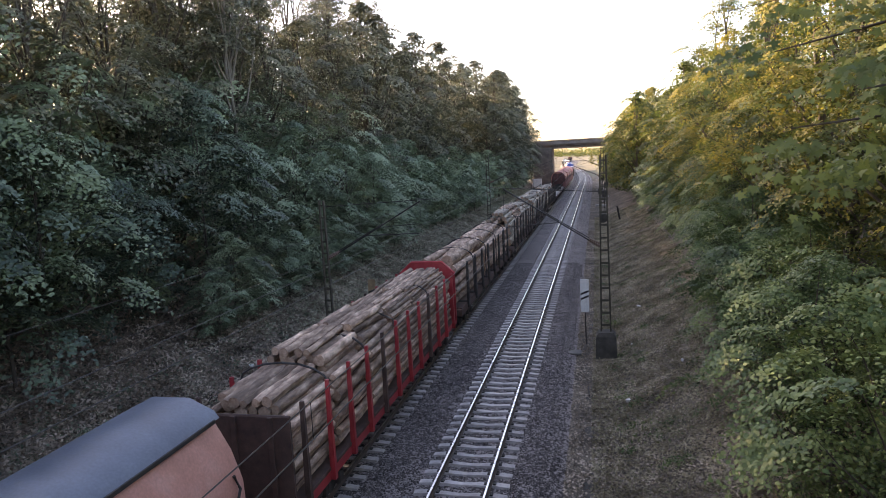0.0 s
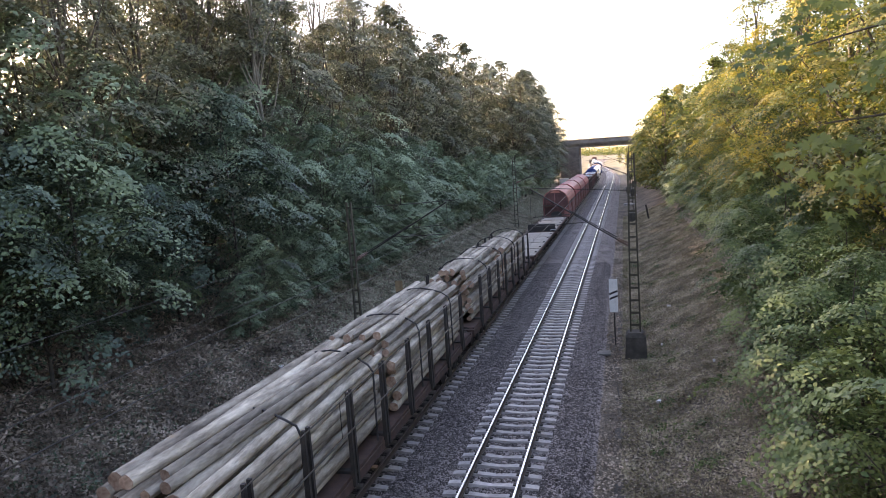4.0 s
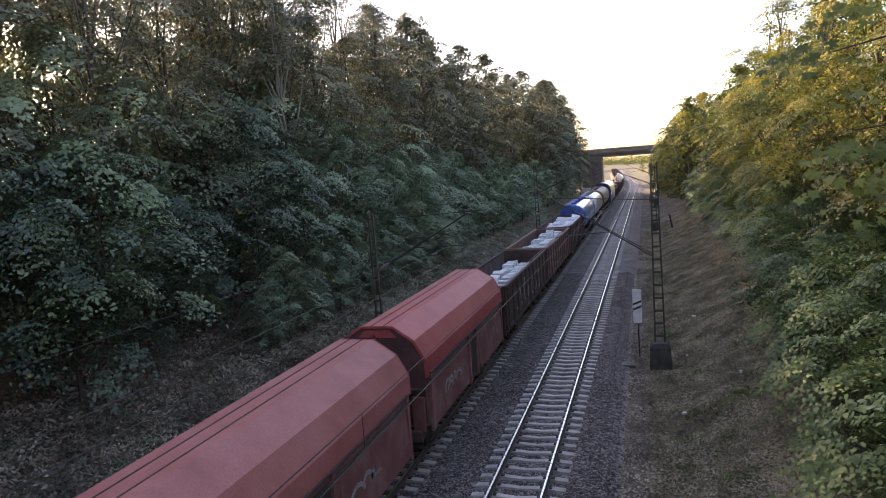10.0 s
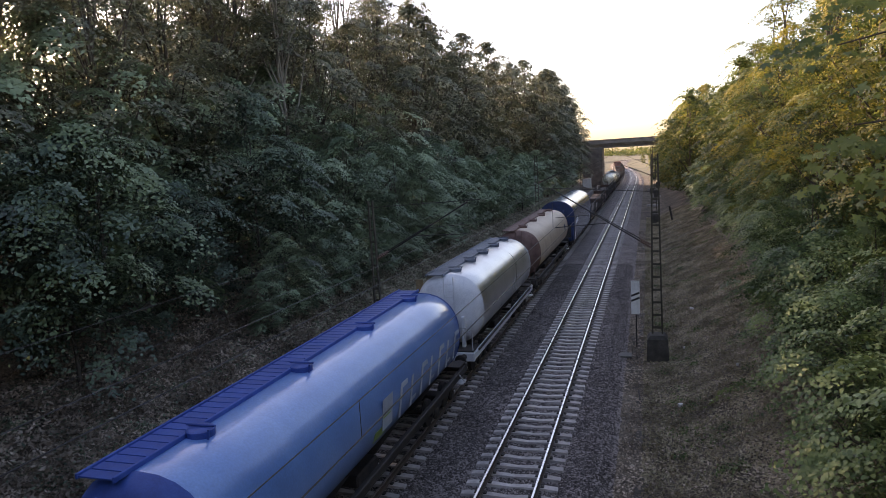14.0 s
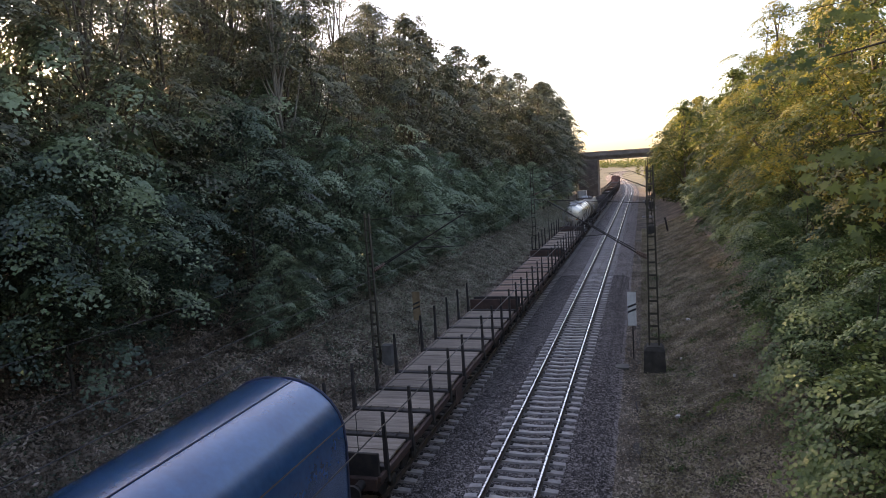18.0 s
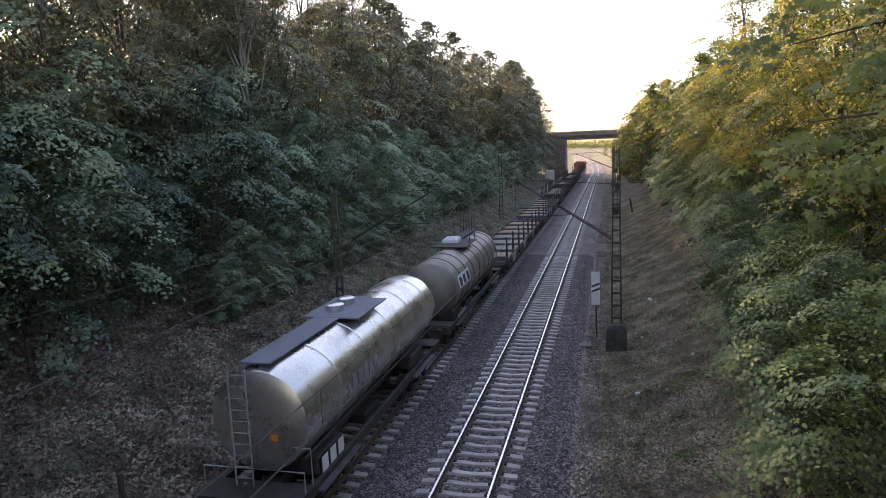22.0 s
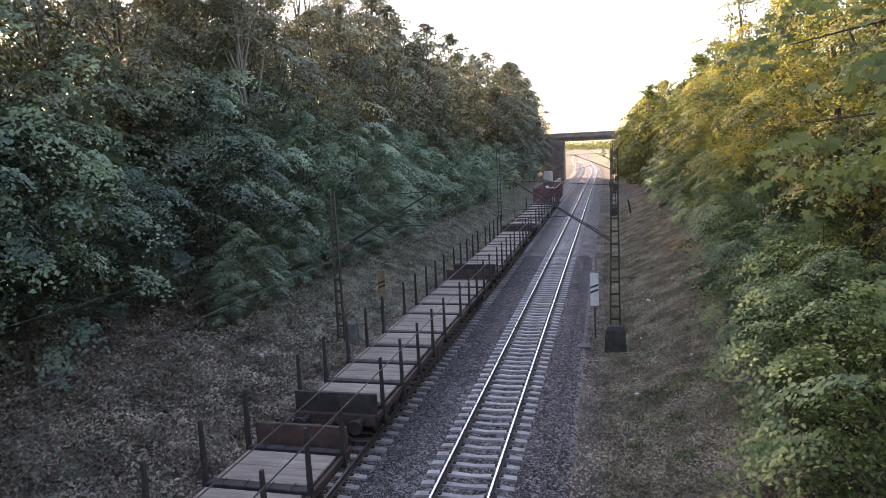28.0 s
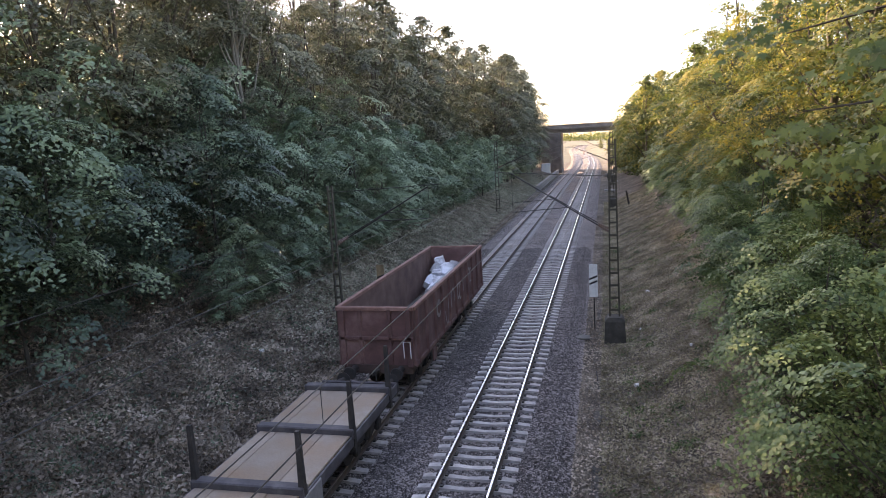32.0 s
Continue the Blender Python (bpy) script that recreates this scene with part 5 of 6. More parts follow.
def stack_logs(th, y0, y1, d, mat, seed, top, half=1.17, base=1.3, crown=0.35, core=False):
    """Round timber laid along the wagon between its stakes, heaped in the middle; rows sit in each other's hollows."""
    rng = random.Random(seed)
    L = y1 - y0
    kinds = [log_mesh("log", L * rng.uniform(0.93, 1.0), d / 2 * rng.uniform(0.7, 1.14), d / 2 * rng.uniform(0.6, 1.05), mat, seed * 10 + i) for i in range(7)]
    z = base + d / 2
    row = 0
    while z < top + crown:
        w = half if z < top else half * math.sqrt(max(0.05, 1 - ((z - top) / (crown + 0.15)) ** 2)) * 0.85
        n = max(1, int((2 * w - 0.02) / d))
        sh = 0.5 * (2 * w - n * d)
        for i in range(n):
            x = -w + sh + d * (i + 0.5) + (0.25 * d if row % 2 else -0.25 * d) * (0.6 if n > 1 else 0)
            x = max(-w + d / 2, min(w - d / 2, x))
            inside = core and 0 < i < n - 1 and z < top - 1.2 * d
            if inside and rng.random() < 0.55:
                continue
            me = rng.choice(kinds)
            part("log", me, None, th, at=pose(x + rng.uniform(-1, 1) * 0.03, (y0 + y1) / 2 + rng.uniform(-1, 1) * min(0.3, 0.05 * L), z + rng.uniform(-1, 1) * 0.09 * d,
                                              rng.uniform(-1, 1) * (0.7 if z < top - d else 1.8), rng.uniform(0, 360), rng.uniform(-1, 1) * (0.8 if abs(x) > 0.8 or z < top - d else 2.2) + (180 if rng.random() < 0.5 else 0)))
        z += d * 0.87
        row += 1


def strap(th, y, top, crown, half=1.22):
    pts = [(-half, y, 1.3), (-half, y, top)] + [(half * math.cos(a), y + random.uniform(-0.08, 0.08), top + 0.02 + (crown + 0.06) * math.sin(a)) for a in np.linspace(math.pi, 0, 9)] + [(half, y, 1.3)]
    part("strap", MB().tube(pts, 0.03, 5), "strap", th, smooth=60)


def timber_wagon(u, secs, seed, label_load):
    L = 20.2
    th = wagon("dark timber wagon with tall steel stakes", L, "steel_brown")
    part("floor", MB().box(0, 0, 1.2, 2.5, L - 0.5, 0.1, 0.01), "steel_brown", th)
    for i in range(8):
        y = (i - 3.5) * 2.36
        part("bolster", MB().box(0, y, 1.27, 2.66, 0.2, 0.1, 0.01), "steel_dark", th)
        for s in (-1, 1):
            for o in (-0.1, 0.1):
                part("stake", MB().rings([[(s * 1.3 + a * w, y + o + b * w * 0.9, z) for a, b in ((-1, -1), (1, -1), (1, 1), (-1, 1))] for w, z in ((0.06, 0.95), (0.055, 1.6), (0.04, 3.42))]), "steel_dark", th)
    TRAIN.append((th, u))
    ld = thing("log_stack", label_load, "logs", "timber loads")
    for k, (a, b, d, mat, top, crown) in enumerate(secs):
        stack_logs(ld, a, b, d, mat, seed + k, top, crown=crown)
    for y in (-6.5, -2.2, 2.2, 6.5):
        strap(ld, y + 0.5, 3.25, 0.55)
    TRAIN.append((ld, u))


def red_timber_wagon(u):
    L = 18.4
    th = wagon("red timber wagon with red stakes and high end walls", L, "red_paint")
    part("floor", MB().box(0, 0, 1.2, 2.6, L - 0.4, 0.1, 0.01), "steel_brown", th)
    for s in (-1, 1):
        w = MB().rings([[(x, y, z) for x, z in (((-1.36, 1.1), (1.36, 1.1), (1.36, 3.4), (0.75, 3.95), (-0.75, 3.95), (-1.36, 3.4)) if s > 0 else ((-1.36, 1.1), (1.36, 1.1), (1.36, 3.3), (1.3, 3.42), (-1.3, 3.42), (-1.36, 3.3)))] for y in (s * (L / 2 - 0.3), s * (L / 2 - 0.22))])
        e = part("end_wall", w, "red_paint" if s > 0 else "steel_brown", th, "upright steel end wall")
        for q in (-0.9, 0, 0.9):
            part("rib", MB().box(q, s * (L / 2 - 0.19), 2.3, 0.12, 0.08, 2.3, 0.01), "red_paint" if s > 0 else "steel_brown", e)
        part("top_rail", MB().tube([(-1.38, s * (L / 2 - 0.26), 3.4), (-0.75, s * (L / 2 - 0.26), 3.98), (0.75, s * (L / 2 - 0.26), 3.98), (1.38, s * (L / 2 - 0.26), 3.4)] if s > 0 else [(-1.36, s * (L / 2 - 0.26), 3.43), (1.36, s * (L / 2 - 0.26), 3.43)], 0.06 if s > 0 else 0.045, 6), "red_paint" if s > 0 else "steel_brown", e)
    for i in range(12):
        y = (i - 5.5) * 1.5
        for s in (-1, 1):
            part("stake", MB().rings([[(s * 1.34 + a * w, y + b * w, z) for a, b in ((-1, -1), (1, -1), (1, 1), (-1, 1))] for w, z in ((0.075, 0.9), (0.06, 2.0), (0.045, 3.55))]), "red_paint" if i % 4 else "steel_brown", th)
    TRAIN.append((th, u))
    ld = thing("log_stack", "heap of short brown logs strapped down in the red wagon", "logs", "timber loads")
    for k, (a, b, d, top, crown) in enumerate(((-8.6, -5.9, 0.25, 3.2, 0.5), (-5.8, -3.1, 0.29, 3.3, 0.7), (-3.0, -0.3, 0.26, 3.25, 0.75), (0.1, 2.8, 0.16, 3.3, 0.6), (2.9, 5.6, 0.15, 3.35, 0.55), (5.7, 8.5, 0.15, 3.3, 0.5))):
        stack_logs(ld, a, b, d, "log_bark", 301 + k, top, 1.22, crown=crown, core=True)
    for y in (-6.5, -3.6, -0.6, 4.2):
        strap(ld, y, 3.35, 0.45, 1.25)
    TRAIN.append((ld, u))


# ---- flat wagons with plank floors ----
def plank_flat(u, L, front_board):
    th = wagon("grey flat wagon with a worn plank floor", L, "steel_brown")
    boards(th, -L / 2 + 0.15, L / 2 - 0.15, 2.62, 1.24, 0.3, "plank_grey", 0.005)
    for s in (-1, 1):
        part("edge_rail", MB().box(s * 1.36, 0, 1.2, 0.1, L - 0.1, 0.16, 0.01), "steel_brown", th)
        for i in range(5):
            y = (i - 2) * (L / 5.2)
            part("latch", MB().box(s * 1.2, y, 1.31, 0.16, 0.22, 0.09, 0.02), "steel_dark", th)
            part("ring", MB().tube([(s * 1.42, y - 0.1, 1.1), (s * 1.46, y, 0.95), (s * 1.42, y + 0.1, 1.1)], 0.02, 6), "steel_dark", th)
    for y in (-L / 4, 0, L / 4):
        part("joint_strip", MB().box(0, y, 1.275, 2.6, 0.05, 0.016, 0.003), "steel_dark", th)
    if front_board:
        part("end_flap", MB().box(0, -L / 2 + 0.05, 1.55, 2.7, 0.08, 0.8, 0.02), "sign_black", th, "black folded steel end flap")
        part("grab_rail", MB().tube([(0.9, -L / 2 - 0.2, 1.2), (0.95, -L / 2 - 0.3, 1.42), (1.3, -L / 2 - 0.3, 1.42), (1.35, -L / 2 - 0.1, 1.2)], 0.025, 6), "mark_white", th)
    part("lever", MB().tube([(0.2, 0.5, 1.27), (0.2, 0.45, 1.7)], 0.012, 5), "steel_dark", th)
    TRAIN.append((th, u))


def stake_flat(u, seed, deck="plank_brown", far_stakes=True):
    """Timber wagon run empty: separate wooden deck pads, stakes on both sides."""
    rng = random.Random(seed)
    L = 20.6
    th = wagon("empty brown flat wagon with wooden deck pads and thin steel stakes", L, "steel_brown")
    for s in (-1, 1):
        part("edge_rail", MB().box(s * 1.34, 0, 1.14, 0.1, L - 0.2, 0.18, 0.01), "steel_brown", th)
        part("inner_rail", MB().box(s * 0.5, 0, 1.12, 0.12, L - 0.6, 0.14, 0.01), "steel_dark", th)
        e = part("end_sill", MB().box(0, s * (L / 2 - 0.2), 1.44, 2.66, 0.1, 0.78, 0.02), "steel_dark" if s < 0 else "steel_brown", th, "dark steel end board")
    ys = [-9.7, -7.7, -5.65, -3.6, -1.6, 1.6, 3.6, 5.65, 7.7, 9.7]
    for y in ys:
        part("bolster", MB().box(0, y, 1.24, 2.66, 0.22, 0.2, 0.02), "steel_dark", th)
        for s in ((-1, 1) if far_stakes else (1,)):
            lean = rng.uniform(-0.03, 0.03)
            part("stake", MB().rings([[(s * 1.37 + a * w, y + lean * (z - 1) + b * w, z) for a, b in ((-1, -1), (1, -1), (1, 1), (-1, 1))] for w, z in ((0.07, 0.9), (0.055, 1.5), (0.038, 2.84))]), "steel_dark", th)
    edges = [-10.0] + ys + [10.0]
    for a, b in zip(edges, edges[1:]):
        if b - a < 0.8:
            continue
        n = 2 if b - a < 2.6 else 4
        d = (b - a - 0.44) / n
        me = MB().box(0, 0, 0, 2.5, d - 0.015, 0.07, 0.01).mesh("plank", [deck])
        for i in range(n):
            part("plank", me, None, th, at=pose(rng.uniform(-0.02, 0.02), a + 0.22 + d * (i + 0.5), 1.28 + rng.uniform(-0.01, 0.012), 0, 0, rng.uniform(-0.3, 0.3)))
        for q in (-0.85, -0.25, 0.35, 0.9):
            part("chain", MB().tube([(q, b - 0.2, 1.36), (q + rng.uniform(-0.06, 0.06), b + 0.18, 1.36)], 0.014, 5), "steel_dark", th)
    part("hand_wheel", MB().tube([(1.45, 5.0 + 0.25 * math.cos(a), 0.95 + 0.25 * math.sin(a)) for a in np.linspace(0, 6.28, 13)], 0.02, 6), "steel_dark", th, smooth=60)
    part("side_plate", MB().box(1.4, -2.6, 0.85, 0.03, 0.9, 0.6), "steel_brown", th)
    TRAIN.append((th, u))


def tan_flat(u, seed, L=24.0):
    """Flat wagon with tan plate floor between raised cross beams, a stake at each beam."""
    rng = random.Random(seed)
    th = wagon("empty flat wagon with tan floor plates and raised dark cross beams", L, "steel_dark")
    n = 8
    ys = [(i - 3.5) * 3.08 for i in range(n)]
    for s in (-1, 1):
        part("edge_rail", MB().box(s * 1.37, 0, 1.2, 0.06, L - 1.0, 0.3, 0.015), "sill_blue", th)
        for j in range(3):
            part("cross_member", MB().box(0, s * (L / 2 - 0.25 - 0.42 * j), 1.2, 2.6, 0.12, 0.18, 0.01), "sill_blue", th)
    for i, y in enumerate(ys):
        part("cross_beam", MB().box(0, y, 1.4, 2.86, 0.3, 0.3, 0.03), "sill_blue", th)
        for s in (-1, 1):
            if s < 0 and rng.random() < 0.85:
                continue
            part("stake", MB().rings([[(s * 1.36 + a * w, y + b * w, z) for a, b in ((-1, -1), (1, -1), (1, 1), (-1, 1))] for w, z in ((0.08, 0.85), (0.07, 1.6), (0.05, 2.86))]), "steel_dark", th)
    for a, b in zip(ys, ys[1:]):
        sheet = "deck_rust" if rng.random() < 0.4 else "deck_tan"
        for q, w in ((-1.065, 0.52), (-0.12, 1.36), (0.95, 0.77)):
            part("floor_plate", MB().box(q, (a + b) / 2, 1.36, w - 0.012, b - a - 0.3, 0.06, 0.008), sheet, th)
    for y in (-7.8, -1.6, 4.7):
        part("side_panel", MB().box(1.42, y, 1.02, 0.05, 1.5, 0.62, 0.02), "panel_pale", th, "pale grey side panel")
    TRAIN.append((th, u))


# ---- self-discharging hoppers with rounded roofs ----
def hopper(u, seed, paint="hopper_red"):
    rng = random.Random(seed)
    L = 11.5
    th = wagon("red-brown hopper wagon with a rounded sheet roof and faded side panels", L, "steel_brown", bogies=False)
    half_ = [(1.52, 2.85), (1.5, 3.4), (1.18, 3.98), (0.52, 4.42)]
    arch = [(-x, z) for x, z in half_] + [(x, z) for x, z in reversed(half_)]
    thin_ = [(x * 0.97, z - 0.05) for x, z in reversed(arch)]
    part("roof", MB().prism(arch + thin_, -L / 2 + 0.25, L / 2 - 0.25, seg=8), paint, th, "faded red sheet roof folded into flat facets")
    for q, z in ((0.2, 4.42), (-0.2, 4.42)):
        part("roof_seam", MB().box(q, 0, z, 0.035, L - 0.5, 0.035, 0.01), "steel_brown", th)
    for y in (-L / 2 + 0.27, L / 2 - 0.27):
        part("roof_band", MB().tube([(x * 1.005, y, z + 0.005) for x, z in arch], 0.02, 5), paint, th, smooth=60)
    body = [(-1.46, 3.02), (-1.5, 2.4), (-1.4, 1.2), (1.4, 1.2), (1.5, 2.4), (1.46, 3.02)]
    part("body", MB().prism(body, -L / 2 + 0.55, L / 2 - 0.55), "hopper_side", th, "faded red-brown side panels")
    for s in (-1, 1):
        # end wall, sheet and ladder take the side colour with shade painted in
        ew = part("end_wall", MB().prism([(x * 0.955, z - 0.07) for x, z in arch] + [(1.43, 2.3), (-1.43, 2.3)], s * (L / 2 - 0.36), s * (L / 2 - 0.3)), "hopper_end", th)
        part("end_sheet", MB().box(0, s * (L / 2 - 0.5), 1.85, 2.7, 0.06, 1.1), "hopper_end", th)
        # no opening is cut: a black plate gives the dark of the recess
        part("end_recess", MB().prism([(-0.7, 1.2), (-0.62, 1.6), (-0.3, 1.82), (0.3, 1.82), (0.62, 1.6), (0.7, 1.2)], s * (L / 2 - 0.47), s * (L / 2 - 0.44)), "sign_black", th, "black arched plate painting the shade of a recess in the end")
        part("end_rail", MB().tube([(-1.45, s * (L / 2 - 0.3), 2.45), (1.45, s * (L / 2 - 0.3), 2.45)], 0.05, 6), "steel_brown", th)
        part("end_post", MB().box(-0.1, s * (L / 2 - 0.28), 3.35, 0.09, 0.08, 1.7), "hopper_side", th)
        part("end_platform", MB().box(-0.55, s * (L / 2 - 0.16), 2.62, 1.7, 0.34, 0.05, 0.01), "steel_dark", th, "dark step plate across the end")
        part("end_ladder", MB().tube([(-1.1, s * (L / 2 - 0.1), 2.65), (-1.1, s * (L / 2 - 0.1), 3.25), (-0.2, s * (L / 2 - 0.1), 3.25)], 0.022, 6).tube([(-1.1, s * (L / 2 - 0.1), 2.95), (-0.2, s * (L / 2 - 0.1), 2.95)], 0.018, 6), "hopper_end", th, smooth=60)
        part("brow_panel", MB().prism([(-0.62, 4.08), (-0.4, 4.3), (0.4, 4.3), (0.62, 4.08)], s * (L / 2 - 0.31), s * (L / 2 - 0.24)), paint, th)
        part("end_plate", MB().box(1.2, s * (L / 2 - 0.2), 1.7, 0.4, 0.1, 1.1, 0.02), "hopper_side", th)
        for z in (2.72, 2.92):
            part("side_rail", MB().tube([(s * 1.56, -L / 2 + 0.5, z), (s * 1.56, L / 2 - 0.5, z)], 0.03, 6), "steel_dark", th)
        for y in (-L / 2 + 0.6, -0.55, 0.55, L / 2 - 0.6):
            part("side_post", MB().box(s * 1.5, y, 2.0, 0.12, 0.16, 1.9, 0.01), "hopper_side", th)
        part("doorway", MB().box(s * 1.485, 0, 1.9, 0.06, 0.85, 1.6), "steel_dark", th)
        for y in (-3.0, 3.0):
            part("side_flap", MB().box(s * 1.5, y, 1.85, 0.06, 4.3, 1.35, 0.02, m=Euler((0, radians(-3 * s), 0)).to_matrix().to_4x4()), "hopper_side", th)
            for q in range(2):
                scrawl(th, s * 1.53, y + rng.uniform(-1.2, 1.2), 1.75 + rng.uniform(-0.2, 0.2), rng.uniform(0.9, 1.7), rng.uniform(0.4, 0.8), "graffiti", seed * 7 + q + int(y * 3))
    TRAIN.append((th, u))


# ---- open wagons ----
BALES = []
for q in range(5):
    rr = random.Random(70 + q)
    sx_, sy_, sz_ = rr.uniform(0.42, 0.5), rr.uniform(0.42, 0.62), rr.uniform(0.42, 0.52)
    mb = MB()
    n_ = 4
    grid = {}
    for a in range(n_):
        for b in range(n_):
            for c_ in range(n_):
                if 0 in (a, b, c_) or n_ - 1 in (a, b, c_):
                    p = Vector((a / (n_ - 1) - 0.5, b / (n_ - 1) - 0.5, c_ / (n_ - 1) - 0.5))
                    grid[a, b, c_] = len(mb.v)
                    mb.v.append((p.x * sx_ * 2 * rr.uniform(0.92, 1.02) / 1.0, p.y * sy_ * 2 * 0.55 * rr.uniform(0.93, 1.03), p.z * sz_ * rr.uniform(0.9, 1.05)))
    for f_ in (0, n_ - 1):
        for a in range(n_ - 1):
            for b in range(n_ - 1):
                mb.f.append((grid[f_, a, b], grid[f_, a + 1, b], grid[f_, a + 1, b + 1], grid[f_, a, b + 1]))
                mb.f.append((grid[a, f_, b], grid[a + 1, f_, b], grid[a + 1, f_, b + 1], grid[a, f_, b + 1]))
                mb.f.append((grid[a, b, f_], grid[a + 1, b, f_], grid[a + 1, b + 1, f_], grid[a, b + 1, f_]))
    mb.k = [0] * len(mb.f)
    BALES.append(mb.mesh("bale", ["bale"]))


SLABS = []
for q in range(5):
    rr = random.Random(90 + q)
    mb = MB()
    n1, n2, n3 = 2, 1, 2
    sx_, sy_, sz_ = rr.uniform(0.6, 0.68), rr.uniform(0.21, 0.245), rr.uniform(0.46, 0.56)
    grid = {}
    for a in range(n1 + 1):
        for b in range(n2 + 1):
            for c_ in range(n3 + 1):
                if a in (0, n1) or b in (0, n2) or c_ in (0, n3):
                    grid[a, b, c_] = len(mb.v)
                    mb.v.append(((a / n1 - 0.5) * sx_ + rr.uniform(-1, 1) * 0.018, (b / n2 - 0.5) * sy_ + rr.uniform(-1, 1) * 0.018, (c_ / n3 - 0.5) * sz_ + rr.uniform(-1, 1) * 0.018))
    for f_ in (0, 1):
        for a in range(n1):
            for b in range(n2):
                mb.f.append((grid[a, b, f_ * n3], grid[a + 1, b, f_ * n3], grid[a + 1, b + 1, f_ * n3], grid[a, b + 1, f_ * n3]))
            for c_ in range(n3):
                mb.f.append((grid[a, f_ * n2, c_], grid[a + 1, f_ * n2, c_], grid[a + 1, f_ * n2, c_ + 1], grid[a, f_ * n2, c_ + 1]))
        for b in range(n2):
            for c_ in range(n3):
                mb.f.append((grid[f_ * n1, b, c_], grid[f_ * n1, b + 1, c_], grid[f_ * n1, b + 1, c_ + 1], grid[f_ * n1, b, c_ + 1]))
    mb.k = [0] * len(mb.f)
    SLABS.append(mb.mesh("bale", ["bale"]))


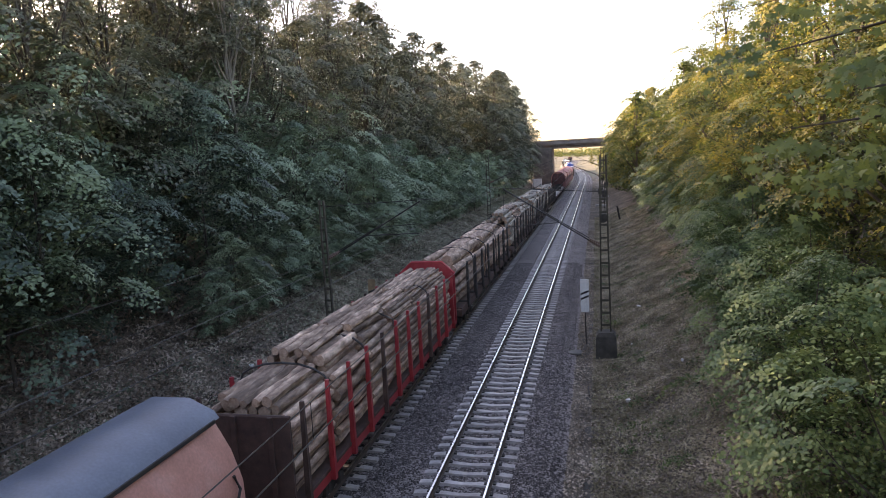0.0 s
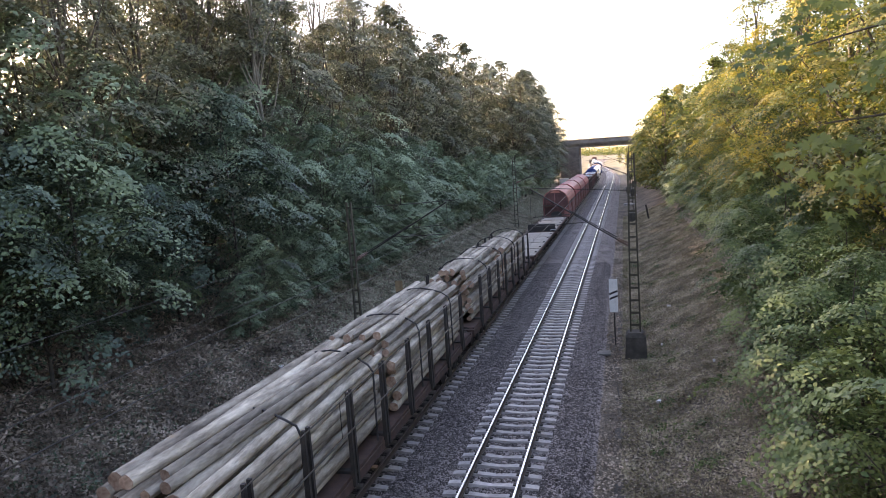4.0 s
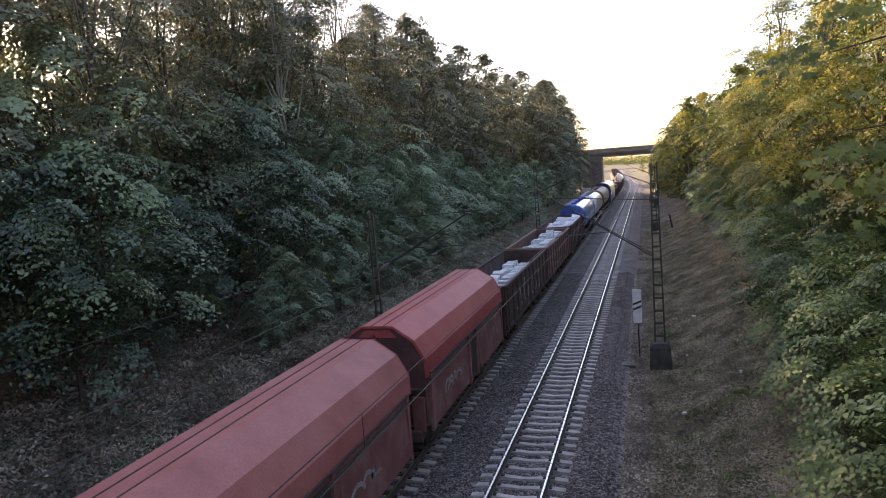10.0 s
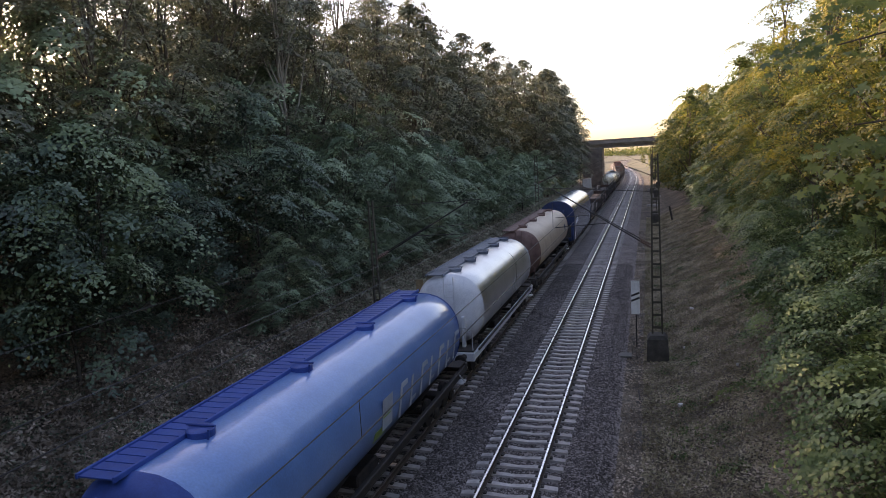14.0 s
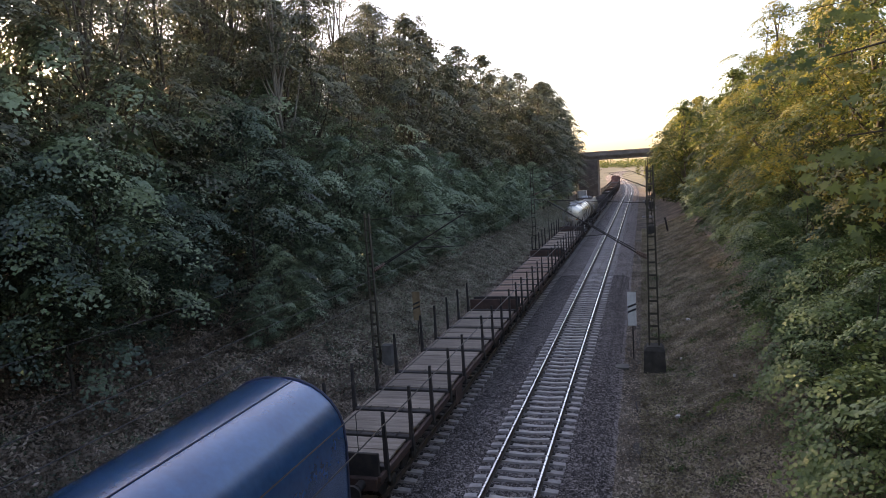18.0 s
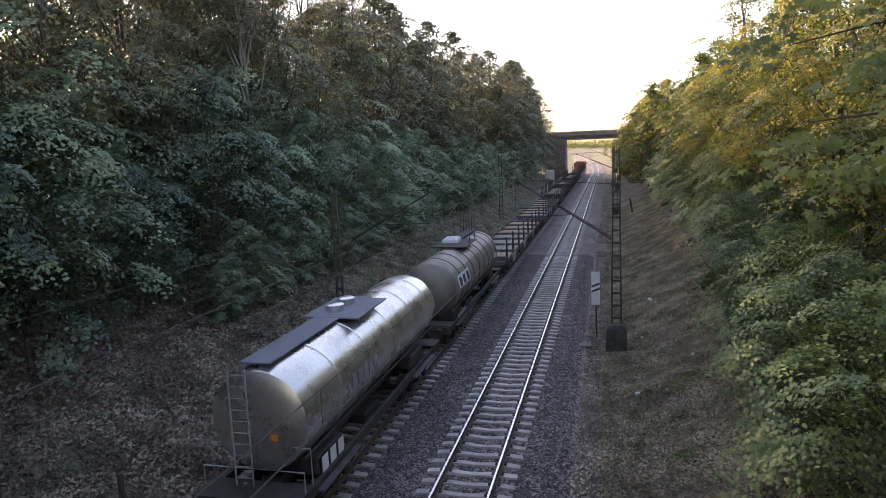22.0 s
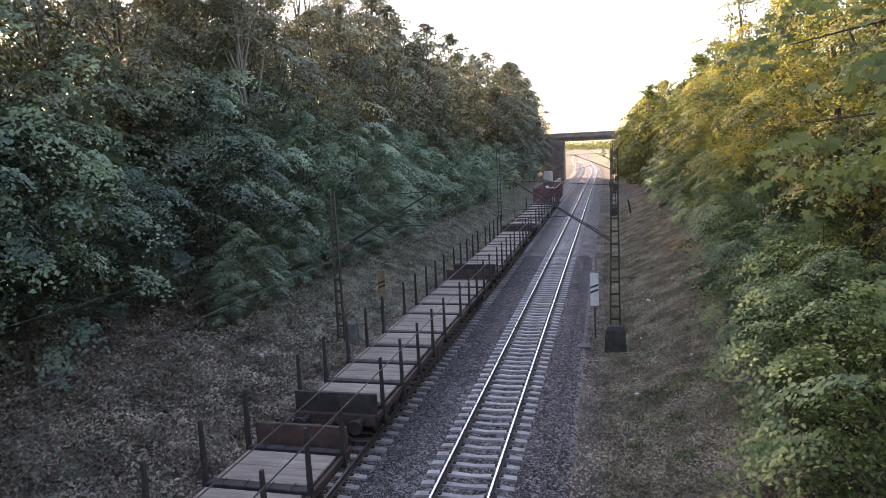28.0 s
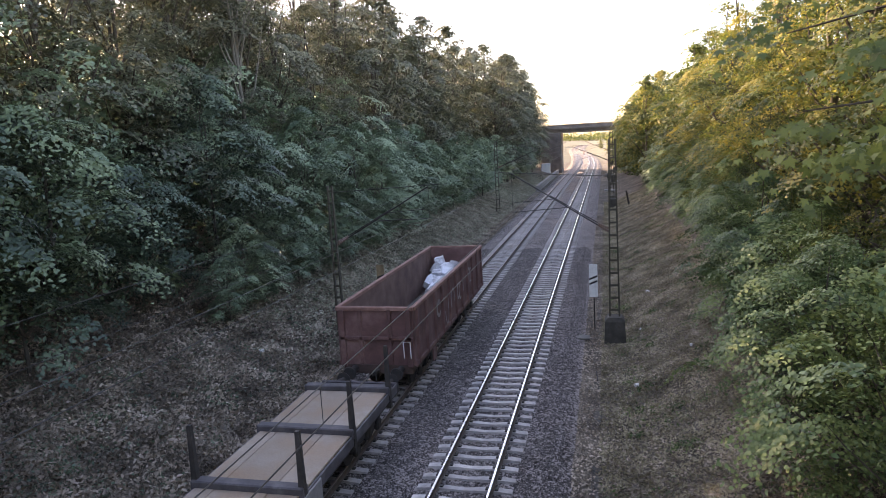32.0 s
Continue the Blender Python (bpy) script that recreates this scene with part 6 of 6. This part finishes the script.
def gondola(u, seed, paint, load):
    rng = random.Random(seed)
    L = 13.4
    th = wagon("rusty red-brown high-sided open wagon with ribbed walls" if paint == "gondola" else "dull red high-sided open wagon with ribbed walls", L, "steel_brown")
    part("floor", MB().box(0, 0, 1.22, 2.7, L - 0.2, 0.1, 0.01), "gondola_in", th)
    H = 3.28
    for s in (-1, 1):
        w = part("side_wall", MB().box(s * 1.4, 0, (H + 1.2) / 2, 0.07, L, H - 1.2, 0.01), paint, th)
        part("lining", MB().box(s * 1.362, 0, (H + 1.2) / 2, 0.004, L - 0.15, H - 1.25, 0.001), "gondola_in" if paint == "gondola" else "rust_in", w)
        part("top_rim", MB().box(s * 1.42, 0, H, 0.16, L, 0.14, 0.02), paint if paint == "gondola" else "rim_rust", w)
        part("waist_rail", MB().box(s * 1.45, 0, 1.25, 0.08, L, 0.16, 0.01), paint, w)
        for i in range(11):
            y = (i - 5) * (L / 10.6)
            part("rib", MB().rings([[(s * (1.43 + d), y + b, z) for b, d in ((-0.11, 0), (-0.06, 0.09), (0.06, 0.09), (0.11, 0))] for z in (1.2, H - 0.05)]), paint, w)
        for i in range(1, 5):
            scrawl(w, s * 1.438, (i - 2.5) * (L / 10.6) * 1.7 + rng.uniform(-0.2, 0.2), rng.uniform(1.9, 2.5), rng.uniform(1.2, 1.9), rng.uniform(0.8, 1.3), "graffiti", seed * 11 + i)
        e = part("end_wall", MB().box(0, s * (L / 2 - 0.04), (H + 1.2) / 2, 2.74, 0.07, H - 1.2, 0.01), paint, th)
        part("end_rim", MB().box(0, s * (L / 2), H, 2.9, 0.14, 0.14, 0.02), paint if paint == "gondola" else "rim_rust", e)
        part("end_rail", MB().box(0, s * (L / 2 + 0.04), 2.2, 2.8, 0.1, 0.14, 0.02), paint, e)
        for q in (-0.55, 0.55):
            part("end_rib", MB().box(q, s * (L / 2 + 0.04), 2.25, 0.14, 0.1, 2.0, 0.02), paint, e)
        for q in (-1.25, 1.25):
            part("corner_post", MB().box(q, s * (L / 2 + 0.03), 2.2, 0.2, 0.12, 2.1, 0.02), paint, e)
        part("step", MB().tube([(1.3, s * (L / 2 + 0.1), 1.5), (1.3, s * (L / 2 + 0.14), 2.1), (1.05, s * (L / 2 + 0.14), 2.1), (1.05, s * (L / 2 + 0.1), 1.5)], 0.02, 6), "mark_white" if paint != "gondola" else "steel_brown", e)
        part("tarp_hook", MB().box(s * 1.46, -4.2, 0.85, 0.06, 0.5, 0.5, 0.02), paint, th)
    TRAIN.append((th, u))
    ld = thing("bale_load", {"rows": "rows of pressed silver metal bales in the open wagon", "heap": "tilted heap of pressed silver metal bales", "few": "loose heap of silver scrap at the wagon end"}[load], "metal bales", "metal loads")
    bw = 0.5
    if load == "rows":
        top = 2.92 if seed % 2 == 0 else 2.75
        end = L / 2 - (0.7 if seed % 2 == 0 else 3.3)
        for layer in range(3):
            for r_, cut in ((-0.1, 0.0), (0.72, 1.1)):
                y = -L / 2 + 0.7 + (0.6 if seed % 2 == 0 else 0)
                while y < end:
                    gap = layer == 2 and math.sin(1.35 * (y + cut) + seed) > 0.93
                    if not gap:
                        part("bale", rng.choice(SLABS), None, ld, at=pose(r_ + rng.uniform(-0.03, 0.03), y, top - 0.52 * (2 - layer) + 0.16 * math.sin(3.1 * int((y + cut + 9) / 2.1) + 5 * r_) + rng.uniform(-0.02, 0.02), rng.uniform(-2, 2), rng.uniform(-2, 2), rng.uniform(-3, 3) + rng.choice((0, 180))))
                    y += 0.255
    elif load == "heap":
        for layer in range(4):
            for r_ in (-0.42, 0.18, 0.76):
                y = -L / 2 + 0.6 + layer * 0.12
                while y < L / 2 - 0.5 - (0.9 if layer == 3 else 0):
                    if layer > 1:
                        hgt = 0.2 * math.sin(y * 1.1 + r_ * 2) - 0.12
                        part("bale", rng.choice(BALES), None, ld, at=pose(r_ + rng.uniform(-0.04, 0.04), y, 1.5 + layer * 0.49 + hgt + rng.uniform(-0.09, 0.09), 32 + rng.uniform(-12, 12), rng.uniform(-10, 10), rng.uniform(-16, 16)))
                    y += 0.58
    else:
        for q in range(46):
            y = L / 2 - 0.6 - abs(rng.gauss(0, 1.7))
            x = rng.uniform(-0.75, 0.75)
            z = 1.55 + rng.random() * max(0.1, 1.1 - 0.3 * (L / 2 - y))
            part("bale", rng.choice(BALES), None, ld, at=pose(x, y, z, rng.uniform(0, 90), rng.uniform(0, 90), rng.uniform(0, 90)))
        for x, y in ((0.75, -L / 2 + 1.2), (0.45, -L / 2 + 1.0), (0.75, -L / 2 + 1.8), (0.2, -L / 2 + 1.4)):
            part("bale", BALES[0], None, ld, at=pose(x, y, 1.95, 20, 10, 30))
            part("bale", BALES[1], None, ld, at=pose(x, y, 1.5, 0, 10, 30))
    TRAIN.append((ld, u))


# ---- tanks and silos ----
def shell(L, w, z0, z1, n=28, dome=0.5, power=2.3, belly=0.0):
    """Rings of a lying rounded vessel with domed ends."""
    cz, hz = (z0 + z1) / 2, (z1 - z0) / 2
    rows = []
    steps = [(-L / 2, 0.55), (-L / 2 + dome * 0.18, 0.78), (-L / 2 + dome * 0.5, 0.92), (-L / 2 + dome, 1.0)]
    mid = [(-L / 2 + dome + (L - 2 * dome) * k / 8, 1.0) for k in range(1, 8)]
    for y, f in steps + mid + [(-a, b) for a, b in reversed(steps)]:
        ring = []
        for j in range(n):
            a = 2 * math.pi * j / n
            ca, sa = math.cos(a), math.sin(a)
            x = math.copysign(abs(ca) ** (2 / power), ca) * w / 2 * f
            z = math.copysign(abs(sa) ** (2 / power), sa) * hz * f
            ring.append((x, y, cz + z))
        rows.append(ring)
    return rows


def hand_rail(th, pts, r=0.02, mat="steel_dark", name="railing"):
    return part(name, MB().tube(pts, r, 6), mat, th, smooth=60)


def ladder(th, x, y, z0, z1, w, mat):
    mb = MB()
    for s in (-1, 1):
        mb.tube([(x + s * w / 2, y, z0), (x + s * w / 2, y, z1)], 0.022, 6)
    for i in range(int((z1 - z0) / 0.28)):
        z = z0 + 0.2 + i * 0.28
        mb.tube([(x - w / 2, y, z), (x + w / 2, y, z)], 0.014, 5)
    return part("ladder", mb, mat, th)


def silo(u, L, body, end, top, label, marks, cw=0.75, hatches=4):
    th = wagon(label, L, "steel_dark" if body != "silver" else "white_paint")
    Lb = L - 1.7
    part("vessel", MB().rings(shell(Lb, 2.92, 1.25, 4.2, dome=0.55)), body, th, smooth=60)
    for s in (-1, 1):
        part("end_cap", MB().rings([[(x * 1.004, y * 1.0005 + s * 0.012, z) for x, y, z in r] for r in (shell(Lb, 2.94, 1.24, 4.22, dome=0.55)[:4] if s < 0 else shell(Lb, 2.94, 1.24, 4.22, dome=0.55)[-4:])]), end, th, smooth=60)
        part("platform", MB().box(0, s * (L / 2 - 0.5), 1.25, 2.5, 0.8, 0.06, 0.01), "steel_dark", th)
        part("end_support", MB().box(-0.7, s * (L / 2 - 0.75), 1.9, 0.12, 0.3, 1.3, 0.02).box(0.7, s * (L / 2 - 0.75), 1.9, 0.12, 0.3, 1.3, 0.02), end, th)
    ladder(th, 0.25, -L / 2 + 0.45, 1.25, 4.25, 0.4, end)
    hand_rail(th, [(-0.2, -L / 2 + 0.15, 1.25), (-0.2, -L / 2 + 0.15, 2.2), (0.95, -L / 2 + 0.15, 2.2), (1.2, -L / 2 + 0.2, 2.0), (1.2, -L / 2 + 0.2, 1.25)], 0.025, end)
    part("valve_box", MB().box(0.0, -L / 2 + 0.6, 2.6, 0.5, 0.25, 0.7, 0.03), end, th)
    # walkway with bars
    for s in (-1, 1):
        part("walkway_rail", MB().box(s * cw / 2 - 0.52, 0, 4.23, 0.05, Lb - 0.3, 0.1, 0.01), top, th)
    nb_ = int((Lb - 0.4) / 0.28)
    me = MB().box(0, 0, 0, cw, 0.25, 0.03, 0.005).mesh("tread", [top])
    for i in range(nb_):
        part("tread", me, None, th, at=pose(-0.52, -Lb / 2 + 0.3 + i * (Lb - 0.6) / (nb_ - 1), 4.22))
    for i in range(hatches):
        y = -Lb / 2 + Lb * (i + 0.55) / hatches
        h_ = part("hatch", MB().tube([(0.05, y, 4.12), (0.05, y, 4.3), (0.05, y, 4.34)], [0.27, 0.27, 0.21], 14), top, th, smooth=40)
        part("hatch_clamp", MB().tube([(-0.25, y, 4.37), (0.38, y, 4.37)], 0.025, 6).tube([(0.35, y - 0.2, 4.2), (0.4, y - 0.22, 4.4)], 0.025, 6), top, h_)
    for q in range(4):
        y = (q - 1.5) * Lb / 4.4
        part("outlet_cone", MB().rings([[(math.cos(a) * r_, y + math.sin(a) * r_, z) for a in np.linspace(0, 2 * math.pi, 12, endpoint=False)] for r_, z in ((1.1, 1.6), (0.25, 0.5))]), "steel_dark", th, smooth=40)
    part("running_pipe", MB().tube([(1.3, -L / 2 + 0.8, 1.15), (1.3, L / 2 - 0.8, 1.15)], 0.05, 8), "steel_dark", th, smooth=60)
    part("side_step", MB().box(1.3, L / 2 - 1.0, 0.75, 0.3, 0.5, 0.05).tube([(1.3, L / 2 - 1.2, 1.1), (1.45, L / 2 - 0.9, 0.7)], 0.025, 6), "mark_white", th)
    for (y, z, w, h, mat) in marks:
        a = math.asin(max(-1, min(1, (z - 2.72) / 1.5)))
        x = 1.475 * abs(math.cos(a)) ** 0.87
        part("lettering", MB().box(x, y, z, 0.012, w, h, 0.003, m=Euler((0, -a * 0.85, 0)).to_matrix().to_4x4()), mat, th, "plain painted bar of the lettering")
    TRAIN.append((th, u))


def tarp_wagon(u, L=18.3):
    th = wagon("dark blue sliding-cover wagon with a glossy rounded roof", L, "navy")
    prof = [(1.5, 0.95), (1.56, 2.2), (1.58, 3.1), (1.54, 3.54), (1.44, 3.82), (1.28, 4.06), (1.08, 4.25), (0.84, 4.4), (0.58, 4.5), (0.3, 4.555), (0.0, 4.575)]
    full = prof + [(-x, z) for x, z in reversed(prof[:-1])]
    part("cover", MB().prism(full, -L / 2 + 0.25, L / 2 - 0.25, seg=20), "tarp_blue", th, "glossy dark blue cover", smooth=30)
    part("ridge_line", MB().box(0.42, 0, 4.535, 0.03, L - 0.6, 0.03, 0.005), "mark_dark", th, "thin dark seam along the roof")
    for s in (-1, 1):
        e = part("end_wall", MB().prism([(x * 0.992, z * 0.998) for x, z in full], s * (L / 2 - 0.26), s * (L / 2 - 0.14)), "navy", th, "blue end wall with upright posts", smooth=30)
        for q in (-0.6, 0.6):
            part("post", MB().box(q, s * (L / 2 - 0.08), 2.45, 0.14, 0.12, 2.6, 0.02), "navy", e)
        part("end_panel", MB().box(0, s * (L / 2 - 0.125), 1.75, 2.5, 0.03, 1.3, 0.01), "steel_dark", e, "dark lower end panel")
        part("cross_rail", MB().box(0, s * (L / 2 - 0.04), 2.55, 3.0, 0.1, 0.1, 0.02), "navy", e)
        part("rim", MB().tube([(x * 1.004, s * (L / 2 - 0.2), z * 1.002) for x, z in full], 0.03, 6), "mark_dark", e, smooth=60)
        for q in (-1.42, 1.42):
            part("corner_post", MB().box(q, s * (L / 2 - 0.1), 1.8, 0.1, 0.2, 1.6, 0.02), "navy", e)
    y0 = -7.3
    t_ = MB().add([(1.59, y0 - 0.3, 2.35), (1.59, y0 + 0.3, 2.35), (1.59, y0, 2.8), (1.605, y0 - 0.3, 2.35), (1.605, y0 + 0.3, 2.35), (1.605, y0, 2.8)], [(0, 1, 2), (3, 4, 5), (0, 1, 4, 3), (1, 2, 5, 4), (2, 0, 3, 5)])
    part("emblem", t_, "mark_white", th, "plain white triangular mark")
    for k in range(3):
        mark(th, 1.588, y0 + 0.6 + k * 0.45, 2.58, 0.28, 0.42, "mark_white", label="plain white bar of the lettering")
    mark(th, 1.54, -L / 2 + 1.1, 1.3, 0.35, 0.7, "mark_white", label="plain white bar of the lettering")
    for k in range(3):
        mark(th, 1.55, L / 2 - 1.5 + 0.15 * k, 1.55, 0.1, 0.5, "mark_white", label="plain white bar of the lettering")
    part("hand_wheel", MB().tube([(1.5, -1.0 + 0.25 * math.cos(a), 0.75 + 0.25 * math.sin(a)) for a in np.linspace(0, 6.28, 13)], 0.02, 6), "steel_dark", th, smooth=60)
    TRAIN.append((th, u))


def tank(u, L, y0, y1, r, zc, body, label, rings_, plate, marks, steel):
    th = wagon(label, L, "steel_dark")
    rows = []
    n = 30
    dm = 0.32 if steel else 1.2
    prof = [(y0 - 0.0, 0.35), (y0 + 0.05 * dm, 0.62), (y0 + 0.16 * dm, 0.83), (y0 + 0.34 * dm, 0.96), (y0 + 0.55, 1.0)]
    prof += [(y0 + 0.55 + (y1 - y0 - 1.1) * k / 8, 1.0) for k in range(1, 8)]
    prof += [(y1 - 0.55, 1.0), (y1 - 0.34 * dm, 0.96), (y1 - 0.16 * dm, 0.83), (y1 - 0.05 * dm, 0.62), (y1, 0.35)]
    for y, f in prof:
        rows.append([(math.cos(2 * math.pi * j / n) * r * f, y, zc + math.sin(2 * math.pi * j / n) * r * f) for j in range(n)])
    part("barrel", MB().rings(rows), body, th, smooth=60)
    for y in rings_:
        part("band", MB().rings([[(math.cos(2 * math.pi * j / n) * (r + e), y + o, zc + math.sin(2 * math.pi * j / n) * (r + e)) for j in range(n)] for o, e in ((-0.06, 0.002), (-0.05, 0.025), (0.05, 0.025), (0.06, 0.002))], caps=False), body if steel else "dull_tank", th, smooth=40)
    p0, p1, pw, px_ = plate
    part("walkway", MB().box(px_, (p0 + p1) / 2, zc + r + 0.07, pw, p1 - p0, 0.05, 0.01), "grey_roof" if steel else "steel_dark", th, "grey walkway plate")
    for yb in (-L / 2 + 2.5, L / 2 - 2.5):
        part("saddle", MB().box(0, yb, 1.3, 2.2, 1.6, 0.5, 0.05), "steel_dark", th)
    for s in (-1, 1):
        part("end_plate", MB().box(0, s * (L / 2 - 0.5), 1.22, 2.7, 0.9, 0.06, 0.01), "steel_dark", th)
        part("side_plate", MB().box(1.2, s * (L / 2 - 2.5), 0.95, 0.5, 2.6, 0.08, 0.02), "sill_blue" if steel else "steel_dark", th)
    for (y, z, w, h, mat) in marks:
        a = math.asin(max(-1, min(1, (z - zc) / r)))
        x = (r + 0.008) * math.cos(a)
        k_ = 0.012 if mat == "mark_dark" else 0.0
        part("lettering", MB().box(x + k_, y, z, 0.012, w, h, 0.003, m=Euler((0, -a, 0)).to_matrix().to_4x4()), mat, th, "plain painted panel of the lettering")
    part("running_pipe", MB().tube([(1.22, -L / 2 + 0.8, zc - 0.75), (1.22, L / 2 - 0.8, zc - 0.75)], 0.035, 6), "steel_dark", th, smooth=60)
    TRAIN.append((th, u))
    return th


covered_wagon(5.1)
red_timber_wagon(21.9)
timber_wagon(42.6, [(-9.7, -1.0, 0.57, "log_bark", 3.2, 0.65), (-0.6, 9.3, 0.57, "log_bark", 3.2, 0.6)], 410, "stack of thick brown logs between the wagon stakes")
timber_wagon(63.9, [(-9.3, -4.8, 0.36, "log_pale", 3.3, 0.75), (-4.5, 0.0, 0.36, "log_bark", 3.3, 0.7), (0.3, 4.8, 0.34, "log_pale", 3.3, 0.7), (5.0, 9.3, 0.36, "log_pale", 3.3, 0.6)], 420, "high stack of grey-brown logs between the wagon stakes")
timber_wagon(85.1, [(-9.3, -0.4, 0.3, "log_pale", 3.3, 0.7), (0.2, 9.2, 0.32, "log_pale", 3.3, 0.65)], 430, "high stack of long pale logs between the wagon stakes")
timber_wagon(105.7, [(-9.3, -0.6, 0.36, "log_pale", 3.2, 0.6), (0.0, 8.6, 0.42, "log_pale", 3.2, 0.5)], 440, "stack of long pale logs strapped between the wagon stakes")
plank_flat(124.5, 15.0, False)
plank_flat(139.8, 13.6, True)
for k, c_ in enumerate((153.55, 166.05, 178.5, 190.95)):
    hopper(c_, 500 + k, ("hopper_salmon", "hopper_red", "hopper_pale", "hopper_red")[k])
gondola(204.5, 601, "gondola", "rows")
gondola(218.7, 602, "gondola_red", "rows")
gondola(232.9, 603, "gondola", "heap")
silo(249.3, 17.0, "pale_blue", "deep_blue", "deep_blue", "blue silo wagon with a deep blue walkway and hatches on top",
     [(1.0 + k * 0.9, 2.45, 0.16, 0.95, "mark_faded") for k in range(7)] + [(1.35 + k * 1.8, 2.85, 0.5, 0.14, "mark_faded") for k in range(4)] + [(2.2 + k * 1.8, 2.1, 0.5, 0.14, "mark_faded") for k in range(3)] + [(0.0, 2.55, 0.7, 0.85, "mark_faded"), (-0.35, 2.1, 0.8, 0.3, "mark_green"), (-0.05, 2.35, 0.5, 0.3, "mark_green")])
silo(266.1, 14.4, "silver", "white_paint", "grey_roof", "silver silo wagon with a pale end platform and ladder",
     [(0.5 + k * 0.5, 2.4, 0.12, 0.8, "mark_white") for k in range(5)], hatches=5)
silo(283.6, 18.0, "beige", "brown_top", "brown_top", "beige silo wagon with a brown walkway and hatches on top", [(5.5, 2.9, 0.5, 0.5, "mark_dark")])
tarp_wagon(304.6, 18.4)
for k, c_ in enumerate((326.0, 347.0, 368.2)):
    stake_flat(c_, 700 + k, "plank_red" if k == 1 else "plank_brown", k != 1)
t1 = tank(386.4, 13.0, -5.6, 6.4, 1.3, 2.72, "tank_steel", "polished steel tank wagon with a ladder and end platform", (-3.4, -1.2, 1.0, 3.2, 5.2), (-5.3, 1.8, 0.8, -0.12),
          [(-2.6 + 0.42 * k, 2.75, 0.3, 0.42, "panel_pale") for k in range(5)], True)
part("hatch_plate", MB().box(0.0, 0.2, 4.1, 1.8, 2.6, 0.05, 0.01), "grey_roof", t1, "grey hatch platform")
for y in (-0.2, 0.7):
    part("hatch", MB().tube([(-0.2, y, 4.1), (-0.2, y, 4.3), (-0.2, y, 4.34)], [0.28, 0.28, 0.2], 14), "silver", t1, smooth=40)
ladder(t1, -0.3, -5.85, 1.25, 4.1, 0.45, "panel_pale")
part("placard", MB().box(0.45, -5.66, 2.4, 0.2, 0.03, 0.14), "orange_plate", t1, "small orange placard")
hand_rail(t1, [(-1.3, -5.95, 1.25), (-1.3, -5.95, 1.75), (1.3, -5.95, 1.75), (1.3, -5.95, 1.25)], 0.02, "panel_pale")
hand_rail(t1, [(-1.3, -5.55, 1.25), (-1.3, -5.55, 2.15), (1.3, -5.55, 2.15), (1.3, -5.55, 1.25)], 0.018, "panel_pale")
for k in range(3):
    part("warning_panel", MB().box(1.2, -4.6 + 0.5 * k, 1.35, 0.02, 0.35, 0.4), "mark_white", t1, "white warning panel")
t2 = tank(401.9, 14.2, -5.9, 6.4, 1.32, 2.45, "grey_tank", "dirty grey tank wagon with ring bands and a roof walkway", (-4.2, -2.8, -1.4, 0.1, 1.5, 2.8, 4.1, 5.4), (-1.2, 1.9, 1.9, -0.06),
          [(-3.7, 2.75, 2.45, 0.62, "mark_white"), (-4.5, 2.73, 0.4, 0.44, "mark_dark"), (-3.7, 2.73, 0.45, 0.44, "mark_dark"), (-2.9, 2.73, 0.45, 0.44, "mark_dark"), (5.0, 2.4, 0.7, 0.3, "mark_white")], False)
part("walkway", MB().box(-0.3, 4.1, 3.86, 0.6, 4.3, 0.05, 0.01), "steel_dark", t2)
part("hatch_dome", MB().rings([[(x * f - 0.3, 0.7 + y * f, z) for x, y in ((-0.42, -0.6), (0.42, -0.6), (0.42, 0.6), (-0.42, 0.6))] for f, z in ((1.0, 3.85), (0.95, 4.02), (0.7, 4.12))]), "white_paint", t2, "white hatch cover")
hand_rail(t2, [(0.75, 0.4, 3.85), (0.75, 0.4, 4.2), (0.75, 1.8, 4.2), (0.75, 1.8, 3.85)], 0.02)
for y in (4.4, 5.2, 6.0):
    hand_rail(t2, [(-0.6, y, 3.86), (-0.6, y, 4.7), (-0.1, y, 4.7), (-0.1, y, 3.86)], 0.018)
for k in range(4):
    part("label_panel", MB().box(1.26, -5.0 + 0.45 * k, 1.15, 0.02, 0.35, 0.3 + 0.1 * (k % 2)), "graffiti", t2, "pale lettering panel")
for k, c_ in enumerate((422.25, 448.1)):
    tan_flat(c_, 800 + k)
for k, c_ in enumerate((473.1, 495.7, 517.8)):
    stake_flat(c_, 710 + k)
tan_flat(542.5, 802)
gondola(562.9, 604, "gondola_red", "few")


# ---- what moves: the whole train, from the far bend towards the camera ----
def on_line(u, t):
    y = u - V * t
    return pose(-S + bend(y), y, 0, 0, 0, heading(y))


def motions():
    for ob, u in TRAIN:
        ts = [0.0]
        t = 0.0
        while u - V * t > 180 and t < 31:
            t += 1.0
            ts.append(t)
        if ts[-1] < 32:
            ts += [x for x in (ts[-1] + 0.5, 32.0) if x <= 32]
        walk(ob, [(t, on_line(u, t)) for t in sorted(set(ts))])


motions()
